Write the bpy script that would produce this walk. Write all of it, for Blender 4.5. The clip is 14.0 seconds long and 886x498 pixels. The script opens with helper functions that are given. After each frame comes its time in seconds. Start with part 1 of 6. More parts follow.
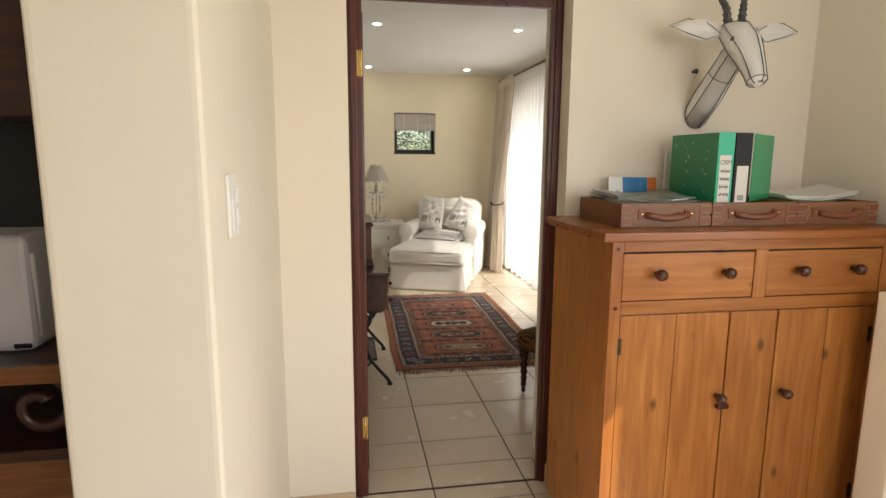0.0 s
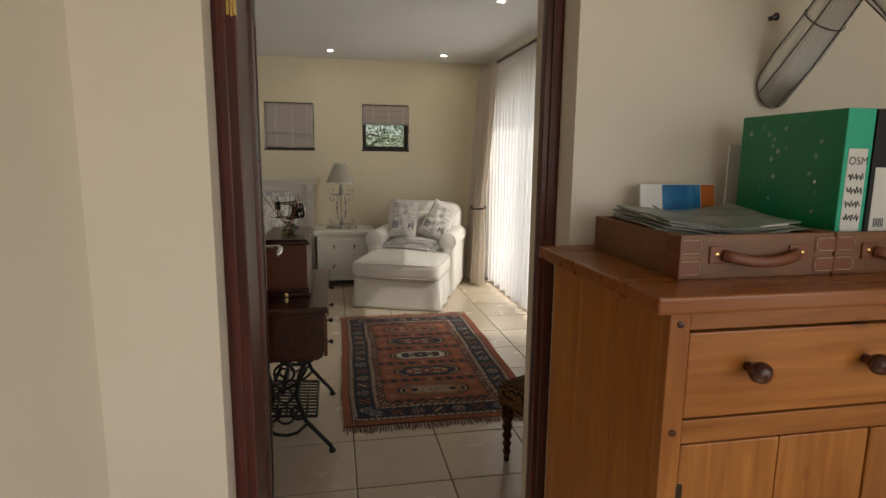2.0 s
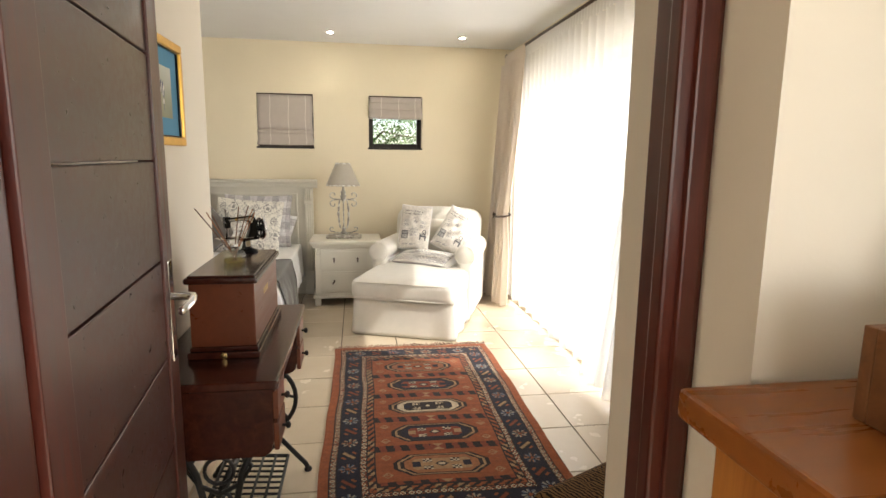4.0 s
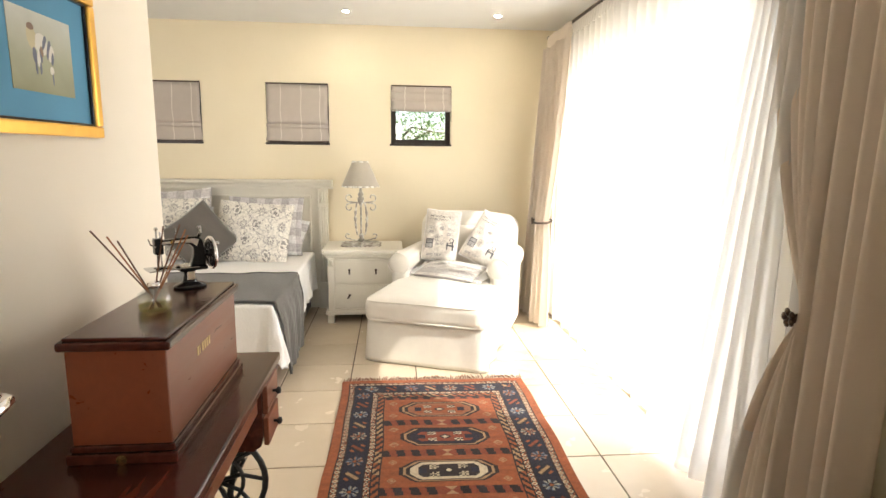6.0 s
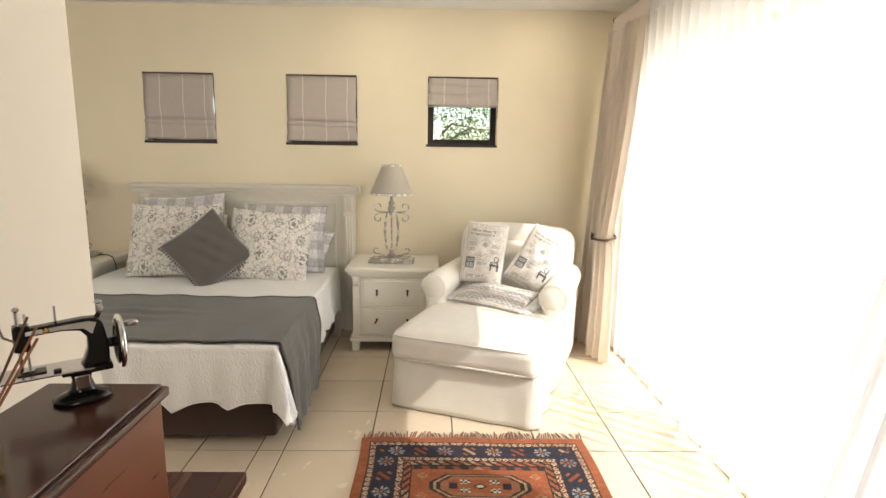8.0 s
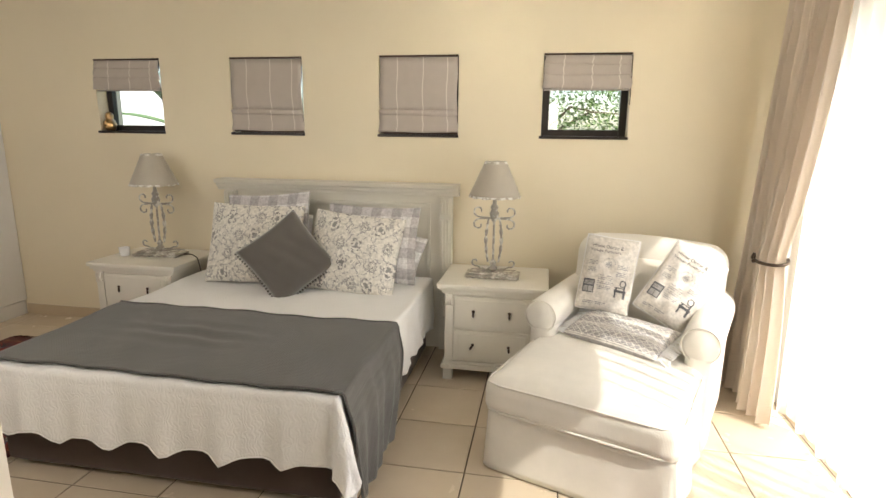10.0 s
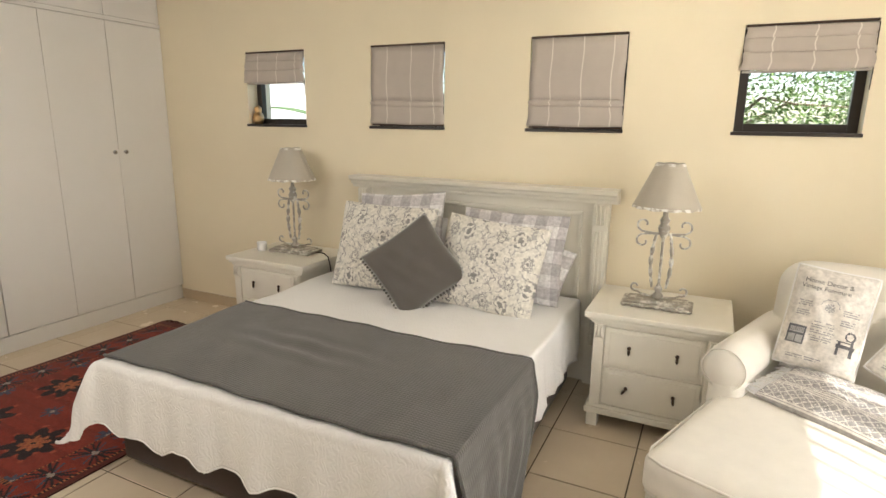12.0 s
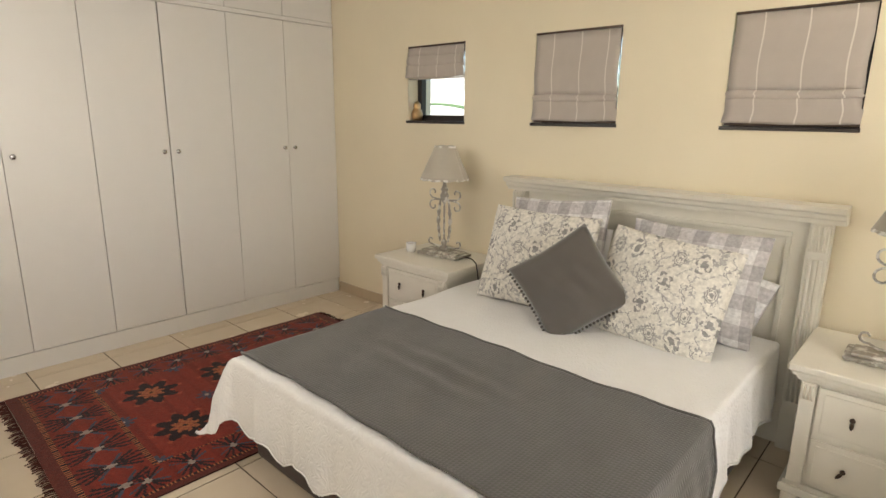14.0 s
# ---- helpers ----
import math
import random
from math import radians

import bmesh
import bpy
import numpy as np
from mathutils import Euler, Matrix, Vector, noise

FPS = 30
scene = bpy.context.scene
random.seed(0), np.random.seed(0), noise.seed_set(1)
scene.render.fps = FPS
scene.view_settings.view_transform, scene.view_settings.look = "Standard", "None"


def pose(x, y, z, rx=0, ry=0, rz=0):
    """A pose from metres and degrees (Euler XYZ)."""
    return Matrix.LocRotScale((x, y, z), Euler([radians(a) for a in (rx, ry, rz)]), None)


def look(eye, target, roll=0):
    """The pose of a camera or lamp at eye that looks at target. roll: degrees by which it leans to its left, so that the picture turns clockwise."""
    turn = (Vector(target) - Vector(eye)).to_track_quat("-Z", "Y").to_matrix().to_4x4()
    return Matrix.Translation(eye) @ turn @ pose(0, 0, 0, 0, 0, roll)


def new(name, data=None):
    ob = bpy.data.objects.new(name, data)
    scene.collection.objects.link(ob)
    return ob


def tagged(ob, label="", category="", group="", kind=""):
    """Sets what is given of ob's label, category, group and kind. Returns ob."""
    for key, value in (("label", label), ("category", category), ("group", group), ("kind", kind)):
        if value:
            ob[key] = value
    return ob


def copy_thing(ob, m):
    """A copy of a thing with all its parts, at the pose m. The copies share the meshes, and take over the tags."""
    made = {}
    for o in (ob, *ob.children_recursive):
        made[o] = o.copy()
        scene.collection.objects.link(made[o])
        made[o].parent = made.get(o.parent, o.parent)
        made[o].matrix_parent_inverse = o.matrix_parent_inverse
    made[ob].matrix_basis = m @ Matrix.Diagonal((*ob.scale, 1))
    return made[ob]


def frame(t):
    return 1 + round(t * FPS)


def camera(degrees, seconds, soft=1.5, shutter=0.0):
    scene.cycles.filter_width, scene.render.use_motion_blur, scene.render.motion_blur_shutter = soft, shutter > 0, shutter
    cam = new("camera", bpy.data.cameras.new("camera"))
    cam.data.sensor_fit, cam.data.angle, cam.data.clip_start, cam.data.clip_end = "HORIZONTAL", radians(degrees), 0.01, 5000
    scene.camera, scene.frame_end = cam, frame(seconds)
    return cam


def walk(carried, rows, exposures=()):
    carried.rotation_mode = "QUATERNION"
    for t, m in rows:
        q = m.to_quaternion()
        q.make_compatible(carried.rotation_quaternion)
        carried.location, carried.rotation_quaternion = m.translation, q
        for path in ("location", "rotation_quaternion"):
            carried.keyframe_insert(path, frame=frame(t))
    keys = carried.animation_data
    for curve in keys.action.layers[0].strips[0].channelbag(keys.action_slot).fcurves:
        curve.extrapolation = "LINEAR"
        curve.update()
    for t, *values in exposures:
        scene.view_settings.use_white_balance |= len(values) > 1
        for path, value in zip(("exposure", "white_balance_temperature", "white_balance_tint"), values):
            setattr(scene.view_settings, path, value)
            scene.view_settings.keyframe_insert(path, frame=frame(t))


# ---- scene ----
cam = camera(76.7, 14.0)
PATH = [
    (0, (0.296, 0.198, 1.418), (0.622, 2.145, 1.1), 0.4),
    (0.5, (0.362, 0.391, 1.416), (0.709, 2.334, 1.099), 0.3),
    (1, (0.412, 0.586, 1.414), (0.775, 2.527, 1.093), 0.4),
    (1.5, (0.477, 0.8, 1.415), (0.849, 2.739, 1.095), 0.6),
    (2, (0.564, 1.004, 1.411), (0.939, 2.942, 1.089), 0.6),
    (2.5, (0.637, 1.204, 1.401), (1.006, 3.143, 1.079), 0.6),
    (3, (0.684, 1.450, 1.408), (1.034, 3.392, 1.085), 0.8),
    (5.3, (0.868, 2.274, 1.409), (1.089, 4.234, 1.081), 0.5),
    (5.5, (0.885, 2.351, 1.411), (1.092, 4.312, 1.077), 0.6),
    (6, (0.898, 2.525, 1.404), (1.078, 4.489, 1.071), 0.6),
    (6.5, (0.893, 2.704, 1.413), (1.047, 4.67, 1.08), 0.6),
    (7, (0.898, 2.867, 1.416), (1.036, 4.834, 1.082), 0.7),
    (7.5, (0.921, 3.043, 1.436), (1.019, 5.011, 1.096), 0.7),
    (9.8, (0.935, 3.813, 1.531), (0.641, 5.747, 1.115), 0.8),
    (10, (0.93, 3.895, 1.535), (0.584, 5.82, 1.114), 0.6),
    (10.5, (0.884, 4.042, 1.566), (0.432, 5.94, 1.126), 0.6),
    (11, (0.842, 4.174, 1.56), (0.274, 6.038, 1.111), 0.6),
    (11.5, (0.844, 4.307, 1.536), (0.129, 6.122, 1.094), 0.6),
    (12, (0.82, 4.396, 1.522), (-0.02, 6.157, 1.081), 0.7),
    (12.5, (0.769, 4.488, 1.525), (-0.192, 6.184, 1.078), 0.7),
    (13, (0.718, 4.571, 1.529), (-0.374, 6.185, 1.077), 0.7),
    (13.5, (0.681, 4.64, 1.518), (-0.517, 6.176, 1.063), 0.7),
    (14, (0.679, 4.72, 1.516), (-0.633, 6.159, 1.06), 0.7),
]
EXPOSURES = [(0.0, 1.06), (0.8, 0.66), (1.5, 0.38), (2.0, 0.20), (2.5, 0.36), (3.0, 0.76), (5.3, 2.25), (6.3, 2.08), (7.5, 1.76), (10.0, 1.70), (11.0, 1.92), (12.0, 1.94), (14.0, 1.88)]
walk(cam, [(t, look(eye, target, roll)) for t, eye, target, roll in PATH], EXPOSURES)

# ---- world, sun, window light, fill lamps ----
world = bpy.data.worlds.new("sky")
scene.world = world
world.use_nodes = True
wn = world.node_tree.nodes
sky = wn.new("ShaderNodeTexSky")
sky.sky_type, sky.sun_disc = "NISHITA", False
sky.sun_elevation, sky.sun_rotation = radians(43), radians(127)
wn["Background"].inputs["Strength"].default_value = 0.12
world.node_tree.links.new(sky.outputs[0], wn["Background"].inputs["Color"])

sun = new("sun", bpy.data.lights.new("sun", "SUN"))
sun.data.energy, sun.data.angle, sun.data.color = 4.2, radians(0.6), (1.0, 0.95, 0.86)
sun.matrix_world = look((0, 0, 0), (-0.8 * math.cos(radians(43)), 0.6 * math.cos(radians(43)), -math.sin(radians(43))))


def area_lamp(name, at, to, w, h, watts, colour=(1.0, 0.98, 0.95)):
    lamp = new(name, bpy.data.lights.new(name, "AREA"))
    lamp.data.shape, lamp.data.size, lamp.data.size_y = "RECTANGLE", w, h
    lamp.data.energy, lamp.data.color = watts, colour
    lamp.matrix_world = look(at, to)
    return lamp


area_lamp("patio_daylight", (2.62, 5.78, 1.03), (0, 5.78, 0.9), 2.5, 1.9, 19.5, (1.0, 0.945, 0.905))
# unseen fill lamp behind an added opening, brightens bed and wardrobe
area_lamp("side_window_daylight", (-1.7, 4.46, 1.95), (-1.7, 6.6, 0.6), 1.6, 0.7, 6.5, (1.0, 0.92, 0.84))
area_lamp("hall_window_daylight", (2.32, 0.1, 1.42), (0, 0.5, 1.2), 1.9, 1.1, 9.5, (1.0, 0.93, 0.885))
# fill lamp added at the hall's unseen end to brighten its walls
area_lamp("hall_back_daylight", (1.45, -1.52, 1.5), (1.7, 2.0, 1.7), 1.2, 1.2, 11.5, (1.0, 0.93, 0.885))

# ---- materials ----


class Mat:
    """A node material under construction."""

    def __init__(self, name, rough=0.6, metal=0.0, spec=0.5):
        self.m = bpy.data.materials.new(name)
        self.m.use_nodes = True
        self.t = self.m.node_tree
        self.b = self.t.nodes["Principled BSDF"]
        self.b.inputs["Roughness"].default_value = rough
        self.b.inputs["Metallic"].default_value = metal
        self.b.inputs["Specular IOR Level"].default_value = spec
        self.co = self.t.nodes.new("ShaderNodeTexCoord").outputs["Object"]

    def node(self, kind, **inputs):
        n = self.t.nodes.new(kind)
        for k, v in inputs.items():
            k = k.replace("_", " ")
            if hasattr(v, "is_linked"):
                self.t.links.new(v, n.inputs[k])
            else:
                n.inputs[k].default_value = v
        return n

    def to(self, out, name):
        self.t.links.new(out, self.b.inputs[name])

    def stretch(self, sx, sy, sz):
        n = self.node("ShaderNodeMapping", Vector=self.co)
        n.inputs["Scale"].default_value = (sx, sy, sz)
        return n.outputs["Vector"]

    def noise(self, scale, detail=4, co=None, rough=0.55, distortion=0.0):
        return self.node("ShaderNodeTexNoise", Vector=co or self.co, Scale=scale, Detail=detail, Roughness=rough, Distortion=distortion).outputs["Fac"]

    def ramp(self, fac, *stops):
        n = self.node("ShaderNodeValToRGB", Fac=fac)
        e = n.color_ramp.elements
        while len(e) < len(stops):
            e.new(0.5)
        for i, (p, c) in enumerate(stops):
            e[i].position, e[i].color = p, (*c, 1)
        return n.outputs["Color"]

    def mix(self, fac, a, b, mode="MIX"):
        n = self.t.nodes.new("ShaderNodeMix")
        n.data_type, n.blend_type = "RGBA", mode
        for sock, v in ((n.inputs[0], fac), (n.inputs[6], a), (n.inputs[7], b)):
            if hasattr(v, "is_linked"):
                self.t.links.new(v, sock)
            else:
                sock.default_value = v if not isinstance(v, tuple) else (*v, 1)
        return n.outputs[2]

    def bump(self, height, strength=0.2, distance=0.01):
        n = self.node("ShaderNodeBump", Height=height, Strength=strength, Distance=distance)
        self.to(n.outputs[0], "Normal")

    def vary(self, colour, amount=0.06):
        """A small shift of value from piece to piece."""
        r = self.t.nodes.new("ShaderNodeObjectInfo").outputs["Random"]
        lo, hi = (1 - amount,) * 3, (1 + amount,) * 3
        return self.mix(1.0, colour, self.ramp(r, (0, lo), (1, hi)), "MULTIPLY")


def shade(c, k):
    return tuple(min(1, v * k) for v in c)


def plaster(name, c, bump=0.12):
    m = Mat(name, 0.75, spec=0.25)
    m.to(m.mix(m.noise(2.2, 5), shade(c, 0.95), shade(c, 1.04)), "Base Color")
    m.bump(m.mix(0.5, m.noise(140, 3), m.noise(6, 3)), bump, 0.004)
    return m.m


def wood(name, dark, light, grain, rough=0.35, spec=0.5, knots=False, scale=1.0):
    """grain: scale along x, y, z; the small one runs with the grain."""
    m = Mat(name, rough, spec=spec)
    co = m.stretch(*grain)
    n = m.noise(6 * scale, 6, co, 0.6, 0.6)
    c = m.ramp(n, (0.3, dark), (0.55, tuple((a + b) / 2 for a, b in zip(dark, light))), (0.72, light))
    c = m.mix(m.ramp(m.noise(1.7, 3), (0.35, (0, 0, 0)), (0.75, (0.6, 0.6, 0.6))), c, shade(dark, 0.8))
    if knots:
        v = m.node("ShaderNodeTexVoronoi", Vector=m.stretch(*(8.0 if g > 1 else 4.2 for g in grain)), Scale=1.0, Randomness=1.0)
        c = m.mix(m.ramp(v.outputs["Distance"], (0.05, (0.9, 0.9, 0.9)), (0.13, (0, 0, 0))), c, shade(dark, 0.35))
    m.to(m.vary(c, 0.1), "Base Color")
    m.to(m.ramp(n, (0.2, (rough * 0.8,) * 3), (0.8, (min(1, rough * 1.3),) * 3)), "Roughness")
    m.bump(n, 0.035, 0.003)
    return m.m


def paint(name, c, rough=0.4, spec=0.45, wear=0.05):
    m = Mat(name, rough, spec=spec)
    m.to(m.mix(m.noise(9, 5), shade(c, 1 - wear), shade(c, 1 + wear)), "Base Color")
    m.bump(m.noise(90, 4), 0.06, 0.003)
    return m.m


def fabric(name, c, weave=420, rough=0.9, var=0.07, bump=0.25, sheen=0.2):
    m = Mat(name, rough, spec=0.15)
    w = m.node("ShaderNodeTexWave", Vector=m.co, Scale=weave / 6.0, Distortion=1.5, Detail=1.0).outputs["Fac"]
    m.to(m.mix(m.noise(14, 5), shade(c, 1 - var), shade(c, 1 + var)), "Base Color")
    m.bump(m.mix(0.5, w, m.noise(weave, 2)), bump, 0.002)
    m.b.inputs["Sheen Weight"].default_value = sheen
    return m.m


def metal(name, c, rough=0.25, wear=0.15):
    m = Mat(name, rough, 1.0)
    m.to(m.mix(m.noise(30, 5), shade(c, 1 - wear), shade(c, 1 + wear)), "Base Color")
    return m.m


def knotted(name, rough=0.95, bump=0.4):
    """Woven or printed cloth whose pattern colours lie on the mesh."""
    m = Mat(name, rough, spec=0.1)
    a = m.t.nodes.new("ShaderNodeVertexColor")
    a.layer_name = "pattern"
    n = m.noise(60, 4)
    c = m.mix(1.0, a.outputs["Color"], m.ramp(n, (0.3, (0.78,) * 3), (0.7, (1.15,) * 3)), "MULTIPLY")
    m.to(c, "Base Color")
    m.bump(m.noise(500, 2), bump, 0.002)
    m.b.inputs["Sheen Weight"].default_value = 0.15
    return m.m


def glass(name, tint=(1, 1, 1), gloss=0.08):
    m = bpy.data.materials.new(name)
    m.use_nodes = True
    t = m.node_tree
    t.nodes.clear()
    out, mx = t.nodes.new("ShaderNodeOutputMaterial"), t.nodes.new("ShaderNodeMixShader")
    tr, gl = t.nodes.new("ShaderNodeBsdfTransparent"), t.nodes.new("ShaderNodeBsdfGlossy")
    tr.inputs[0].default_value = (*tint, 1)
    gl.inputs["Roughness"].default_value = 0.02
    mx.inputs[0].default_value = gloss
    for a, b in ((tr.outputs[0], mx.inputs[1]), (gl.outputs[0], mx.inputs[2]), (mx.outputs[0], out.inputs[0])):
        t.links.new(a, b)
    return m


def voile(name, c, clear=0.3, through_light=0.6):
    """Thin cloth: part open weave, part diffuse in front and behind."""
    m = bpy.data.materials.new(name)
    m.use_nodes = True
    t = m.node_tree
    t.nodes.clear()
    out = t.nodes.new("ShaderNodeOutputMaterial")
    tr, tl, df = (t.nodes.new("ShaderNodeBsdf" + k) for k in ("Transparent", "Translucent", "Diffuse"))
    tl.inputs[0].default_value = df.inputs[0].default_value = (*c, 1)
    m1, m2 = t.nodes.new("ShaderNodeMixShader"), t.nodes.new("ShaderNodeMixShader")
    m1.inputs[0].default_value, m2.inputs[0].default_value = through_light, clear
    for a, b in ((df.outputs[0], m1.inputs[1]), (tl.outputs[0], m1.inputs[2]), (m1.outputs[0], m2.inputs[1]), (tr.outputs[0], m2.inputs[2]), (m2.outputs[0], out.inputs[0])):
        t.links.new(a, b)
    return m


def glow(name, c, strength):
    m = Mat(name, 0.4)
    m.b.inputs["Emission Color"].default_value = (*c, 1)
    m.b.inputs["Emission Strength"].default_value = strength
    return m.m


CREAM = plaster("cream_plaster", (0.83, 0.74, 0.555))
HALLWALL = plaster("warm_white_plaster", (0.84, 0.775, 0.665))
CEIL = plaster("white_ceiling_paint", (0.82, 0.82, 0.80), 0.05)
GROUT = plaster("dark_grout", (0.09, 0.07, 0.05))
SKIRT = paint("beige_ceramic", (0.55, 0.43, 0.29), 0.3)
MAHOG_Z = wood("dark_mahogany_upright", (0.05, 0.010, 0.007), (0.15, 0.032, 0.018), (7, 7, 0.5), 0.32)
MAHOG_Y = wood("dark_mahogany_plank", (0.045, 0.012, 0.010), (0.115, 0.034, 0.024), (7, 0.5, 7), 0.30)
SEWTOP = wood("polished_mahogany", (0.035, 0.009, 0.006), (0.10, 0.026, 0.014), (5, 0.5, 5), 0.18)
SEWFRONT = wood("reddish_veneer", (0.16, 0.042, 0.016), (0.205, 0.055, 0.020), (6, 0.4, 6), 0.30)
PINE_Z = wood("honey_pine_upright", (0.29, 0.092, 0.016), (0.56, 0.245, 0.056), (7, 7, 0.5), 0.36, knots=True)
PINE_X = wood("honey_pine_level", (0.28, 0.088, 0.015), (0.54, 0.225, 0.050), (0.5, 7, 7), 0.36, knots=True)
PINE_TOP = wood("worn_pine_top", (0.25, 0.076, 0.014), (0.33, 0.112, 0.024), (0.4, 6, 6), 0.28)
KNOBWOOD = wood("dark_knob_wood", (0.04, 0.012, 0.007), (0.12, 0.03, 0.015), (4, 4, 4), 0.25)
CASEWOOD = wood("old_case_wood", (0.16, 0.065, 0.025), (0.33, 0.15, 0.06), (0.6, 8, 8), 0.45)
LEATHER = paint("brown_leather", (0.20, 0.065, 0.028), 0.42, wear=0.2)
STITCH = paint("pale_stitching", (0.55, 0.45, 0.30), 0.8)
WHITEWOOD = paint("antique_white_paint", (0.80, 0.765, 0.67), 0.38)
HBWOOD = paint("pale_cream_paint", (0.78, 0.745, 0.645), 0.42)
WARDROBE = paint("white_lacquer", (0.78, 0.76, 0.72), 0.35, wear=0.02)
BRONZE = metal("dark_bronze", (0.09, 0.065, 0.05), 0.4)
CHROME = metal("chrome", (0.85, 0.85, 0.86), 0.08, 0.03)
STEEL = metal("brushed_steel", (0.55, 0.55, 0.56), 0.25)
BRASS = metal("brass", (0.75, 0.52, 0.2), 0.25)
IRON = paint("black_cast_iron", (0.012, 0.011, 0.010), 0.45)
BLACK = paint("black_enamel", (0.01, 0.01, 0.011), 0.2)
BOARD = paint("black_file_board", (0.012, 0.012, 0.013), 0.5, 0.3)
ALU = paint("dark_bronze_aluminium", (0.035, 0.027, 0.022), 0.35)
GOLD = metal("gilt_frame", (0.75, 0.45, 0.10), 0.32)
PANE = glass("window_glass")
JARGLASS = glass("jar_glass", (0.975, 0.985, 0.975), 0.10)
OIL = glass("fragrance_oil", (0.95, 0.90, 0.62), 0.06)
VOILE = voile("white_voile", (0.87, 0.86, 0.84), 0.26, 0.50)
LINEN = voile("beige_curtain_cloth", (0.76, 0.67, 0.57), 0.0, 0.14)
BLIND = fabric("grey_blind_cloth", (0.50, 0.445, 0.395), 380)
BLINDLINE = fabric("pale_blind_stripe", (0.72, 0.67, 0.61), 380)
SLIP = fabric("ivory_slipcover", (0.80, 0.765, 0.69), 360)
BASEFAB = fabric("brown_base_cloth", (0.085, 0.062, 0.052), 360)
GREYVEL = fabric("grey_velvet", (0.12, 0.108, 0.095), 300, sheen=0.5)
WHITELIN = fabric("white_cotton", (0.86, 0.85, 0.84), 420, var=0.03)
SHADE = fabric("taupe_lampshade", (0.47, 0.43, 0.355), 300)


def distressed(name, base, worn, scale, lo, hi):
    """Paint rubbed through in patches."""
    m = Mat(name, 0.6, spec=0.35)
    n = m.noise(scale, 5, None, 0.6)
    m.to(m.mix(m.ramp(n, (lo, (0, 0, 0)), (hi, (1, 1, 1))), base, worn), "Base Color")
    m.bump(m.noise(120, 4), 0.1, 0.003)
    return m.m


LAMPIRON = distressed("distressed_grey_iron", (0.36, 0.33, 0.28), (0.72, 0.69, 0.62), 22, 0.50, 0.60)
FRAY = distressed("frayed_shade_edge", (0.47, 0.43, 0.355), (0.82, 0.80, 0.75), 26, 0.44, 0.54)
CERAMIC = paint("white_ceramic", (0.85, 0.84, 0.82), 0.15)
REED = paint("brown_reed", (0.13, 0.065, 0.035), 0.8)
REED2 = paint("orange_reed", (0.30, 0.12, 0.05), 0.8)
PLASTIC = paint("light_grey_plastic", (0.5, 0.49, 0.5), 0.35)
DARKWOOD = wood("dark_desk_wood", (0.02, 0.008, 0.005), (0.09, 0.03, 0.014), (0.6, 8, 8), 0.3)
DESKWOOD = wood("teak_desk_wood", (0.10, 0.035, 0.012), (0.30, 0.12, 0.035), (0.6, 8, 8), 0.3)
# near-black; paints gap shade in wardrobe and cupboard, and colours the dresser back
DARKVOID = paint("near_black_backing", (0.025, 0.024, 0.024), 0.6)
WHITE = paint("white_paint", (0.80, 0.79, 0.76), 0.4)
RUGMAT = knotted("knotted_wool")
PRINT = knotted("printed_cotton", 0.9, 0.2)
PAPER = paint("paper", (0.70, 0.69, 0.64), 0.7)
INK = paint("black_ink", (0.015, 0.015, 0.018), 0.7)


def binder_board(name, c, rough=0.3):
    m = Mat(name, rough)
    v = m.node("ShaderNodeTexVoronoi", Vector=m.co, Scale=38.0)
    n = m.noise(22, 4)
    spots = m.mix(1.0, m.ramp(v.outputs["Distance"], (0.16, (1, 1, 1)), (0.26, (0, 0, 0))), m.ramp(n, (0.52, (0, 0, 0)), (0.6, (1, 1, 1))), "MULTIPLY")
    m.to(m.mix(spots, c, tuple(min(1, 0.35 + v2 * 0.6) for v2 in c)), "Base Color")
    return m.m


GREEN = binder_board("green_board", (0.004, 0.20, 0.075))
GREENPLAIN = paint("pale_green_board", (0.03, 0.33, 0.14), 0.3)
TEAL = paint("bright_teal_spine", (0.01, 0.42, 0.25), 0.35)


def quilted():
    m = Mat("white_quilt", 0.85, spec=0.15)
    n = m.node("ShaderNodeTexWave", Vector=m.co, Scale=16.0, Distortion=14.0, Detail=1.5, Detail_Scale=1.6).outputs["Fac"]
    m.to(m.mix(m.noise(12, 4), (0.83, 0.825, 0.81), (0.88, 0.875, 0.865)), "Base Color")
    m.bump(m.mix(0.3, n, m.noise(160, 2)), 0.30, 0.006)
    return m.m


QUILT = quilted()


def waffle():
    m = Mat("grey_waffle_blanket", 0.95, spec=0.1)
    s = m.t.nodes.new("ShaderNodeSeparateXYZ")
    m.t.links.new(m.co, s.inputs[0])
    hs = []
    for i in (0, 1):
        a = m.t.nodes.new("ShaderNodeMath")
        a.operation = "MULTIPLY"
        m.t.links.new(s.outputs[i], a.inputs[0])
        a.inputs[1].default_value = 480.0
        b = m.t.nodes.new("ShaderNodeMath")
        b.operation = "SINE"
        m.t.links.new(a.outputs[0], b.inputs[0])
        hs.append(b.outputs[0])
    h = m.t.nodes.new("ShaderNodeMath")
    h.operation = "MAXIMUM"
    m.t.links.new(hs[0], h.inputs[0])
    m.t.links.new(hs[1], h.inputs[1])
    m.to(m.mix(m.noise(10, 4), (0.100, 0.098, 0.091), (0.148, 0.144, 0.134)), "Base Color")
    m.bump(h.outputs[0], 0.35, 0.003)
    m.b.inputs["Sheen Weight"].default_value = 0.25
    return m.m


WAFFLE = waffle()


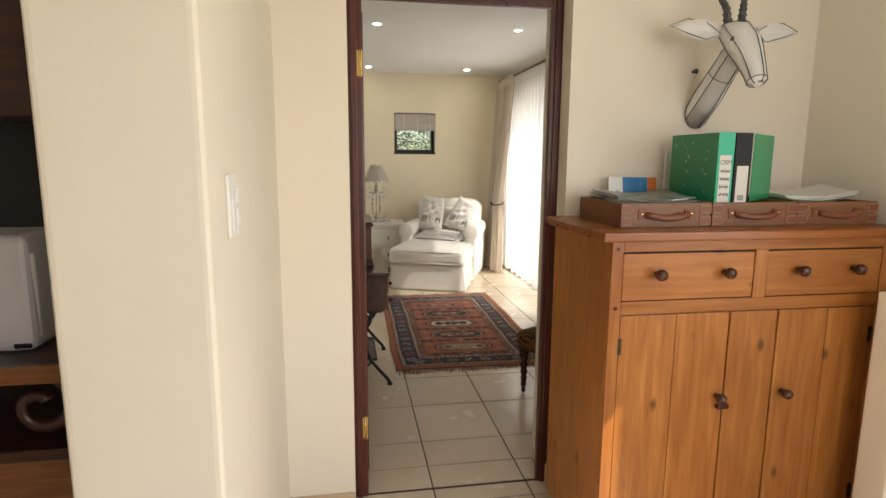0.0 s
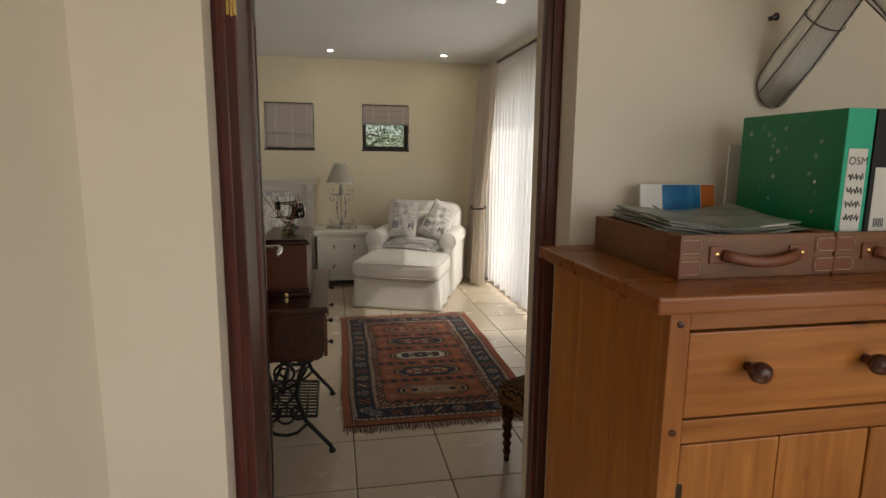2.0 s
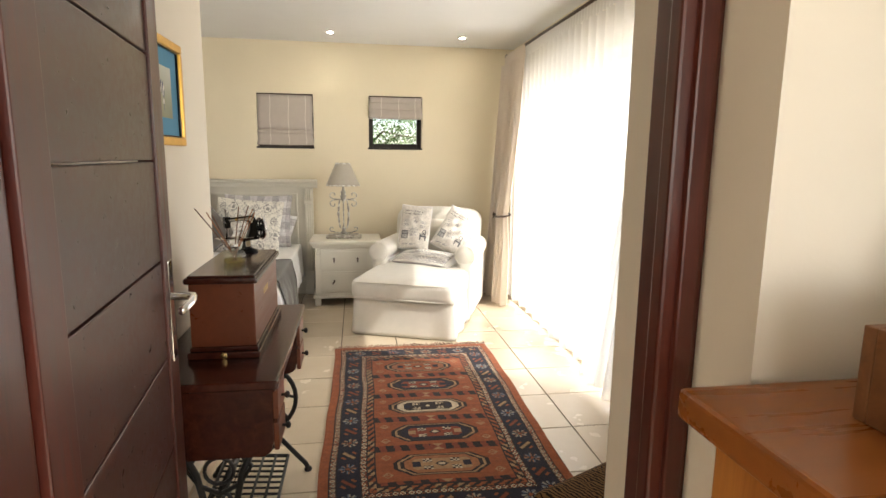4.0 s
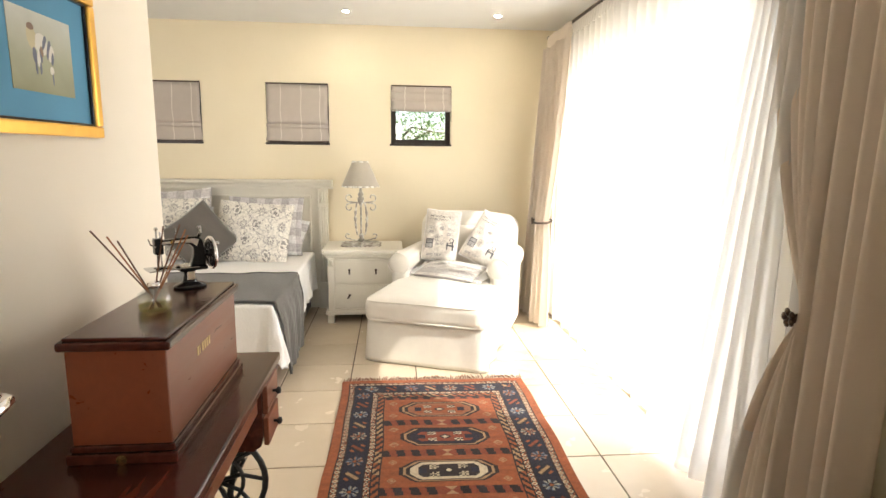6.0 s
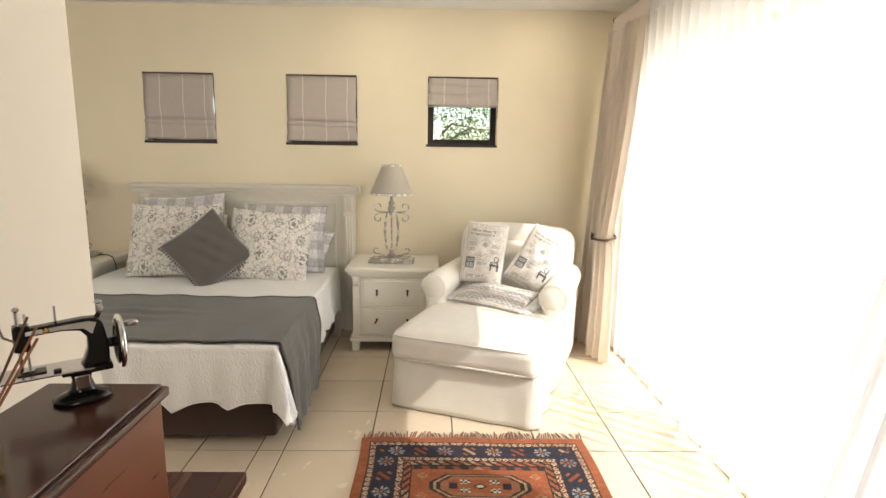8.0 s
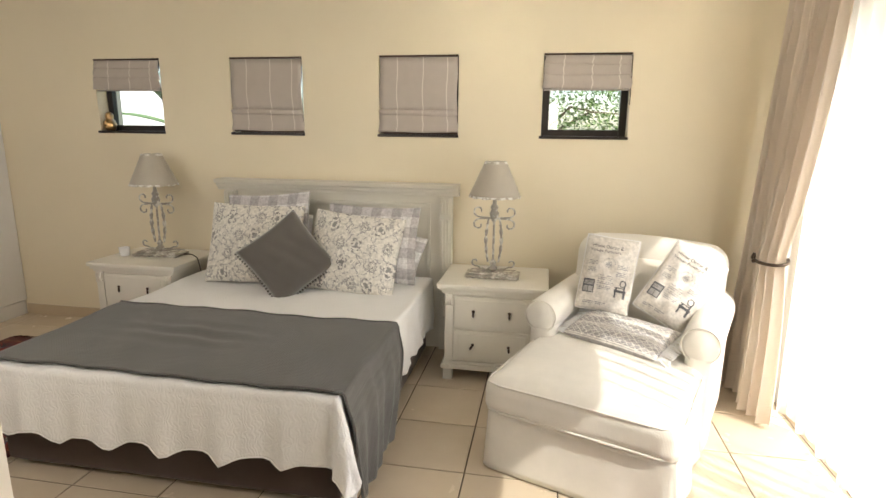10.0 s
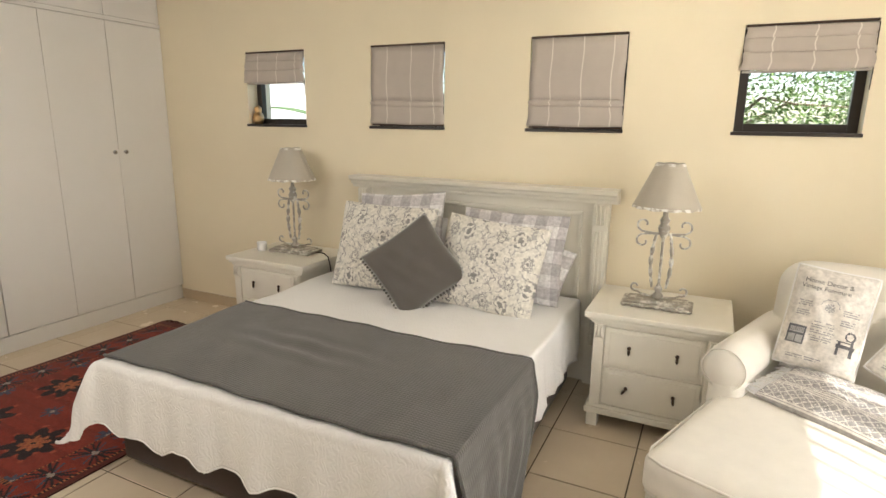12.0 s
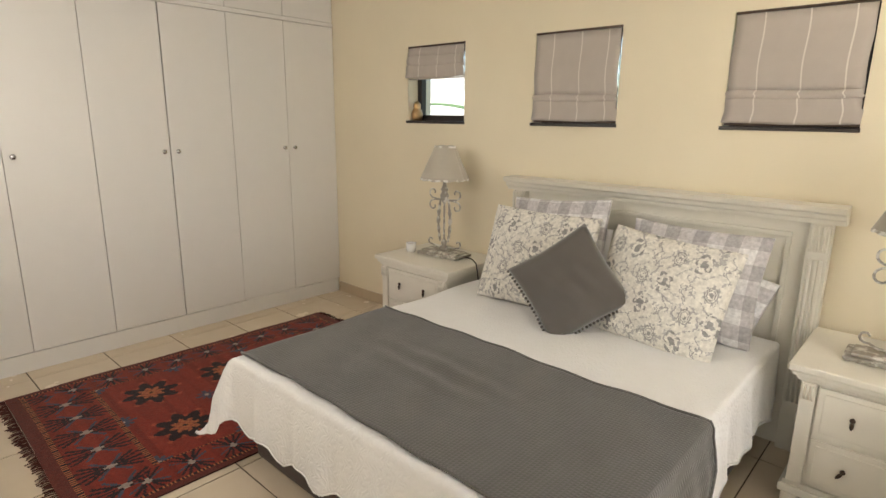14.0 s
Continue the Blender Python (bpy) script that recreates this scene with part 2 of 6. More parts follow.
def tile_mat():
    m = Mat("glazed_beige_tile", 0.22, spec=0.5)
    geo = m.t.nodes.new("ShaderNodeNewGeometry").outputs["Position"]
    c = m.mix(m.noise(5, 5, geo), (0.62, 0.51, 0.37), (0.70, 0.60, 0.46))
    c = m.mix(m.ramp(m.noise(14, 5, geo), (0.35, (0, 0, 0)), (0.9, (0.22, 0.22, 0.22))), c, (0.60, 0.50, 0.38))
    m.to(m.vary(c, 0.045), "Base Color")
    m.to(m.ramp(m.noise(6, 3, geo), (0.3, (0.22,) * 3), (0.7, (0.28,) * 3)), "Roughness")
    m.bump(m.noise(45, 3, geo), 0.02, 0.003)
    return m.m


TILE = tile_mat()


def leafy(name, a, b):
    m = Mat(name, 0.5, spec=0.3)
    r = m.t.nodes.new("ShaderNodeNewGeometry").outputs["Random Per Island"]
    m.to(m.ramp(r, (0, a), (1, b)), "Base Color")
    return m.m


LEAF = leafy("green_leaf", (0.04, 0.09, 0.02), (0.14, 0.22, 0.06))
BARK = plaster("bark", (0.13, 0.09, 0.06), 0.8)
GRASS = plaster("lawn", (0.07, 0.11, 0.03), 0.6)
PAVING = plaster("pale_paving", (0.50, 0.46, 0.40), 0.4)

# ---- mesh helpers ----


def mesh_of(bm, mat, name, smooth=False):
    me = bpy.data.meshes.new(name)
    bm.normal_update()
    bm.to_mesh(me)
    bm.free()
    for mt in mat if isinstance(mat, (list, tuple)) else [mat]:
        me.materials.append(mt)
    if smooth:
        me.polygons.foreach_set("use_smooth", [True] * len(me.polygons))
    return me


def part(name, bm, mat, parent=None, label="", smooth=False):
    ob = new(name, mesh_of(bm, mat, name, smooth))
    if parent:
        ob.parent = parent
    return tagged(ob, label)


def thing(name, label, category, m=None, group="", kind=""):
    ob = new(name)
    ob.empty_display_size = 0.1
    ob.matrix_world = m or Matrix()
    return tagged(ob, label, category, group, kind)


def solo(name, bm, mat, label, category="", group="", kind="", m=None, smooth=False):
    ob = part(name, bm, mat, None, "", smooth)
    if m:
        ob.matrix_world = m
    return tagged(ob, label, category, group, kind)


def bevel_all(bm, edges, r, seg=2):
    if r > 0:
        bmesh.ops.bevel(bm, geom=edges, offset=r, segments=seg, affect="EDGES", profile=0.6, clamp_overlap=True)


def box(x0, y0, z0, x1, y1, z1, r=0.0, bm=None, m=None, seg=2):
    """A box between two corners, its edges rounded by r; added to bm if given."""
    b = bmesh.new()
    bmesh.ops.create_cube(b, size=1, matrix=Matrix.Translation(((x0 + x1) / 2, (y0 + y1) / 2, (z0 + z1) / 2)) @ Matrix.Diagonal((x1 - x0, y1 - y0, z1 - z0, 1)))
    bevel_all(b, b.edges[:], r, seg)
    if m:
        b.transform(m)
    return merge(bm, b)


def merge(bm, b):
    if bm is None:
        return b
    me = bpy.data.meshes.new("tmp")
    b.to_mesh(me)
    b.free()
    bm.from_mesh(me)
    bpy.data.meshes.remove(me)
    return bm


def lathe(profile, n=20, m=None, bm=None):
    """Turned shape round z from (radius, height) pairs."""
    b = bmesh.new()
    rings = []
    for r, z in profile:
        rings.append([b.verts.new((r * math.cos(2 * math.pi * i / n), r * math.sin(2 * math.pi * i / n), z)) for i in range(n)])
    for a, c in zip(rings, rings[1:]):
        for i in range(n):
            b.faces.new((a[i], a[(i + 1) % n], c[(i + 1) % n], c[i]))
    b.faces.new(rings[0][::-1])
    b.faces.new(rings[-1])
    if m:
        b.transform(m)
    return merge(bm, b)


def tube(points, r, n=8, bm=None, closed=False, flat=1.0):
    """A rod along points; r may be a number or a function of 0..1."""
    b = bmesh.new()
    pts = [Vector(p) for p in points]
    rings = []
    up = Vector((0.13, 0.21, 0.97)).normalized()
    for i, p in enumerate(pts):
        if closed:
            d = pts[(i + 1) % len(pts)] - pts[i - 1]
        else:
            d = pts[min(i + 1, len(pts) - 1)] - pts[max(i - 1, 0)]
        d.normalize()
        u = up - d * up.dot(d)
        if u.length < 0.05:
            u = Vector((1, 0, 0)) - d * d.x
        u.normalize()
        v = d.cross(u)
        up = u
        rr = r(i / (len(pts) - 1)) if callable(r) else r
        rings.append([b.verts.new(p + (u * math.cos(2 * math.pi * k / n) + v * math.sin(2 * math.pi * k / n) * flat) * rr) for k in range(n)])
    for i in range(len(rings) if closed else len(rings) - 1):
        a, c = rings[i], rings[(i + 1) % len(rings)]
        for k in range(n):
            b.faces.new((a[k], a[(k + 1) % n], c[(k + 1) % n], c[k]))
    if not closed:
        b.faces.new(rings[0][::-1])
        b.faces.new(rings[-1])
    return merge(bm, b)


def prism(outline, z0, z1, r=0.0, m=None, bm=None):
    """A flat outline (x, y) raised from z0 to z1."""
    b = bmesh.new()
    lo = [b.verts.new((x, y, z0)) for x, y in outline]
    hi = [b.verts.new((x, y, z1)) for x, y in outline]
    k = len(outline)
    b.faces.new(lo[::-1])
    b.faces.new(hi)
    for i in range(k):
        b.faces.new((lo[i], lo[(i + 1) % k], hi[(i + 1) % k], hi[i]))
    bmesh.ops.recalc_face_normals(b, faces=b.faces[:])
    bevel_all(b, b.edges[:], r, 2)
    if m:
        b.transform(m)
    return merge(bm, b)


def sheet(nu, nv, f, bm=None, colour=None, thick=0.0):
    """A grid of nu x nv quads through f(u, v), u and v from 0 to 1; colour(u, v) paints each quad."""
    b = bmesh.new()
    layer = b.loops.layers.float_color.new("pattern") if colour else None
    vs = [[b.verts.new(f(i / nu, j / nv)) for i in range(nu + 1)] for j in range(nv + 1)]
    for j in range(nv):
        for i in range(nu):
            fc = b.faces.new((vs[j][i], vs[j][i + 1], vs[j + 1][i + 1], vs[j + 1][i]))
            if layer:
                c = colour((i + 0.5) / nu, (j + 0.5) / nv)
                for lp in fc.loops:
                    lp[layer] = (*c, 1)
    if thick:
        b.normal_update()
        back = [[b.verts.new(p.co - p.normal * thick) for p in row] for row in vs]
        for j in range(nv):
            for i in range(nu):
                b.faces.new((back[j][i], back[j + 1][i], back[j + 1][i + 1], back[j][i + 1]))
        rim = [(j, 0) for j in range(nv, 0, -1)] + [(0, i) for i in range(nu)] + [(j, nu) for j in range(nv)] + [(nv, i) for i in range(nu, 0, -1)]
        for (j, i), (k, m) in zip(rim, rim[1:] + rim[:1]):
            b.faces.new((vs[k][m], vs[j][i], back[j][i], back[k][m]))
    return merge(bm, b)


def arc(cx, cz, r, a0, a1, n=10):
    return [(cx + r * math.cos(radians(a0 + (a1 - a0) * i / n)), cz + r * math.sin(radians(a0 + (a1 - a0) * i / n))) for i in range(n + 1)]


def spiral(cx, cz, r0, r1, a0, a1, n=18):
    return [(cx + (r0 + (r1 - r0) * i / n) * math.cos(radians(a0 + (a1 - a0) * i / n)), cz + (r0 + (r1 - r0) * i / n) * math.sin(radians(a0 + (a1 - a0) * i / n))) for i in range(n + 1)]


# ---- plan ----
FAR, RIGHT, LEFT, TOP = 7.66, 2.37, -3.24, 2.50
HALL, INNER = 2.31, 2.60          # the two faces of the dividing wall
DX0, DX1 = 0.298, 1.140           # plastered doorway
ALC, TURNY = 0.09, 4.575           # painting wall and the corner where the room widens
PITCH, GX, GY = 0.4165, 0.632, 6.577
WIN = [(0.89, 1.43), (-0.195, 0.345), (-1.28, -0.74), (-2.365, -1.825)]
WZ0, WZ1 = 1.49, 2.005
SY0, SY1, SZ1 = 4.50, 7.06, 2.10  # sliding door opening


def structure(name, bm, mat, label, smooth=False):
    return solo(name, bm, mat, label, "", "", "structure", None, smooth)


def wall_with_holes(x0, x1, holes, z0, z1, y0, y1):
    """A wall along x as boxes round rectangular holes (xa, xb, za, zb), sorted by xa."""
    b = bmesh.new()
    x = x0
    for xa, xb, za, zb in sorted(holes):
        box(x, y0, z0, xa, y1, z1, 0, b)
        if za > z0:
            box(xa, y0, z0, xb, y1, za, 0, b)
        if zb < z1:
            box(xa, y0, zb, xb, y1, z1, 0, b)
        x = xb
    box(x, y0, z0, x1, y1, z1, 0, b)
    bmesh.ops.remove_doubles(b, verts=b.verts[:], dist=0.0005)
    return b


structure("wall_north", wall_with_holes(-3.95, RIGHT + 0.24, [(a, b, WZ0, WZ1) for a, b in WIN], 0, TOP, FAR, FAR + 0.24), CREAM, "cream plastered bedroom wall with four small windows")
b = wall_with_holes(INNER, FAR, [(SY0, SY1, -1, SZ1)], 0, TOP, -RIGHT - 0.24, -RIGHT)
b.transform(pose(0, 0, 0, 0, 0, 90))
structure("wall_east", b, CREAM, "cream plastered wall round the sliding door")
b = wall_with_holes(-1.9, RIGHT + 0.24, [(DX0, DX1, -1, 2.06)], 0, TOP, HALL, INNER)
bmesh.ops.remove_doubles(b, verts=b.verts[:], dist=0.0005)
bevel_all(b, [e for e in b.edges if abs((e.verts[0].co - e.verts[1].co).z) > 1.5 and abs(e.verts[0].co.y - HALL) < 0.001 and min(abs(e.verts[0].co.x - DX0), abs(e.verts[0].co.x - DX1)) < 0.001], 0.014, 3)
structure("wall_doorway", b, HALLWALL, "cream plastered wall with the bedroom doorway")
b = box(ALC - 0.14, INNER, 0, ALC, TURNY, TOP, 0.0)
# high opening added out of view to let the side fill lamp in
merge(b, wall_with_holes(-3.95, ALC - 0.14, [(-2.5, -0.9, 1.58, 2.30)], 0, TOP, TURNY - 0.14, TURNY))
bmesh.ops.remove_doubles(b, verts=b.verts[:], dist=0.0005)
structure("wall_painting", b, HALLWALL, "cream plastered wall behind the sewing machine")
structure("wall_west", box(-3.95, TURNY, 0, -3.83, FAR, TOP), CREAM, "plain wall behind the wardrobe")
b = prism([(-0.24, 1.28), (0.04, 1.28), (0.04, HALL), (-0.24, HALL)], 0, TOP)
bevel_all(b, [e for e in b.edges if abs((e.verts[0].co - e.verts[1].co).z) > 1 and e.verts[0].co.y < 1.3], 0.016, 3)
structure("wall_hall_nib", b, HALLWALL, "thick cream plastered nib wall in the hall")
b = prism([(2.19, 1.60), (1.985, 1.60), (1.985, 1.72), (2.19, 1.72)], 0, 1.0)
bevel_all(b, [e for e in b.edges if abs((e.verts[0].co - e.verts[1].co).z) > 0.9 and e.verts[0].co.x < 2.05], 0.016, 3)
structure("wall_hall_stub", b, HALLWALL, "low cream plastered wall stub beside the pine cupboard")
b = wall_with_holes(-1.5, HALL, [(-0.9, 1.03, 0.85, 1.97)], 0, TOP, -2.31, -2.19)
b.transform(pose(0, 0, 0, 0, 0, 90))
structure("wall_hall_east", b, HALLWALL, "cream plastered hall wall with a window opening")
structure("wall_hall_west", box(-2.02, -1.5, 0, -1.9, INNER, TOP), HALLWALL, "plain hall wall")
# unseen end wall; its opening is added for the back fill lamp
structure("wall_hall_south", wall_with_holes(-1.9, 2.19, [(0.8, 2.1, 0.85, 2.1)], 0, TOP, -1.5, -1.36), HALLWALL, "plain unseen hall wall with an opening added for the fill lamp")
b = box(-3.95, INNER, TOP, RIGHT + 0.24, FAR + 0.24, TOP + 0.1)
box(-2.02, -1.5, TOP, 2.31, INNER, TOP + 0.1, 0, b)
structure("ceiling", b, CEIL, "smooth white painted ceiling")
b = box(-3.95, INNER, -0.12, RIGHT + 0.24, FAR + 0.24, -0.004)
box(-2.02, -1.5, -0.12, 2.31, INNER, -0.004, 0, b)
FLOOR = structure("floor", b, GROUT, "floor of square glazed beige ceramic tiles")


def skirting(name, x0, y0, x1, y1):
    return structure(name, box(x0, y0, 0, x1, y1, 0.085, 0.003), SKIRT, "beige ceramic tile skirting")


skirting("baseboard_north", LEFT + 0.002, FAR - 0.012, RIGHT, FAR)
skirting("baseboard_painting", ALC, INNER, ALC + 0.012, TURNY)
skirting("baseboard_hall", 0.04, HALL - 0.012, DX0 - 0.004, HALL)
skirting("baseboard_hall_right", DX1 + 0.004, HALL - 0.012, 2.19, HALL)
skirting("baseboard_reveal", DX1 - 0.012, HALL, DX1, 2.40)
skirting("baseboard_nib", 0.04, 1.285, 0.052, HALL - 0.012)
skirting("baseboard_east", RIGHT - 0.012, INNER, RIGHT, SY0)

# door frame with rebate, and the open door
fr = structure("door_frame", box(DX0, 2.40, 0, DX0 + 0.055, 2.575, 2.06, 0.004), MAHOG_Z, "dark red mahogany door frame")
part("jamb", box(DX1 - 0.048, 2.40, 0, DX1, 2.425, 2.06, 0.004), MAHOG_Z, fr)
part("rebate", box(DX1 - 0.022, 2.425, 0, DX1, 2.50, 2.06, 0.003), MAHOG_Z, fr)
part("head", box(DX0 + 0.055, 2.40, 2.0, DX1 - 0.048, 2.425, 2.06, 0.004), MAHOG_Y, fr)
part("head_rebate", box(DX0 + 0.055, 2.425, 2.03, DX1 - 0.022, 2.50, 2.06, 0.003), MAHOG_Y, fr)
part("bead", box(DX0 + 0.010, 2.392, 0, DX0 + 0.032, 2.402, 2.03, 0.003), MAHOG_Z, fr)
part("bead", box(DX1 - 0.032, 2.392, 0, DX1 - 0.010, 2.402, 2.03, 0.003), MAHOG_Z, fr)

for z in (0.265, 1.722):
    part("hinge_leaf", box(DX0 + 0.034, 2.3965, z, DX0 + 0.0555, 2.412, z + 0.094, 0.001), BRASS, fr, "brass butt hinge")
    part("hinge_pin", tube([(DX0 + 0.046, 2.396, z - 0.004), (DX0 + 0.046, 2.396, z + 0.098)], 0.005, 8), BRASS, fr, "brass hinge knuckle", True)
leaf = thing("door_1", "dark mahogany plank door standing open into the room", "door", pose(0.362, 2.585, 0.012, 0, 0, 96.2), kind="structure")
W, H = 0.82, 1.985
part("stile", box(0, -0.0, 0, 0.10, 0.042, H, 0.003), MAHOG_Z, leaf)
part("stile", box(W - 0.10, 0, 0, W, 0.042, H, 0.003), MAHOG_Z, leaf)
part("rail", box(0.10, 0.001, H - 0.11, W - 0.10, 0.041, H, 0.002), MAHOG_Y, leaf)
part("rail", box(0.10, 0.001, 0, W - 0.10, 0.041, 0.14, 0.002), MAHOG_Y, leaf)
n, z0 = 7, 0.14
ph = (H - 0.11 - z0) / n
for i in range(n):
    part("plank", box(0.10, 0.006, z0 + i * ph + 0.002, W - 0.10, 0.036, z0 + (i + 1) * ph - 0.002, 0.004), MAHOG_Y, leaf)
for s, y in ((-1, -0.004), (1, 0.042)):
    pl = part("handle_plate", box(W - 0.072, min(y, y + 0.004), 0.86, W - 0.030, max(y, y + 0.004), 1.125, 0.008, None, None, 3), CHROME, leaf, "chrome lock plate")
    yo = 0.046 if s > 0 else -0.004
    pts = [(W - 0.051, yo, 1.03), (W - 0.051, yo + s * 0.045, 1.03), (W - 0.060, yo + s * 0.054, 1.031), (W - 0.085, yo + s * 0.058, 1.032), (W - 0.125, yo + s * 0.056, 1.029), (W - 0.165, yo + s * 0.046, 1.022), (W - 0.172, yo + s * 0.040, 1.020)]
    part("lever", tube(pts, 0.010, 10), CHROME, pl, "chrome lever handle", True)
    part("keyhole", box(W - 0.054, yo - 0.001, 0.925, W - 0.048, yo + 0.001, 0.952), BLACK, pl)
for z in (0.25, 1.70):
    part("hinge", box(-0.012, 0.012, z, 0.0, 0.042, z + 0.095, 0.002), BRASS, leaf, "brass butt hinge")

# windows with deep reveals, dark frames and roman blinds
for i, (xa, xb) in enumerate(WIN):
    w = thing("window_%d" % (i + 1), "small dark bronze aluminium window in a plastered reveal", "window", kind="structure")
    y0, y1, f = FAR + 0.10, FAR + 0.145, 0.045
    part("window_frame", merge(merge(box(xa, y0, WZ0, xa + f, y1, WZ1, 0.003), box(xb - f, y0, WZ0, xb, y1, WZ1, 0.003)), merge(box(xa + f, y0, WZ0, xb - f, y1, WZ0 + f, 0.003), box(xa + f, y0, WZ1 - f, xb - f, y1, WZ1, 0.003))), ALU, w)
    p = part("pane", box(xa + f, y0 + 0.018, WZ0 + f, xb - f, y0 + 0.024, WZ1 - f), PANE, w, "clear glass")
    p.visible_shadow = False
    part("window_sill", box(xa - 0.012, FAR - 0.012, WZ0 - 0.014, xb + 0.004, FAR + 0.10, WZ0 + 0.004, 0.003), ALU, w, "thin dark sill")


def roman_blind(xa, xb, drop, up):
    w = xb - xa
    bl = thing("roman_blind", "taupe roman blind with pale stripes, %s" % ("pulled half up" if up else "let down over the window"), "blind", pose((xa + xb) / 2, FAR + 0.012, WZ1 - 0.012), "blinds over the small windows")
    part("head_rail", box(-w / 2 + 0.004, -0.014, 0, w / 2 - 0.004, 0.018, 0.012, 0.002), BRONZE, bl, "dark head rail")
    z = 0.0
    ends = [0.30, 0.62, 1.0] if up else [0.70, 0.745, 1.0]
    for k, e in enumerate(ends):
        za, zb = -drop * z, -drop * e - (0.012 if k < 2 else 0)
        yy = -0.006 - 0.009 * k if up else (-0.006, -0.014, -0.009)[k]

        def f(u, v, za=za, zb=zb, yy=yy, k=k):
            bow = 0.010 * math.sin(math.pi * v) if k == 0 else 0.007 * math.sin(math.pi * v)
            edge = 0.004 * math.sin(7 * v + 2 * k)
            return ((u - 0.5) * (w - 0.012 + 0.010 * k * v) + edge, yy - bow - 0.003 * math.sin(9 * u + k), za + (zb - za) * v + 0.003 * math.sin(5 * u + k))
        part("fold", sheet(14, 8, f, None, None, 0.003), BLIND, bl, "", True)
        for c in (-0.27, 0.06, 0.37):
            part("stripe", sheet(1, 8, lambda u, v, c=c, f=f: (Vector(f(0.5 + c + (u - 0.5) * 0.012, v)) + Vector((0, -0.0048, 0)))), BLINDLINE, bl, "", True)
        z = e if not up else e - 0.04
    part("bottom_bar", box(-w / 2 + 0.006, -0.010, -drop - 0.010, w / 2 - 0.006, 0.002, -drop, 0.002), BLIND if up else BRONZE, bl)
    part("cord", tube([(w / 2 - 0.003, -0.016, -0.004), (w / 2 - 0.001, -0.018, -0.2), (w / 2 - 0.002, -0.016, -0.42 if not up else -0.3)], 0.0022, 5), BLACK, bl, "dark bead cord")
    return bl


for (xa, xb), up in zip(WIN, (1, 0, 0, 1)):
    roman_blind(xa, xb, 0.205 if up else 0.485, up)

# sliding door behind the curtains
sd = thing("sliding_door", "dark bronze aluminium sliding door onto the patio", "door", kind="structure")
x0, x1 = RIGHT + 0.10, RIGHT + 0.15
part("track", box(RIGHT + 0.02, SY0, -0.004, RIGHT + 0.22, SY1, 0.02, 0.003), ALU, sd)
part("head", box(x0, SY0, SZ1 - 0.05, x1, SY1, SZ1, 0.003), ALU, sd)
part("sill", box(2.345, SY0 - 0.05, 0, RIGHT + 0.02, SY1 + 0.05, 0.085, 0.004), SKIRT, sd, "narrow ceramic threshold")
for y in (SY0, SY0 + 1.26, SY1 - 0.06):
    part("stile", box(x0, y, 0.02, x1, y + 0.06, SZ1 - 0.05, 0.003), ALU, sd)
for ya, yb in ((SY0 + 0.06, SY0 + 1.26), (SY0 + 1.32, SY1 - 0.06)):
    p = part("pane", box(x0 + 0.02, ya, 0.02, x0 + 0.026, yb, SZ1 - 0.05), PANE, sd, "clear glass")
    p.visible_shadow = False

# ---- ceiling downlights ----
DOWNGLOW = glow("lamp_glow", (1.0, 0.88, 0.70), 110.0)
first = None
for x, y in ((0.545, 5.0), (1.735, 5.0), (0.545, 7.18), (1.745, 7.18)):
    if first is None:
        first = thing("downlight", "small white recessed ceiling downlight, lit", "ceiling light", pose(x, y, TOP), "bedroom downlights")
        ring = [(0.024, -0.001), (0.026, -0.007), (0.040, -0.006), (0.043, -0.001), (0.043, 0.001)]
        part("trim_ring", lathe(ring, 24), WHITE, first, "", True)
        part("bulb", lathe([(0.001, -0.0085), (0.022, -0.0080), (0.024, -0.006), (0.024, 0.0)], 20), DOWNGLOW, first, "glowing bulb", True)
    else:
        copy_thing(first, pose(x, y, TOP))

# ---- built-in wardrobe ----
wd = thing("wardrobe", "white lacquered built-in wardrobe with flat doors along the whole wall", "wardrobe", pose(LEFT, 0, 0))
# carcass coloured near-black so the gaps between doors read as shade
part("carcass", box(-0.55, TURNY + 0.01, 0, -0.024, FAR - 0.002, TOP - 0.002), DARKVOID, wd, "carcass darkened to paint shade into the door gaps")
part("plinth", box(-0.024, TURNY + 0.01, 0, -0.004, FAR - 0.014, 0.112, 0.002), WARDROBE, wd)
part("cornice", box(-0.024, TURNY + 0.01, 2.215, 0.004, FAR - 0.002, 2.245, 0.004), WARDROBE, wd)
DW = 0.455
for i in range(6):
    y1 = FAR - 0.003 - i * DW
    y0 = y1 - DW
    g = {2: 0.006, 3: 0.003}.get(i, 0.0015)
    d = part("door", box(-0.022, y0 + g, 0.118, 0.0, y1 - 0.0015, 2.212, 0.002), WARDROBE, wd)
    ky = y0 + 0.045 if i % 2 == 0 else y1 - 0.045
    part("knob", lathe([(0.006, 0), (0.006, 0.012), (0.014, 0.018), (0.016, 0.025), (0.012, 0.031), (0.004, 0.033)], 16, pose(0, ky, 1.275, 0, 90, 0)), STEEL, d, "small steel knob", True)
    part("top_door", box(-0.022, y0 + 0.002, 2.248, -0.002, y1 - 0.002, TOP - 0.004, 0.002), WARDROBE, wd)

# ---- curtains ----


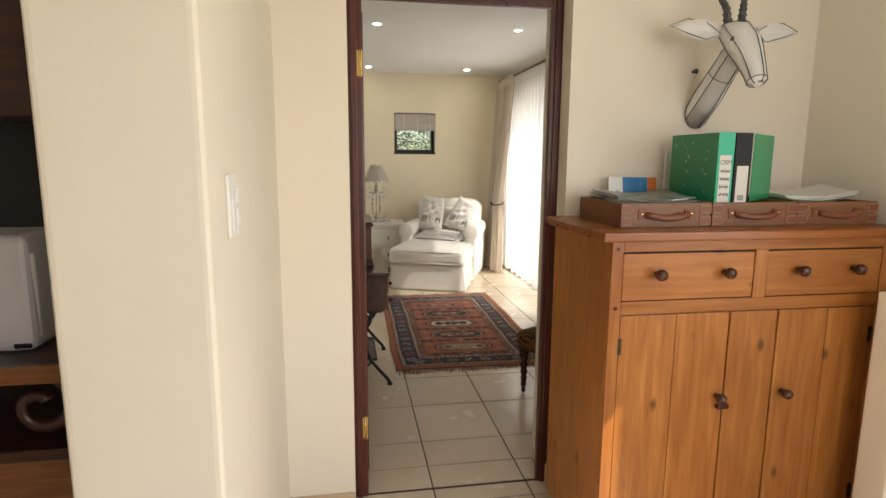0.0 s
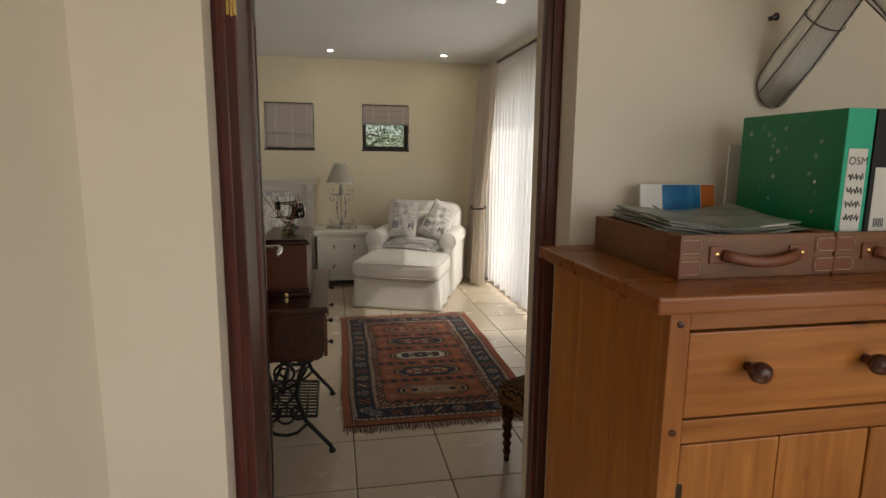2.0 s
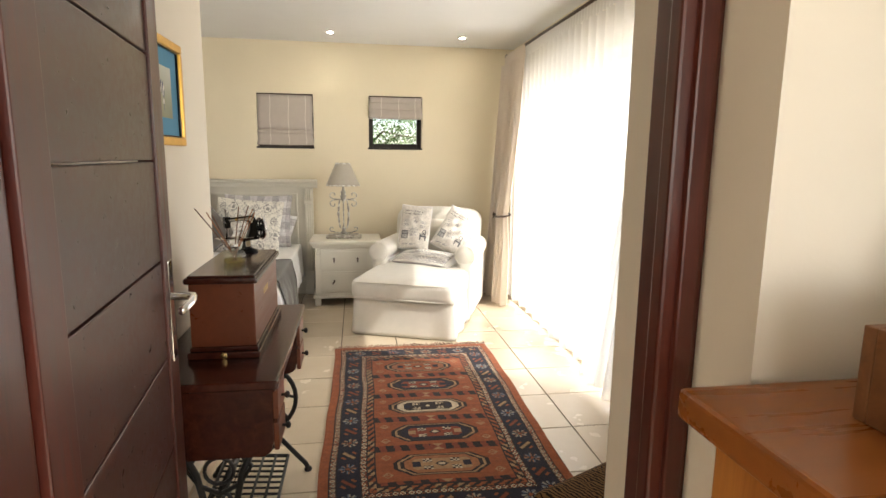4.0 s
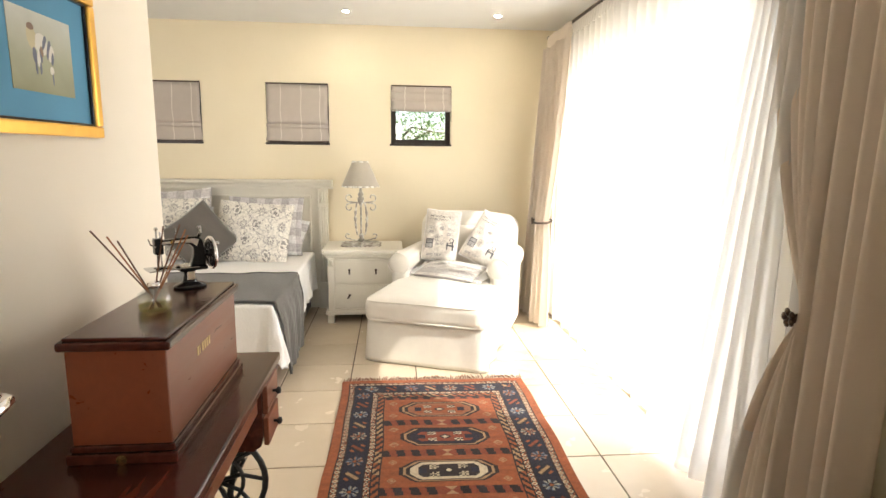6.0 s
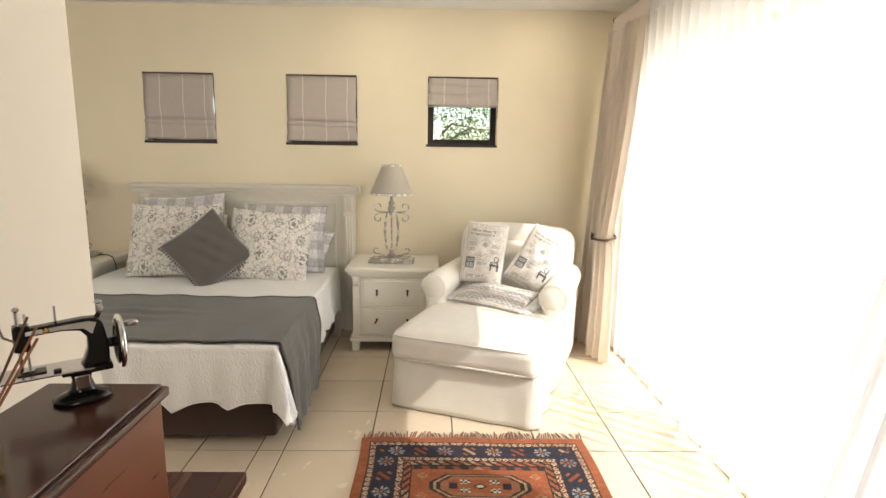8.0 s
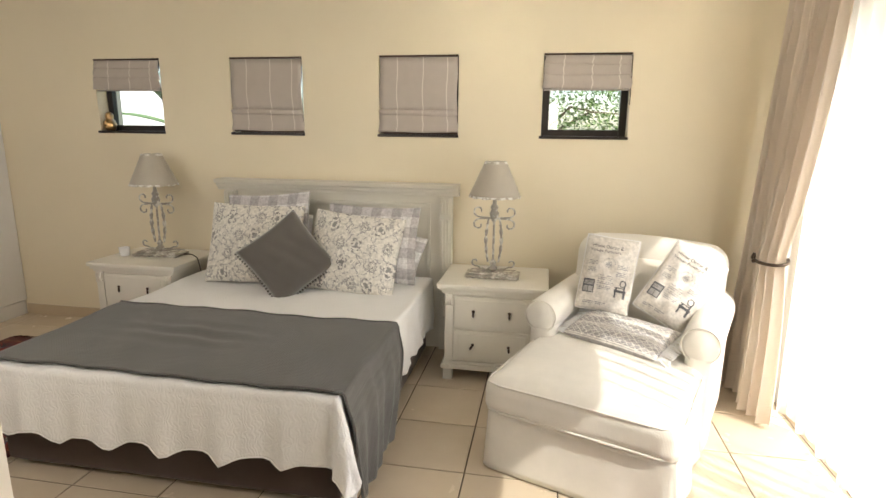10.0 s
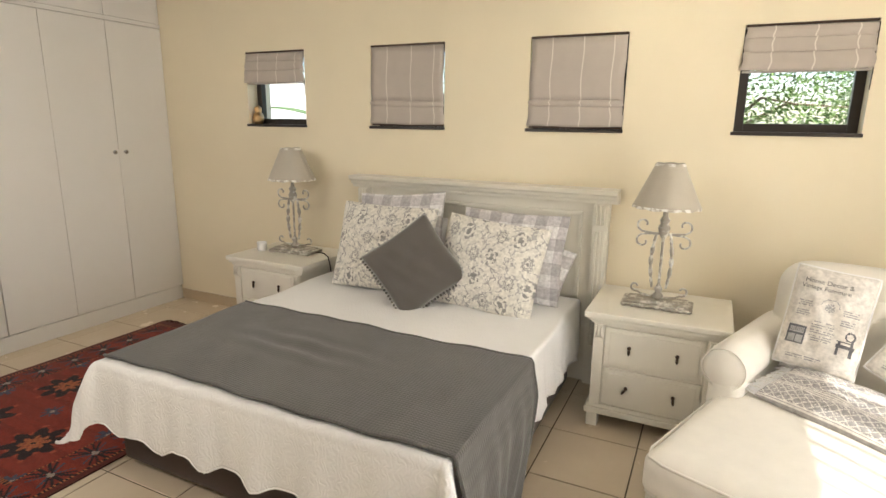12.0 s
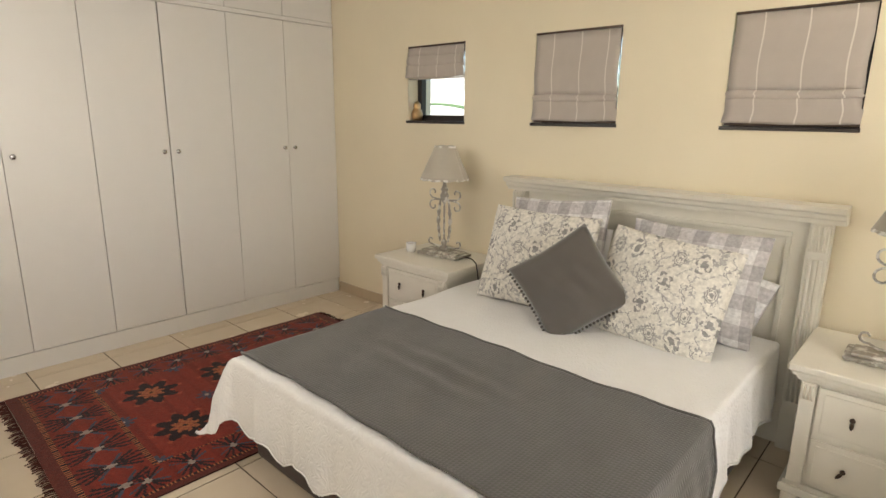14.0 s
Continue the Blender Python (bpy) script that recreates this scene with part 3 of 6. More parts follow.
def wave_cloth(name, y0, y1, x_of, z0, z1, pleats, amp, parent, mat, nv=40, per=9, seed=0.0, hem=0.0, grow=1.0, thick=0.0, fold=0.25):
    """Hanging cloth between y0 and y1 whose pleats open towards the floor."""
    def f(u, v):
        z = z1 + (z0 - z1) * v
        ph = 2 * math.pi * pleats * u + 0.9 * math.sin(5.1 * u + seed) + 0.5 * math.sin(2.2 * v + 9 * u + seed)
        a = amp * (0.55 + grow * 0.6 * v) * (0.75 + 0.35 * math.sin(11 * u + seed))
        ya, yb, xx = x_of(v)
        y = ya + (yb - ya) * u + fold * a * math.cos(ph)
        return (xx + a * math.sin(ph), y, z + hem * math.sin(ph * 0.5 + seed) * v * v)
    return part(name, sheet(int(pleats * per), nv, f, None, None, thick), mat, parent, "", True)


def sheer_shape(v):
    return (4.15, 7.16, 2.262 + 0.02 * v)


sh = thing("sheer_curtain", "white voile curtain with gathered heading over the sliding door", "curtain")
wave_cloth("heading", 4.4, 7.16, lambda v: (4.15, 7.16, 2.262), 2.30, 2.388, 62, 0.016, sh, VOILE, 4, 8, 0.3)
wave_cloth("panel", 4.4, 7.16, sheer_shape, 0.045, 2.30, 26, 0.044, sh, VOILE, 44, 14, 1.7, 0.022, fold=0.85)


def gathered(u, v):
    """Voile bunched towards the near jamb, spreading to the floor."""
    ph = 2 * math.pi * 7 * u + 0.8 * math.sin(4 * u + 2 * v)
    am = 0.012 + 0.026 * v
    y = 4.28 + (0.22 + 0.54 * v ** 1.25) * u
    return (2.205 - 0.035 * v + am * math.sin(ph), y + 0.3 * am * math.cos(ph), 2.30 - 2.235 * v + 0.015 * math.sin(ph * 0.5) * v * v)


part("gathered_panel", sheet(90, 40, gathered), VOILE, sh, "", True)

rail = thing("curtain_rail", "dark bronze curtain rail fixed below the ceiling", "curtain rail")
part("rod", tube([(2.27, 3.98, 2.405), (2.27, 5.7, 2.405), (2.27, 7.52, 2.405)], 0.014, 12), BRONZE, rail, "", True)
for y in (4.1, 5.75, 7.45):
    part("bracket", box(2.27, y - 0.012, 2.39, RIGHT, y + 0.012, 2.42, 0.003), BRONZE, rail)
for y in (3.97, 7.53):
    part("finial", lathe([(0.004, -0.02), (0.02, -0.012), (0.024, 0), (0.02, 0.012), (0.004, 0.02)], 14, pose(2.27, y, 2.405, 90)), BRONZE, rail, "", True)


def drape(label, y_wall, y_win, pull, x0, x1, tie_u, seed, amp=0.07, way=1, tie=0.90):
    """Heavy curtain: the half by the glass is pulled back at the tie, the half by the wall hangs straight."""
    d = thing("tied_curtain", label, "curtain", None, "beige tied-back curtains")
    tie_z, top = tie, 2.29

    def f(u, v):
        z = top - (top - 0.02) * v
        k = (top - z) / (top - tie_z)
        s = k ** 2.4 if k < 1 else 1 - (1 - math.exp(-(k - 1) * 3.4)) * 0.95
        side = max(0.0, (u - tie_u) / (1 - tie_u))
        ph = 2 * math.pi * 8.5 * u + 0.8 * math.sin(5.1 * u + seed) + 0.25 * math.sin(2.6 * v + 7 * u + seed)
        a = amp * (0.5 + 0.35 * v) * (0.8 + 0.3 * math.sin(11 * u + seed)) * (1 - 0.35 * s * side)
        y = y_wall + (y_win - y_wall) * u - way * pull * s * side ** 0.8
        x = x0 + (x1 - x0) * v - 0.05 * s * side * (1 - side)
        return (x + a * (math.sin(ph) + 0.28 * math.sin(2 * ph + 0.7)), y + 0.3 * a * math.cos(ph), z + 0.006 * math.sin(ph * 0.5) * v * v)
    wave_cloth("heading", 0, 0, lambda v: (min(y_wall, y_win), max(y_wall, y_win), x0), 2.285, 2.392, 14, 0.020, d, LINEN, 6, 8, seed)
    part("drop", sheet(150, 64, f), LINEN, d, "", True)
    ya, yb = y_wall + (y_win - y_wall) * tie_u, y_win - way * pull
    yc, w = (ya + yb) / 2, abs(yb - ya) / 2
    xt = x0 + (x1 - x0) * 0.62 - 0.012
    pts = [(xt + 0.072 * math.cos(a), yc + (w + 0.012) * math.sin(a), tie_z - 0.01 + 0.012 * math.cos(a)) for a in [2 * math.pi * i / 22 for i in range(22)]]
    tb = part("tieback", tube(pts, 0.009, 8, None, True), BRONZE, d, "dark metal tieback", True)
    for k in range(5):
        a = 2 * math.pi * k / 5
        part("flower_petal", lathe([(0.003, -0.006), (0.014, 0), (0.003, 0.006)], 10, pose(xt - 0.08, yc + 0.018 * math.cos(a) - way * 0.01, tie_z - 0.01 + 0.018 * math.sin(a), 0, 90, 0)), BRONZE, tb, "", True)
    return d


drape("beige linen curtain tied back in the room corner", 7.42, 6.80, 0.19, 2.225, 2.13, 0.25, 0.4, 0.075, -1, 0.87)
drape("beige linen curtain tied back beside the wall", 3.86, 4.47, 0.35, 2.235, 2.20, 0.40, 2.1, 0.075, 1, 0.925)

# ---- rugs ----


def hsh(*a):
    v = math.sin(sum(k * w for k, w in zip(a, (12.9898, 78.233, 37.719)))) * 43758.5453
    return v - math.floor(v)


RUST, NAVY, BRICK, SAND, CREAMW, BLACKW, TEALW = (0.26, 0.072, 0.023), (0.012, 0.012, 0.024), (0.20, 0.042, 0.018), (0.33, 0.20, 0.10), (0.50, 0.42, 0.29), (0.02, 0.013, 0.012), (0.10, 0.16, 0.20)


def bokhara(u, v):
    """Rust and navy runner with a column of octagons and three borders."""
    x, y = u * 1.12, v * 2.05
    ex, ey = min(x, 1.12 - x), min(y, 2.05 - y)
    e = min(ex, ey)
    along = y if ex < ey else x
    if e < 0.045:
        return shade(RUST, 1.15 - 0.2 * hsh(round(along * 40), 3))
    if e < 0.082 or 0.180 < e < 0.218:
        c = 0.034
        p = (along % c) / c
        q = ((e - 0.045) if e < 0.1 else (e - 0.180)) / 0.037
        d = abs(p - 0.5) + abs(q - 0.5)
        if q < 0.12 or q > 0.88:
            return BLACKW
        return SAND if d < 0.16 else (BRICK if d < 0.28 else (CREAMW if d < 0.44 else (BLACKW if d < 0.60 else RUST)))
    if e < 0.180:
        c = 0.118
        k = math.floor(along / c)
        p, q = along % c - c / 2, e - 0.13
        r = math.hypot(p, q)
        if k % 2:
            a = math.atan2(q, p)
            if r < 0.010:
                return RUST
            if r < 0.040 and abs(math.cos(4 * a)) > 0.55 + 0.3 * abs(r - 0.027) / 0.016 and r > 0.014:
                return ((0.30, 0.27, 0.21), (0.13, 0.15, 0.19), (0.27, 0.12, 0.06))[(k // 2 + (math.floor((a + 3.1416) / 0.7854) % 2)) % 3]
        else:
            d = (p + q * (1 if ex < ey else -1)) / 1.414
            t = (p - q * (1 if ex < ey else -1)) / 1.414
            if abs(d) < 0.010 and abs(t) < 0.038:
                return BRICK if (k // 2) % 2 else SAND
            if abs(d) < 0.015 and abs(t) < 0.044:
                return BLACKW
            if abs(abs(d) - 0.032) < 0.007 and abs(t) < 0.012:
                return RUST
        return NAVY
    if e < 0.25:
        c = 0.05
        p, q = (along % c) / c, (e - 0.215) / 0.035
        return BLACKW if abs(p - q) < 0.25 or abs(p - q) > 0.85 else (RUST if hsh(math.floor(along / c), 7) > 0.4 else SAND)
    if e < 0.258:
        return BLACKW
    fx, fy = x - 0.56, y - 0.26
    c = 1.53 / 5
    k = math.floor(fy / c)
    p, q = fx, fy % c - c / 2
    ground, mid = [((0.30, 0.12, 0.05), SAND), (NAVY, BRICK), (CREAMW, BLACKW), (NAVY, BRICK), ((0.26, 0.10, 0.045), RUST)][max(0, min(4, k))]
    hx, hy = abs(p), abs(q)
    octo = max(hx / 0.205, hy / 0.082, (hx + hy * 1.15) / 0.235)
    if octo < 1.0:
        if octo > 0.93:
            return SAND
        if octo > 0.86:
            return BLACKW
        inner = max(hx / 0.14, hy / 0.048, (hx + hy) / 0.165)
        if inner < 1:
            s = hx + hy * 1.3
            if s < 0.018:
                return CREAMW
            if s < 0.032:
                return BLACKW
            g = (math.floor(p / 0.011) + math.floor(q / 0.011)) % 2
            if 0.045 < hx < 0.085 and hy > 0.014:
                return CREAMW if g else BLACKW
            if hx > 0.10 and hy < 0.02:
                return NAVY if k != 1 else SAND
            return mid
        return ground
    if octo < 1.08:
        return BLACKW
    if hy > 0.125:
        a = (x * 14 + y * 3) % 1
        if hx < 0.035:
            return SAND if hx + (hy - 0.125) < 0.028 else BRICK
        return BLACKW if a < 0.55 else BRICK
    if hx > 0.225 and abs(hy - 0.075) < 0.03:
        d = abs(hx - 0.255) + abs(hy - 0.075)
        return SAND if 0.016 < d < 0.024 or d < 0.007 else RUST
    return shade(RUST, 0.9 + 0.2 * hsh(round(y * 60)))


RED2, BLK2, ORG2, BLU2 = (0.185, 0.024, 0.014), (0.016, 0.010, 0.012), (0.36, 0.12, 0.045), (0.05, 0.06, 0.09)


def afghan(u, v):
    """Deep red rug with star medallions and branching borders."""
    x, y = u * 1.40, v * 1.99
    ex, ey = min(x, 1.40 - x), min(y, 1.99 - y)
    e = min(ex, ey * 0.62)
    tone = shade(RED2, 0.85 + 0.3 * hsh(round(y * 45), 5))
    if e < 0.035:
        return shade((0.10, 0.02, 0.014), 0.9 + 0.3 * hsh(round(x * 90), round(y * 90)))
    along = y if ex < ey * 0.62 else x
    if e < 0.05 or 0.215 < e < 0.228:
        return ORG2 if (along * 55) % 1 < 0.45 else BLK2
    if e < 0.215:
        c = 0.19
        p, q = along % c - c / 2, e - 0.132
        r, a = math.hypot(p, q), math.atan2(q, p)
        if abs(p) < 0.008 and abs(q) < 0.018 or abs(q) < 0.008 and abs(p) < 0.018:
            return (0.30, 0.26, 0.22)
        if abs(p) < 0.006 or abs(abs(p) - abs(q)) < 0.009 and r < 0.10 or abs(abs(p) - 0.5 * abs(q)) < 0.007 and r > 0.03:
            return BLK2
        if abs(abs(p) - 2.0 * abs(q)) < 0.011 and r < 0.09:
            return BLU2
        return tone
    fx, fy = x - 0.228, y - 0.37
    cw, ch = 0.472, 0.42
    p, q = fx % cw - cw / 2, fy % ch - ch / 2
    r, a = math.hypot(p, q), math.atan2(q, p)
    star = 0.145 * (0.60 + 0.40 * abs(math.cos(4 * a)) ** 1.5)
    if r < 0.022:
        return BLK2 if r < 0.010 else ORG2
    if r < star * 0.50:
        return ORG2 if (math.floor(p / 0.016) + math.floor(q / 0.016)) % 2 else (0.27, 0.07, 0.035)
    if r < star:
        return BLK2
    if r < star + 0.022 and math.cos(16 * a) > 0.2:
        return (0.30, 0.06, 0.03)
    p2, q2 = (fx + cw / 2) % cw - cw / 2, (fy + ch / 2) % ch - ch / 2
    d = abs(p2) + abs(q2)
    if d < 0.014:
        return (0.30, 0.26, 0.22)
    if abs(p2) < 0.012 and abs(q2) < 0.06 or abs(q2) < 0.012 and abs(p2) < 0.06 or abs(abs(p2) - abs(q2)) < 0.010 and d < 0.075:
        return BLU2
    return tone


def rug(name, label, x0, y0, w, l, pattern, step, ends, fringe_c, m):
    r = thing(name, label, "rug", m)

    def f(u, v):
        wob = 0.006 * math.sin(7 * v + 3) + 0.003 * math.sin(23 * v)
        return (x0 + w * u + wob, y0 + l * v + 0.005 * math.sin(6 * u), 0.0095 + 0.0012 * math.sin(17 * u + 3 * v) * math.sin(11 * v))
    part("woven_surface", sheet(int(w / step), int(l / step), f, None, pattern), RUGMAT, r, "", False)
    part("backing", box(x0 + 0.003, y0 + 0.003, 0.0015, x0 + w - 0.003, y0 + l - 0.003, 0.0075, 0.001), FRINGE_D, r)
    for end in ends:
        b = bmesh.new()
        yb, s = (y0, -1) if end == 0 else (y0 + l, 1)
        n = int(w / 0.012)
        for i in range(n):
            x = x0 + w * (i + 0.5) / n
            ln = fringe_c[1] * (0.55 + 0.6 * hsh(i, end))
            dx = 0.018 * (hsh(i, 3 + end) - 0.5) + 0.015 * math.sin(i * 0.35)
            tube([(x, yb, 0.006), (x + dx * 0.5, yb + s * ln * 0.5, 0.006 + 0.004 * hsh(i, 5)), (x + dx, yb + s * ln, 0.004)], 0.0032, 4, b)
        tagged(part("fringe", b, fringe_c[0], r, "uneven knotted fringe"), kind="stuff")
    return r


FRINGE = fabric("wool_fringe", (0.22, 0.10, 0.065), 300)
FRINGE_D = fabric("dark_wool_fringe", (0.07, 0.022, 0.016), 300)
rug("patterned_runner_rug", "rust and navy knotted wool rug with octagons and fringes", 0, 0, 1.12, 2.05, bokhara, 0.0062, (0, 1), (FRINGE, 0.07), pose(0.582, 3.80, 0.0, 0, 0, -0.3))
rug("red_afghan_rug", "deep red and black knotted wool rug beside the bed", 0, 0, 1.40, 1.99, afghan, 0.008, (0, 1), (FRINGE_D, 0.05), pose(-2.90, 5.16, 0.0, 0, 0, -1.0))

# ---- bed ----
BX0, BX1, BY0, BY1, BT = -1.415, 0.185, 5.75, 7.52, 0.535
bed = thing("double_bed", "double bed base in brown cloth with a white mattress", "bed", pose(0, 0, 0))
part("base", box(BX0 - 0.02, 5.815, 0.03, BX1 - 0.018, BY1, 0.30, 0.025, None, None, 3), BASEFAB, bed, "dark brown upholstered base")
part("mattress", box(BX0 + 0.015, BY0 + 0.02, 0.302, BX1 - 0.015, BY1, BT - 0.012, 0.05, None, None, 4), WHITELIN, bed, "", True)
for x in (BX0 + 0.1, BX1 - 0.15):
    for y in (5.95, 7.4):
        part("castor", lathe([(0.02, 0.0), (0.026, 0.006), (0.026, 0.03), (0.02, 0.036)], 12, pose(x, y, 0)), BLACK, bed)


def draped(cx0, cx1, cy0, cy1, top, over_l, over_r, over_f, nu, nv, wav, seed, off=0.0):
    """Cloth lying on a box, falling over its left, right and front edges."""
    def f(u, v):
        L, R = cx0 - over_l, cx1 + over_r
        a = L + (R - L) * u
        b = cy0 - over_f + (cy1 - cy0 + over_f) * v
        ox = (cx0 - a) if a < cx0 else ((a - cx1) if a > cx1 else 0.0)
        sx = -1 if a < cx0 else 1
        oy = max(0.0, cy0 - b)
        d = math.hypot(ox, oy)
        x, y = max(cx0, min(cx1, a)), max(cy0, b)
        z = top + off
        if d > 0:
            ux, uy = sx * ox / d, -oy / d
            if ox > 0 and oy > 0:
                d = min(d, 0.385)
            rr = 0.07
            if d < rr * 1.57:
                t = d / rr
                out, fall = rr * math.sin(t), rr * (1 - math.cos(t))
            else:
                k = d - rr * 1.57
                out, fall = rr + 0.10 * k, rr + k * 0.995
            ph = (a * 21 if oy >= ox else b * 19) + seed
            w = wav * min(1, max(0, d - 0.05) / 0.25)
            out += off + w * math.sin(ph) + 0.5 * w * math.sin(2.3 * ph + 1)
            corner = 1.4 * ox * oy / (ox * ox + oy * oy)
            out += (0.46 if sx < 0 else 0.36) * corner * d
            x, y, z = x + ux * out, y + uy * out, top + off - fall
            x -= ux * rr * 0.6 * min(1.0, d / 0.08)
            y -= uy * rr * 0.6 * min(1.0, d / 0.08)
        z += 0.004 * math.sin(9 * a + 2 * seed) * math.sin(7 * b + seed) + 0.003 * math.sin(23 * a + 11 * b)
        return (x, y, z)
    return f


def quilt_shape(u, v):
    f = draped(BX0, BX1, BY0, BY1 + 0.02, BT, 0.36, 0.34, 0.35, 1, 1, 0.014, 0.6)
    # scalloped hem: the outer rows creep in and out
    us = -0.010 * abs(math.sin(v * 27)) * (abs(u - 0.5) * 2) ** 8 * (1 if u > 0.5 else -1)
    vs = 0.020 * abs(math.sin(u * 29)) * (1 - v) ** 12
    return f(min(1.0, max(0.0, u + us)), min(1.0, max(0.0, v + vs)))


quilt = thing("quilt", "white quilted bedspread with a wavy embossed pattern and scalloped hem", "bedspread", pose(0, 0, 0))
part("cloth", sheet(150, 150, quilt_shape, None, None, 0.007), QUILT, quilt, "", True)

q1 = [quilt_shape(0, 1 - i / 40) for i in range(41)] + [quilt_shape(i / 80, 0) for i in range(1, 80)] + [quilt_shape(1, i / 40) for i in range(41)]
part("bound_edge", tube(q1, 0.0034, 6), QUILT, quilt, "rolled white hem", True)
runner = thing("bed_runner", "grey waffle-weave blanket folded across the foot of the bed", "blanket", pose(0, 0, 0))


runner_drape = draped(BX0 + 0.01, BX1, 4.0, 9.0, BT, 0.0, 0.47, 0.0, 1, 1, 0.014, 0.6, 0.017)


def runner_shape(u, v):
    """Blanket across the bed; its right end falls over the side and gathers towards the foot."""
    over = max(0.0, u * (BX1 + 0.46 - BX0) - (BX1 - BX0 - 0.01))
    b = 5.765 + 0.80 * v + 0.010 * math.sin(8 * u) - 0.02 * u * v
    x, y, z = runner_drape(u, (b - 4.0) / 5.0)
    s = max(0.0, over - 0.10) / 0.36
    y += (5.72 - y) * 0.38 * s * s - 0.04 * s
    x += 0.018 * s * (1 + math.sin(15 * v + 0.8)) + 0.016 * min(1.0, s * 4)
    z += 0.040 * s * v
    z += 0.007 * math.exp(-((u - 0.33) / 0.14) ** 2) * math.sin(40 * v + 6 * u) * math.exp(-((v - 0.55) / 0.16) ** 2)
    return (x, y, z)


part("cloth", sheet(150, 60, runner_shape, None, None, 0.008), WAFFLE, runner, "", True)

for v in (0.0, 1.0):
    part("hem", tube([Vector(runner_shape(i / 60, v)) + Vector((0, 0, 0.002)) for i in range(61)], 0.0055, 6), WAFFLE, runner, "stitched blanket edge", True)

# ---- headboard ----
hb = thing("headboard", "pale grey-cream painted wooden headboard with fluted posts and cornice", "headboard", pose(0, 0, 0))
HX0, HX1 = -1.335, 0.325
part("panel", box(HX0 + 0.02, 7.615, 0.0, HX1 - 0.02, 7.645, 1.10, 0.003), HBWOOD, hb)
for xa in (HX0, HX1 - 0.085):
    post = part("post", box(xa, 7.575, 0.0, xa + 0.085, 7.646, 1.09, 0.004), HBWOOD, hb)
    for k in range(3):
        part("flute", tube([(xa + 0.022 + k * 0.0205, 7.575, 0.25), (xa + 0.022 + k * 0.0205, 7.575, 0.93)], 0.0075, 8), HBWOOD, post, "", True)
    cap = part("corbel", box(xa + 0.006, 7.553, 0.965, xa + 0.079, 7.576, 1.085, 0.008), HBWOOD, post, "", False)
    for k in range(3):
        part("corbel_rib", tube([(xa + 0.022 + k * 0.0205, 7.552, 0.975), (xa + 0.022 + k * 0.0205, 7.546, 1.03), (xa + 0.022 + k * 0.0205, 7.55, 1.08)], 0.006, 6), HBWOOD, post, "", True)
prof = [(7.645, 1.09), (7.575, 1.09), (7.57, 1.108), (7.555, 1.116), (7.548, 1.134), (7.525, 1.145), (7.518, 1.168), (7.645, 1.172)]
b = prism([(y, z) for y, z in prof], HX0 - 0.045, HX1 + 0.045, 0.0, Matrix(((0, 0, 1, 0), (1, 0, 0, 0), (0, 1, 0, 0), (0, 0, 0, 1))))
part("cornice", b, HBWOOD, hb)
xa, xb, zt = HX0 + 0.15, HX1 - 0.15, 1.035
part("moulding", merge(box(xa, 7.598, zt - 0.022, xb, 7.616, zt, 0.004), merge(box(xa, 7.598, 0.3, xa + 0.022, 7.616, zt - 0.022, 0.004), box(xb - 0.022, 7.598, 0.3, xb, 7.616, zt - 0.022, 0.004))), HBWOOD, hb)

# ---- pillows ----


def pillow_points(w, h, t, puff=0.42, ear=0.05, sag=0.0, soft=0.02):
    def side(s):
        def f(u, v):
            a, c = u * 2 - 1, v * 2 - 1
            d = max(0.0, (1 - a * a) * (1 - c * c))
            th = t / 2 * d ** puff
            x = w / 2 * a * (1 - ear * (1 - c * c)) * (1 - soft * c ** 4)
            z = h / 2 * c * (1 - ear * (1 - a * a)) * (1 - soft * a ** 4)
            wr = 0.004 * math.sin(9 * a + 5 * c) * d + 0.005 * math.sin(14 * c - 6 * a) * d
            return (x, s * th + wr + sag * (1 - a * a) * 0.02, z)
        return f
    return side


def pillow(name, label, w, h, t, m, mat, pattern=None, n=28, ear=0.05, piping=None, category="pillow", group=""):
    p = thing(name, label, category, m, group)
    side = pillow_points(w, h, t, 0.42, ear)
    nn = n if not pattern else max(n, int(max(w, h) / 0.0045))
    b = sheet(nn, nn, side(-1), None, pattern)
    sheet(nn if pattern else n, nn if pattern else n, lambda u, v: side(1)(1 - u, v), b, (lambda u, v: pattern(1 - u, v)) if pattern else None)
    bmesh.ops.remove_doubles(b, verts=b.verts[:], dist=0.0004)
    part("cushion", b, mat, p, "", True)
    if piping:
        f = side(-1)
        e = [f(i / 24, 0) for i in range(24)] + [f(1, i / 24) for i in range(24)] + [f(1 - i / 24, 1) for i in range(24)] + [f(0, 1 - i / 24) for i in range(24)]
        part("piping", tube(e, 0.005, 6, None, True), piping, p, "", True)
    return p


OFFW, TOILE = (0.76, 0.73, 0.66), (0.34, 0.33, 0.315)


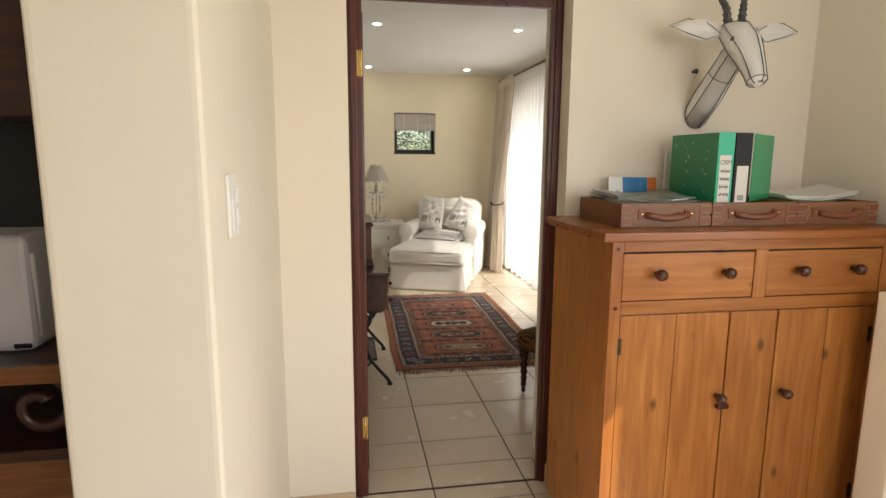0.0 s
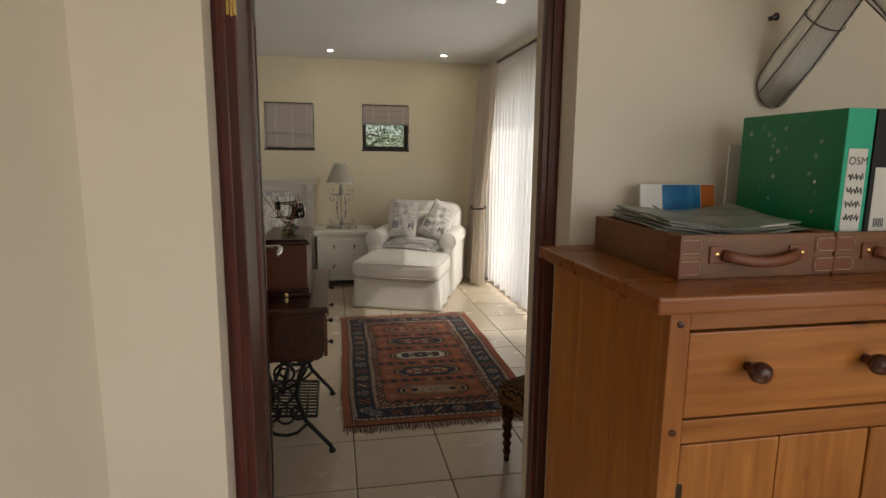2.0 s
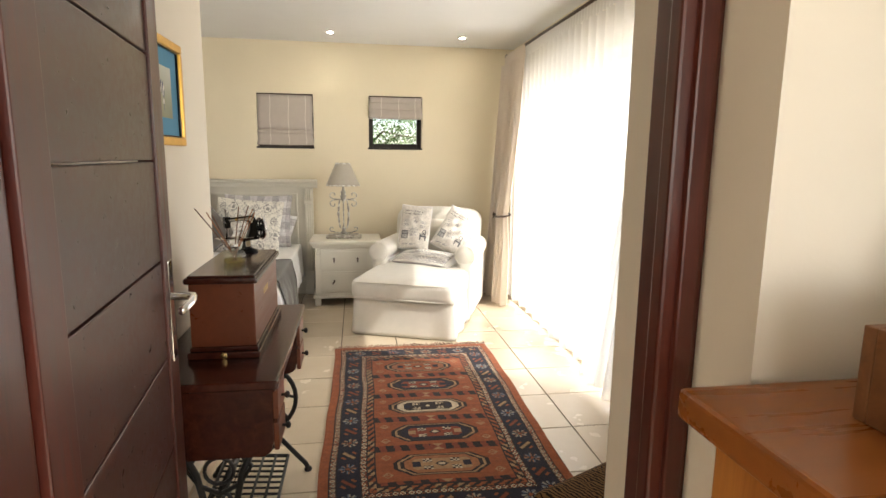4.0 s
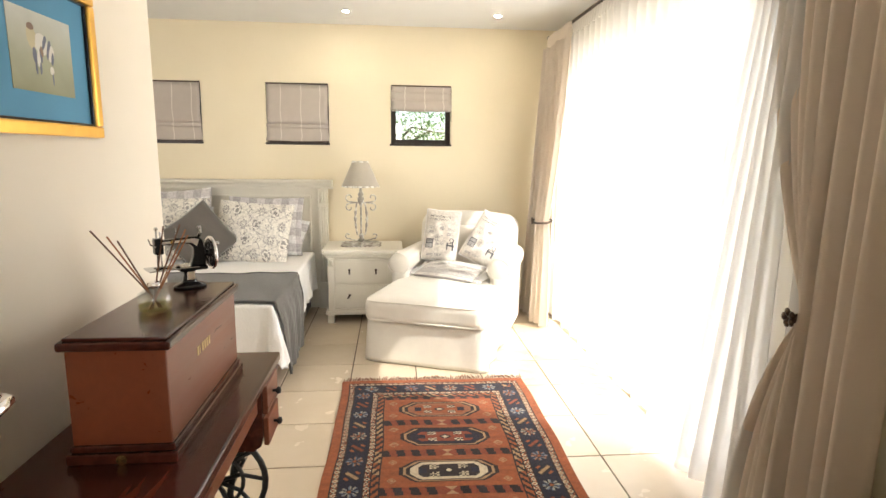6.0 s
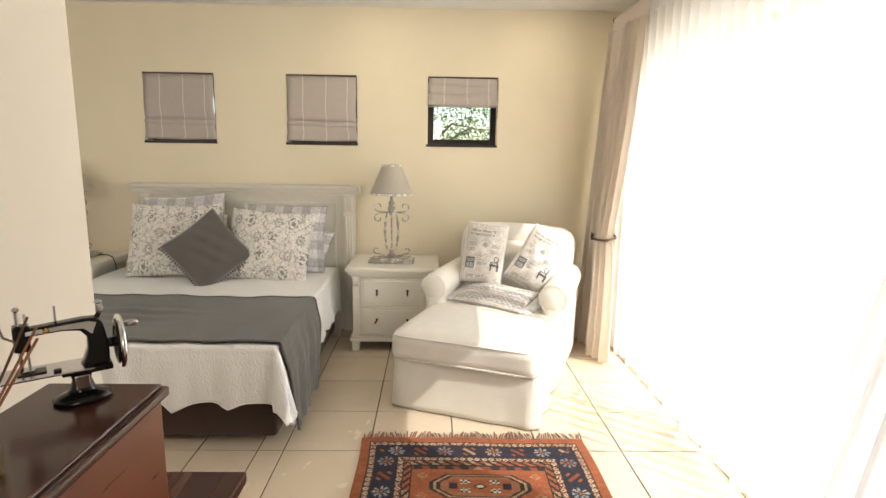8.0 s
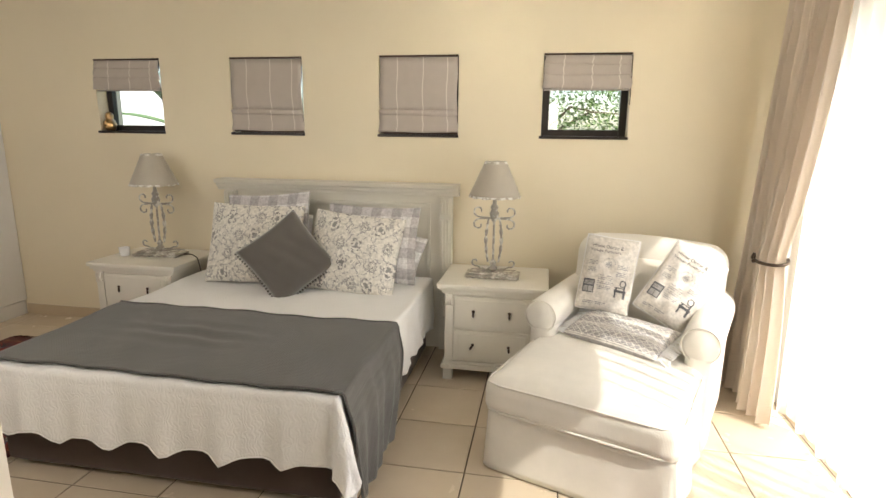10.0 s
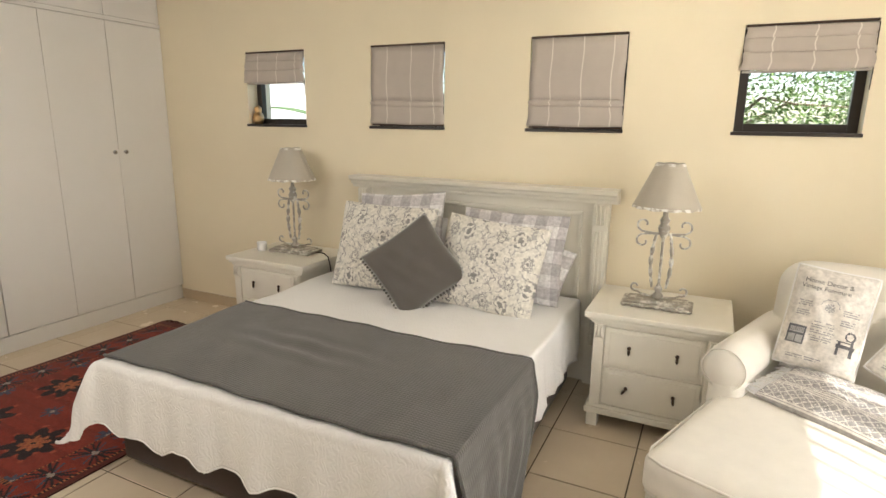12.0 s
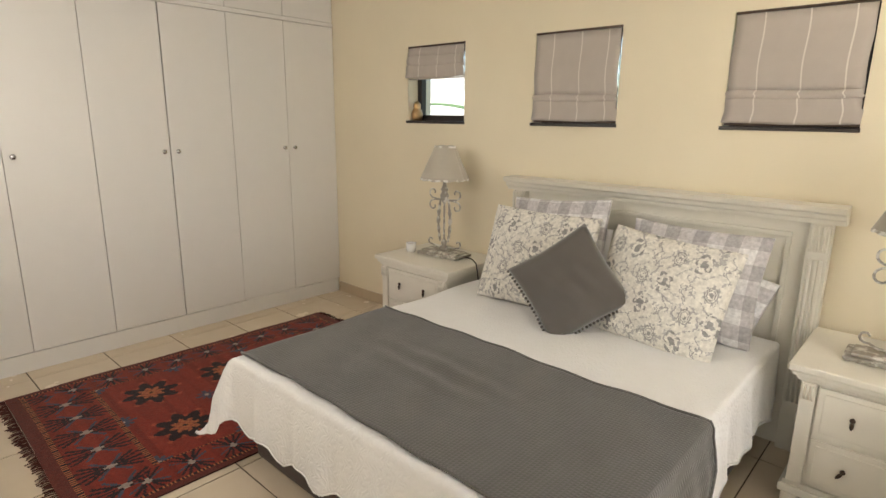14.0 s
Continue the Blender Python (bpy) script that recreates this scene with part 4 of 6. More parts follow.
def toile(w, h, seed):
    """Grey floral sprays and oval cameos on off-white."""
    def c(u, v):
        x, y = u * w, v * h
        n1 = noise.noise(Vector((x * 75, y * 75, seed)))
        n2 = noise.noise(Vector((x * 24 + 4, y * 24, seed + 3)))
        i, j = math.floor(x / 0.105), math.floor(y / 0.125)
        cx, cy = (i + 0.5 + 0.3 * (j % 2 - 0.5)) * 0.105, (j + 0.5) * 0.125
        dx, dy = x - cx, y - cy
        r, a = math.hypot(dx / 0.75, dy), math.atan2(dy, dx)
        k = (i + 2 * j) % 3
        if k == 0:
            if 0.029 < r < 0.0355 or 0.020 < r < 0.0245 or r < 0.013 and n1 > -0.15:
                return TOILE
            if 0.036 < r < 0.046 and math.sin(9 * a) > 0.35:
                return shade(TOILE, 1.3)
        elif k == 1:
            if r < 0.054 * (0.55 + 0.45 * abs(math.sin(2.5 * a + n2))) and n1 + 0.4 * math.sin(160 * r) > -0.05:
                return shade(TOILE, 0.85 + 0.4 * abs(n2))
        else:
            if abs(r - 0.030 - 0.006 * math.sin(5 * a)) < 0.0028 and math.sin(2 * a + seed) > -0.4:
                return shade(TOILE, 1.15)
            if abs(dx - 0.012 * math.sin(dy * 90)) < 0.0026 or r < 0.014 and n1 > 0.1:
                return shade(TOILE, 1.1)
        s = math.sin(x * 34 + 3 * math.sin(y * 21 + seed)) + 1.2 * n2
        if abs(s) < 0.16 and r > 0.034 and n1 > -0.18:
            return shade(TOILE, 1.25 + 0.3 * n1)
        if 0.17 < abs(s) < 0.5 and r > 0.034 and n1 > 0.22:
            return shade(TOILE, 1.5)
        return OFFW
    return c


def check(w, h, cell=0.070):
    def c(u, v):
        a = math.floor(u * w / cell + 0.5) % 2
        b2 = math.floor(v * h / cell + 0.5) % 2
        return ((0.80, 0.79, 0.78), (0.60, 0.575, 0.575), (0.44, 0.42, 0.425))[a + b2]
    return c


pillow("plain_pillow", "plain white pillow against the headboard", 0.62, 0.40, 0.15, pose(-0.20, 7.50, 0.745, -12, 0, 0), WHITELIN, ear=0.05)
pillow("plain_pillow", "plain white pillow against the headboard", 0.62, 0.40, 0.15, pose(-0.95, 7.50, 0.745, -12, 0, 0), WHITELIN, ear=0.05)
pillow("check_pillow", "grey and white check pillow slumped behind the others", 0.60, 0.42, 0.14, pose(-0.15, 7.43, 0.69, -16, 14, 0), PRINT, check(0.60, 0.42), ear=0.07, group="check pillows")
pillow("check_pillow", "grey and white check pillow standing against the headboard", 0.64, 0.52, 0.15, pose(-0.175, 7.375, 0.785, -16, 1, 0), PRINT, check(0.64, 0.52), ear=0.07, group="check pillows")
pillow("check_pillow", "grey and white check pillow standing against the headboard", 0.60, 0.54, 0.15, pose(-0.90, 7.385, 0.835, -14, -4, 3), PRINT, check(0.60, 0.54), ear=0.08, group="check pillows")
pillow("toile_pillow", "off-white pillow printed with grey flowers and cameos", 0.62, 0.53, 0.20, pose(-0.235, 7.19, 0.755, -22, 4, -4), PRINT, toile(0.62, 0.53, 1.0), ear=0.065, group="toile pillows")
pillow("toile_pillow", "off-white pillow printed with grey flowers and cameos", 0.64, 0.54, 0.20, pose(-0.915, 7.21, 0.785, -20, 1, 4), PRINT, toile(0.64, 0.54, 7.0), ear=0.065, group="toile pillows")
gc = pillow("grey_cushion", "grey velvet cushion standing on its corner, edged with pompoms", 0.44, 0.44, 0.15, pose(-0.600, 7.015, 0.748, -28, 50, 0), GREYVEL, None, 26, 0.075, None, "cushion")
side = pillow_points(0.44, 0.44, 0.15, 0.42, 0.075)(-1)
for i in range(22):
    u = (i + 0.5) / 22
    for p in (side(u, 0), side(1, u)):
        part("pompom", lathe([(0.002, -0.007), (0.007, -0.003), (0.007, 0.003), (0.002, 0.007)], 7, pose(p[0] + (0.006 if p[0] > 0.2 else 0), p[1], p[2] - (0.006 if p[2] < -0.19 else 0))), GREYVEL, gc, "", True)

# ---- bedside tables and lamps ----


def bedside(m):
    """Two-drawer painted bedside table; origin at the floor, middle of its front edge."""
    t = thing("bedside_table", "antique white wooden bedside table with two drawers and dark drop handles", "bedside table", m, "bedside tables")
    w, d, h = 0.60, 0.48, 0.62
    part("top", box(-0.35, -0.03, h - 0.028, 0.35, d + 0.03, h, 0.007, None, None, 3), WHITEWOOD, t)
    part("cornice", merge(box(-0.335, -0.018, h - 0.048, 0.335, d + 0.02, h - 0.028, 0.006), box(-0.318, -0.006, h - 0.066, 0.318, d + 0.012, h - 0.048, 0.005)), WHITEWOOD, t)
    part("body", box(-0.30, 0.012, 0.105, 0.30, d, h - 0.066, 0.003), WHITEWOOD, t)
    part("plinth", merge(box(-0.325, -0.012, 0.072, 0.325, d + 0.01, 0.105, 0.008), box(-0.312, -0.002, 0.105, 0.312, d, 0.125, 0.006)), WHITEWOOD, t)
    for x in (-0.31, 0.25):
        for y in (-0.008, d - 0.06):
            part("foot", prism([(x, y), (x + 0.06, y), (x + 0.06, y + 0.06), (x, y + 0.06)], 0.0, 0.072, 0.006), WHITEWOOD, t)
    for x in (-0.30, 0.245):
        pi = part("pilaster", box(x, -0.004, 0.125, x + 0.055, 0.012, h - 0.066, 0.003), WHITEWOOD, t)
        part("bracket", box(x + 0.004, -0.016, h - 0.14, x + 0.051, -0.003, h - 0.068, 0.006), WHITEWOOD, pi)
        for k in range(3):
            part("rib", tube([(x + 0.014 + 0.0135 * k, -0.018, h - 0.13), (x + 0.014 + 0.0135 * k, -0.018, h - 0.075)], 0.005, 6), WHITEWOOD, pi, "", True)
    for k, (za, zb) in enumerate(((0.13, 0.330), (0.342, 0.545))):
        dr = part("drawer", box(-0.238, -0.002, za + 0.002, 0.238, 0.014, zb - 0.002, 0.003), WHITEWOOD, t)
        part("drawer_panel", box(-0.216, -0.006, za + 0.022, 0.216, 0.0, zb - 0.022, 0.005), WHITEWOOD, dr)
        for x, tilt in ((-0.115, 0 if k else 35), (0.115, 0 if k else -8)):
            kn = part("handle", lathe([(0.002, 0.0), (0.008, 0.003), (0.010, 0.010), (0.005, 0.015)], 12, pose(x, -0.006, (za + zb) / 2 + 0.012, 90)), BRONZE, dr, "dark metal drop handle", True)
            part("drop", tube([(0, 0, 0), (0, 0, -0.012), (0, 0, -0.024), (0, 0, -0.034)], lambda s: 0.003 + 0.005 * math.sin(math.pi * min(1, s * 1.1)), 8), BRONZE, kn, "", True).matrix_local = pose(x, -0.016, (za + zb) / 2 + 0.008, 0, tilt, 0)
    return t


n1 = bedside(pose(0.652, 7.115, 0) @ Matrix.Diagonal((0.95, 1, 1, 1)))
copy_thing(n1, pose(-1.785, 7.135, 0))


def table_lamp(m):
    """Iron table lamp with scrolls and a tapered shade; origin under its base."""
    t = thing("table_lamp", "distressed grey wrought iron lamp with scrolls and a taupe shade", "table lamp", m, "bedside lamps")
    part("base", merge(box(-0.175, -0.085, 0.006, 0.175, 0.085, 0.022, 0.006, None, None, 3), box(-0.15, -0.065, 0.022, 0.15, 0.065, 0.036, 0.006, None, None, 3)), LAMPIRON, t)
    b = bmesh.new()
    for k in range(9):
        for y in (-0.08, 0.08):
            lathe([(0.004, 0), (0.014, 0.004), (0.012, 0.012), (0.003, 0.016)], 8, pose(-0.155 + 0.039 * k, y, 0.002), b)
    tagged(part("beading", b, LAMPIRON, t, "", True), kind="stuff")
    prof = [(0.012, 0.036), (0.026, 0.045), (0.030, 0.06), (0.014, 0.075), (0.022, 0.095), (0.014, 0.11), (0.007, 0.125), (0.007, 0.37), (0.016, 0.385), (0.026, 0.41), (0.030, 0.435), (0.018, 0.455), (0.026, 0.475), (0.013, 0.495), (0.009, 0.56)]
    part("stem", lathe(prof, 16), LAMPIRON, t, "", True)
    for s in (-1, 1):
        tw = []
        b = bmesh.new()
        for i in range(41):
            k = i / 40
            tw.append((s * (0.034 + 0.016 * math.sin(math.pi * k)), 0.0, 0.10 + 0.30 * k))
        tube(tw, lambda q: 0.006 + 0.0075 * abs(math.sin(5.0 * math.pi * q)) * math.sin(math.pi * q), 6, b)
        part("twisted_bar", b, LAMPIRON, t, "", True)
        up = [(s * x, 0.004, z) for x, z in spiral(0.098, 0.445, 0.012, 0.040, 200, -90, 22)] + [(s * 0.06, 0.002, 0.402), (s * 0.02, 0.0, 0.400)]
        part("scroll", tube(up, 0.0052, 7), LAMPIRON, t, "", True)
        dn = [(s * x, 0.004, z) for x, z in spiral(0.098, 0.352, 0.012, 0.040, -200, 90, 22)] + [(s * 0.06, 0.002, 0.396), (s * 0.02, 0.0, 0.398)]
        part("scroll", tube(dn, 0.0052, 7), LAMPIRON, t, "", True)
        ft = [(s * x, 0.004, z) for x, z in spiral(0.115, 0.095, 0.010, 0.030, 160, -110, 20)] + [(s * 0.08, 0.0, 0.055), (s * 0.02, 0.0, 0.05)]
        part("scroll", tube(ft, 0.0052, 7), LAMPIRON, t, "", True)

    def shade_shape(u, v):
        a = 2 * math.pi * u
        r = 0.165 + (0.068 - 0.165) * v
        z = 0.545 + 0.225 * v - (0.006 * abs(math.sin(6 * a)) if v < 0.01 else 0) + (0.004 * abs(math.sin(3 * a)) if v > 0.99 else 0)
        return (r * math.cos(a), r * math.sin(a), z)
    sh2 = part("shade", sheet(48, 10, shade_shape, None, None, 0.002), SHADE, t, "taupe cloth shade", True)
    part("hem", sheet(48, 1, lambda u, v: tuple(Vector(shade_shape(u, v * 0.045)) + Vector((0.0012 * math.cos(6.2832 * u), 0.0012 * math.sin(6.2832 * u), -0.001)))), FRAY, sh2, "frayed pale hem", True)
    part("top_edge", sheet(48, 1, lambda u, v: tuple(Vector(shade_shape(u, 1 - v * 0.05)) + Vector((0.0012 * math.cos(6.2832 * u), 0.0012 * math.sin(6.2832 * u), 0.0)))), FRAY, sh2, "frayed pale top edge", True)
    part("fitting", tube([(-0.066, 0, 0.755), (0, 0, 0.75), (0.066, 0, 0.755)], 0.002, 6), BRONZE, t)
    return t


l1 = table_lamp(pose(0.632, 7.34, 0.62) @ Matrix.Diagonal((0.97, 0.97, 0.935, 1)))
copy_thing(l1, pose(-1.775, 7.42, 0.62, 0, 0, 4))
cord = solo("lamp_cord", tube([(-1.62, 7.45, 0.626), (-1.57, 7.44, 0.632), (-1.51, 7.40, 0.640), (-1.455, 7.37, 0.628), (-1.432, 7.36, 0.57), (-1.430, 7.38, 0.42)], 0.004, 7), BLACK, "black lamp flex hanging over the table edge", "cable", smooth=True)
cup = thing("candle_cup", "small white ceramic candle cup on the bedside table", "candle", pose(-2.005, 7.34, 0.62))
part("cup", lathe([(0.024, 0.0), (0.032, 0.004), (0.036, 0.062), (0.033, 0.062), (0.030, 0.03), (0.002, 0.028)], 20), CERAMIC, cup, "", True)
part("candle", lathe([(0.028, 0.03), (0.029, 0.05), (0.002, 0.051)], 16), SHADE, cup)
egg = solo("painted_nesting_doll", lathe([(0.030, 0.0), (0.040, 0.02), (0.042, 0.05), (0.034, 0.075), (0.024, 0.085), (0.028, 0.10), (0.027, 0.118), (0.012, 0.134), (0.002, 0.137)], 20), metal("golden_lacquer", (0.5, 0.32, 0.15), 0.35, 0.5), "small gold and brown painted nesting doll on the sill", "ornament", m=pose(-2.315, FAR + 0.045, WZ0 + 0.004), smooth=True)

# ---- chaise armchair ----
CH = pose(1.10, 6.09, 0, 0, 0, -21)
ch = thing("chaise_armchair", "ivory slipcovered chaise armchair with rolled arms and piped cushion", "armchair", CH)


def puffed(x0, y0, z0, x1, y1, z1, dome, r, n=22, skew=0.0):
    """A stuffed block: rounded box whose top swells."""
    b = box(x0, y0, z0, x1, y1, z1, 0)
    bmesh.ops.subdivide_edges(b, edges=b.edges[:], cuts=n, use_grid_fill=True)
    cx, cy, cz = (x0 + x1) / 2, (y0 + y1) / 2, (z0 + z1) / 2
    hx, hy, hz = (x1 - x0) / 2, (y1 - y0) / 2, (z1 - z0) / 2
    for v in b.verts:
        p = v.co - Vector((cx, cy, cz))
        q = Vector((max(-hx + r, min(hx - r, p.x)), max(-hy + r, min(hy - r, p.y)), max(-hz + r, min(hz - r, p.z))))
        d = p - q
        if d.length > 1e-6:
            p = q + d.normalized() * r
        a, c = p.x / hx, p.y / hy
        k = max(0.0, (1 - a * a)) * max(0.0, (1 - c * c))
        if p.z > 0:
            p.z += dome * k ** 0.6
        s = 0.003 * math.sin(11 * p.x + 7 * p.z) + 0.003 * math.sin(13 * p.y + 5 * p.z)
        p += Vector((s, s, 0.4 * s))
        v.co = p + Vector((cx, cy, cz))
    return b


part("seat_base", puffed(-0.40, 0.01, 0.0, 0.40, 1.36, 0.30, 0.0, 0.03), SLIP, ch, "", True)
cu = part("seat_cushion", puffed(-0.425, -0.03, 0.285, 0.425, 1.12, 0.445, 0.035, 0.055), SLIP, ch, "thick piped seat cushion", True)
for z in (0.302, 0.428):
    o = 0.418
    pts = [(-o, 1.0, z), (-o, 0.5, z), (-o, 0.06, z), (-o + 0.02, -0.005, z), (-o + 0.08, -0.024, z), (0, -0.028, z + 0.004), (o - 0.08, -0.024, z), (o - 0.02, -0.005, z), (o, 0.06, z), (o, 0.5, z), (o, 1.0, z)]
    part("piping", tube(pts, 0.0055, 7), SLIP, cu, "", True)


def skirt_shape(u, v):
    s = u * 3.52
    k = 0.012 * v * math.sin(21 * s) * (0.5 + 0.5 * math.sin(3.1 * s)) + 0.02 * v
    if s < 1.36:
        x, y, nx, ny = -0.405, 1.36 - s, -1, 0
    elif s < 2.16:
        x, y, nx, ny = -0.405 + (s - 1.36) * 1.0125, 0.005, 0, -1
    else:
        x, y, nx, ny = 0.405, s - 2.16, 1, 0
    c = 0.008 * math.exp(-((min(abs(s - 1.36), abs(s - 2.16))) / 0.02) ** 2)
    return (x + nx * (k - c), y + ny * (k - c), 0.285 - 0.277 * v)


part("skirt", sheet(130, 10, skirt_shape, None, None, 0.004), SLIP, ch, "loose skirt with corner pleats", True)
for s in (-1, 1):
    ar = part("arm", puffed(min(s * 0.32, s * 0.455), 0.56, 0.02, max(s * 0.32, s * 0.455), 1.36, 0.56, 0.0, 0.05), SLIP, ch, "rolled arm", True)
    prof = [(0.001, 0.0), (0.064, 0.004), (0.085, 0.02), (0.091, 0.08), (0.091, 0.70), (0.084, 0.78), (0.001, 0.80)]
    part("arm_roll", lathe(prof, 26, pose(s * 0.39, 0.56, 0.57, -90)), SLIP, ar, "", True)
    ring = [(s * 0.39 + 0.085 * math.cos(2 * math.pi * i / 26), 0.572, 0.57 + 0.085 * math.sin(2 * math.pi * i / 26)) for i in range(26)]
    part("arm_piping", tube(ring, 0.0035, 6, None, True), SLIP, ar, "", True)
b = puffed(-0.42, 1.10, 0.40, 0.42, 1.38, 0.90, 0.03, 0.11)
b.transform(pose(0, 1.25, 0.4, -9) @ pose(0, -1.25, -0.4))
part("backrest", b, SLIP, ch, "plump rounded back", True)
b = puffed(-0.33, 0.98, 0.45, 0.33, 1.16, 0.80, 0.02, 0.085)
b.transform(pose(0, 1.1, 0.45, -14) @ pose(0, -1.1, -0.45))
part("back_cushion", b, SLIP, ch, "", True)


def letters(text, size, f, w, h, x, z, mat, parent, name="lettering", off=0.0022, align="LEFT"):
    """Built-in font letters laid onto the surface f of a cushion w wide and h high."""
    cv = bpy.data.curves.new("text", "FONT")
    cv.body, cv.size, cv.align_x = text, size, align
    ob = new("text", cv)
    me = bpy.data.meshes.new_from_object(ob.evaluated_get(bpy.context.evaluated_depsgraph_get()))
    bpy.data.objects.remove(ob)
    bpy.data.curves.remove(cv)
    b = bmesh.new()
    b.from_mesh(me)
    bpy.data.meshes.remove(me)
    for v in b.verts:
        px, pz = x + v.co.x, z + v.co.y
        q = f(min(1, max(0, px / w + 0.5)), min(1, max(0, pz / h + 0.5))) if f else (px, 0, pz)
        v.co = Vector((q[0], q[1] - off, q[2]))
    bmesh.ops.recalc_face_normals(b, faces=b.faces[:])
    return part(name, b, mat, parent)


def advert(w, h):
    """Printed cushion: lines of small print and two furniture drawings."""
    pale, ink = (0.70, 0.66, 0.60), (0.13, 0.13, 0.14)

    def c(u, v):
        x, z = (u - 0.5) * w / 0.86, (v - 0.5) * h / 0.92
        def bars(x0, x1, z0, z1, n):
            if x0 < x < x1 and z0 < z < z1:
                k = (z - z0) / (z1 - z0) * n
                return k % 1 < 0.42 and hsh(math.floor(x * 230), math.floor(k)) > 0.25 and x < x1 - 0.02 * hsh(math.floor(k), 9)
            return False
        if bars(-0.125, -0.06, 0.0, 0.075, 7) or bars(0.06, 0.13, -0.01, 0.065, 7) or bars(-0.05, 0.05, -0.105, -0.01, 8) or bars(-0.12, 0.03, -0.195, -0.175, 2):
            return (0.34, 0.33, 0.33)
        r = math.hypot(x - 0.005, (z - 0.055))
        if r < 0.02 and abs(math.sin(5 * math.atan2(z - 0.055, x - 0.005))) > 0.5:
            return (0.36, 0.35, 0.34)
        if 0.036 < r < 0.040 and z > 0.06:
            return (0.40, 0.39, 0.38)
        dx, dz = x + 0.10, z + 0.085
        if abs(dx) < 0.036 and -0.05 < dz < 0.036:
            if dz > 0.026 or abs(dx) > 0.030 or dz < -0.044 or abs(dz + 0.004) < 0.003 or abs(dx) < 0.002 and dz < -0.004:
                return ink
            return (0.24, 0.235, 0.23) if dz > 0.008 and (dx * 130) % 1 < 0.5 else (0.40, 0.39, 0.38)
        dx, dz = x - 0.10, z + 0.085
        if abs(dx) < 0.036 and -0.055 < dz < 0.06:
            back = 0.014 < math.hypot(dx - 0.012, dz - 0.036) < 0.022
            seat = -0.016 < dz < -0.004
            legs = dz < -0.01 and (abs(abs(dx) - 0.028) < 0.005)
            arm = 0.006 < dz < 0.013 and dx < 0.02
            post = abs(dx - 0.026) < 0.005 and dz < 0.02 or abs(dx + 0.024) < 0.004 and -0.01 < dz < 0.012
            if back or seat or legs or arm or post:
                return ink
        return pale
    return c


GREYINK = paint("dark_grey_ink", (0.07, 0.07, 0.075), 0.8)
for m, lab in ((pose(1.295, 7.01, 0.755, -20, 5, -12), "printed cotton cushion with furniture drawings leaning upright"), (pose(1.65, 6.90, 0.735, -24, 26, -24), "printed cotton cushion with furniture drawings leaning askew")):
    p = pillow("printed_cushion", lab, 0.285, 0.425, 0.14, m, PRINT, advert(0.285, 0.425), 28, 0.04, WHITELIN, "cushion", "printed cushions")
    f = pillow_points(0.285, 0.425, 0.14, 0.42, 0.04)(-1)
    letters("Home Decor &", 0.027, f, 0.285, 0.425, -0.105, 0.142, GREYINK, p)
    letters("Vintage Furniture", 0.0245, f, 0.285, 0.425, -0.112, 0.116, GREYINK, p)


def lattice(u, v):
    x, y = u * 0.52, v * 0.30
    if 0.30 < v < 0.40 or 0.62 < v < 0.72 or v > 0.93 or v < 0.05:
        return (0.74, 0.71, 0.66) if (v * 40) % 1 > 0.25 else (0.40, 0.38, 0.37)
    a = abs((x / 0.038) % 1 - 0.5) + abs((y / 0.030) % 1 - 0.5)
    return (0.74, 0.71, 0.66) if 0.40 < a < 0.56 or a < 0.10 else (0.37, 0.355, 0.35)


lp = pillow("fringed_cushion", "grey and white lattice cushion with tasselled end lying on the chaise", 0.52, 0.30, 0.10, pose(1.35, 6.735, 0.518, -78, 0, -36), PRINT, lattice, 26, 0.03, None, "cushion")
f = pillow_points(0.52, 0.30, 0.10, 0.42, 0.03)(-1)
for s, u in ((-1, 0.0), (1, 1.0)):
    b = bmesh.new()
    for i in range(26):
        p = Vector(f(u, (i + 0.5) / 26))
        ln = 0.05 + 0.02 * hsh(i, s)
        tube([p, p + Vector((s * ln * 0.5, 0.012 * (hsh(i, 2) - 0.6), 0.006 * (hsh(i, 4) - 0.5))), p + Vector((s * ln, 0.02 * hsh(i, 6), 0.016 * (hsh(i, 8) - 0.5)))], 0.0038, 5, b)
    tagged(part("tassels", b, WHITELIN, lp, "knotted cotton tassels"), kind="stuff")

# ---- treadle sewing machine ----
TX0, TX1, TY0, TY1, TZ = 0.112, 0.522, 3.47, 4.36, 0.748
sm = thing("treadle_sewing_table", "polished mahogany treadle sewing table on black cast iron legs", "sewing table", pose(0, 0, 0))
part("tabletop", merge(box(TX0, TY0, TZ - 0.028, TX1, TY1, TZ, 0.008, None, None, 3), box(TX0 + 0.012, TY0 + 0.012, TZ - 0.04, TX1 - 0.012, TY1 - 0.012, TZ - 0.028, 0.003)), SEWTOP, sm)
part("apron", box(TX0 + 0.02, TY0 + 0.21, TZ - 0.12, TX1 - 0.03, TY1 - 0.21, TZ - 0.04, 0.004), SEWFRONT, sm)
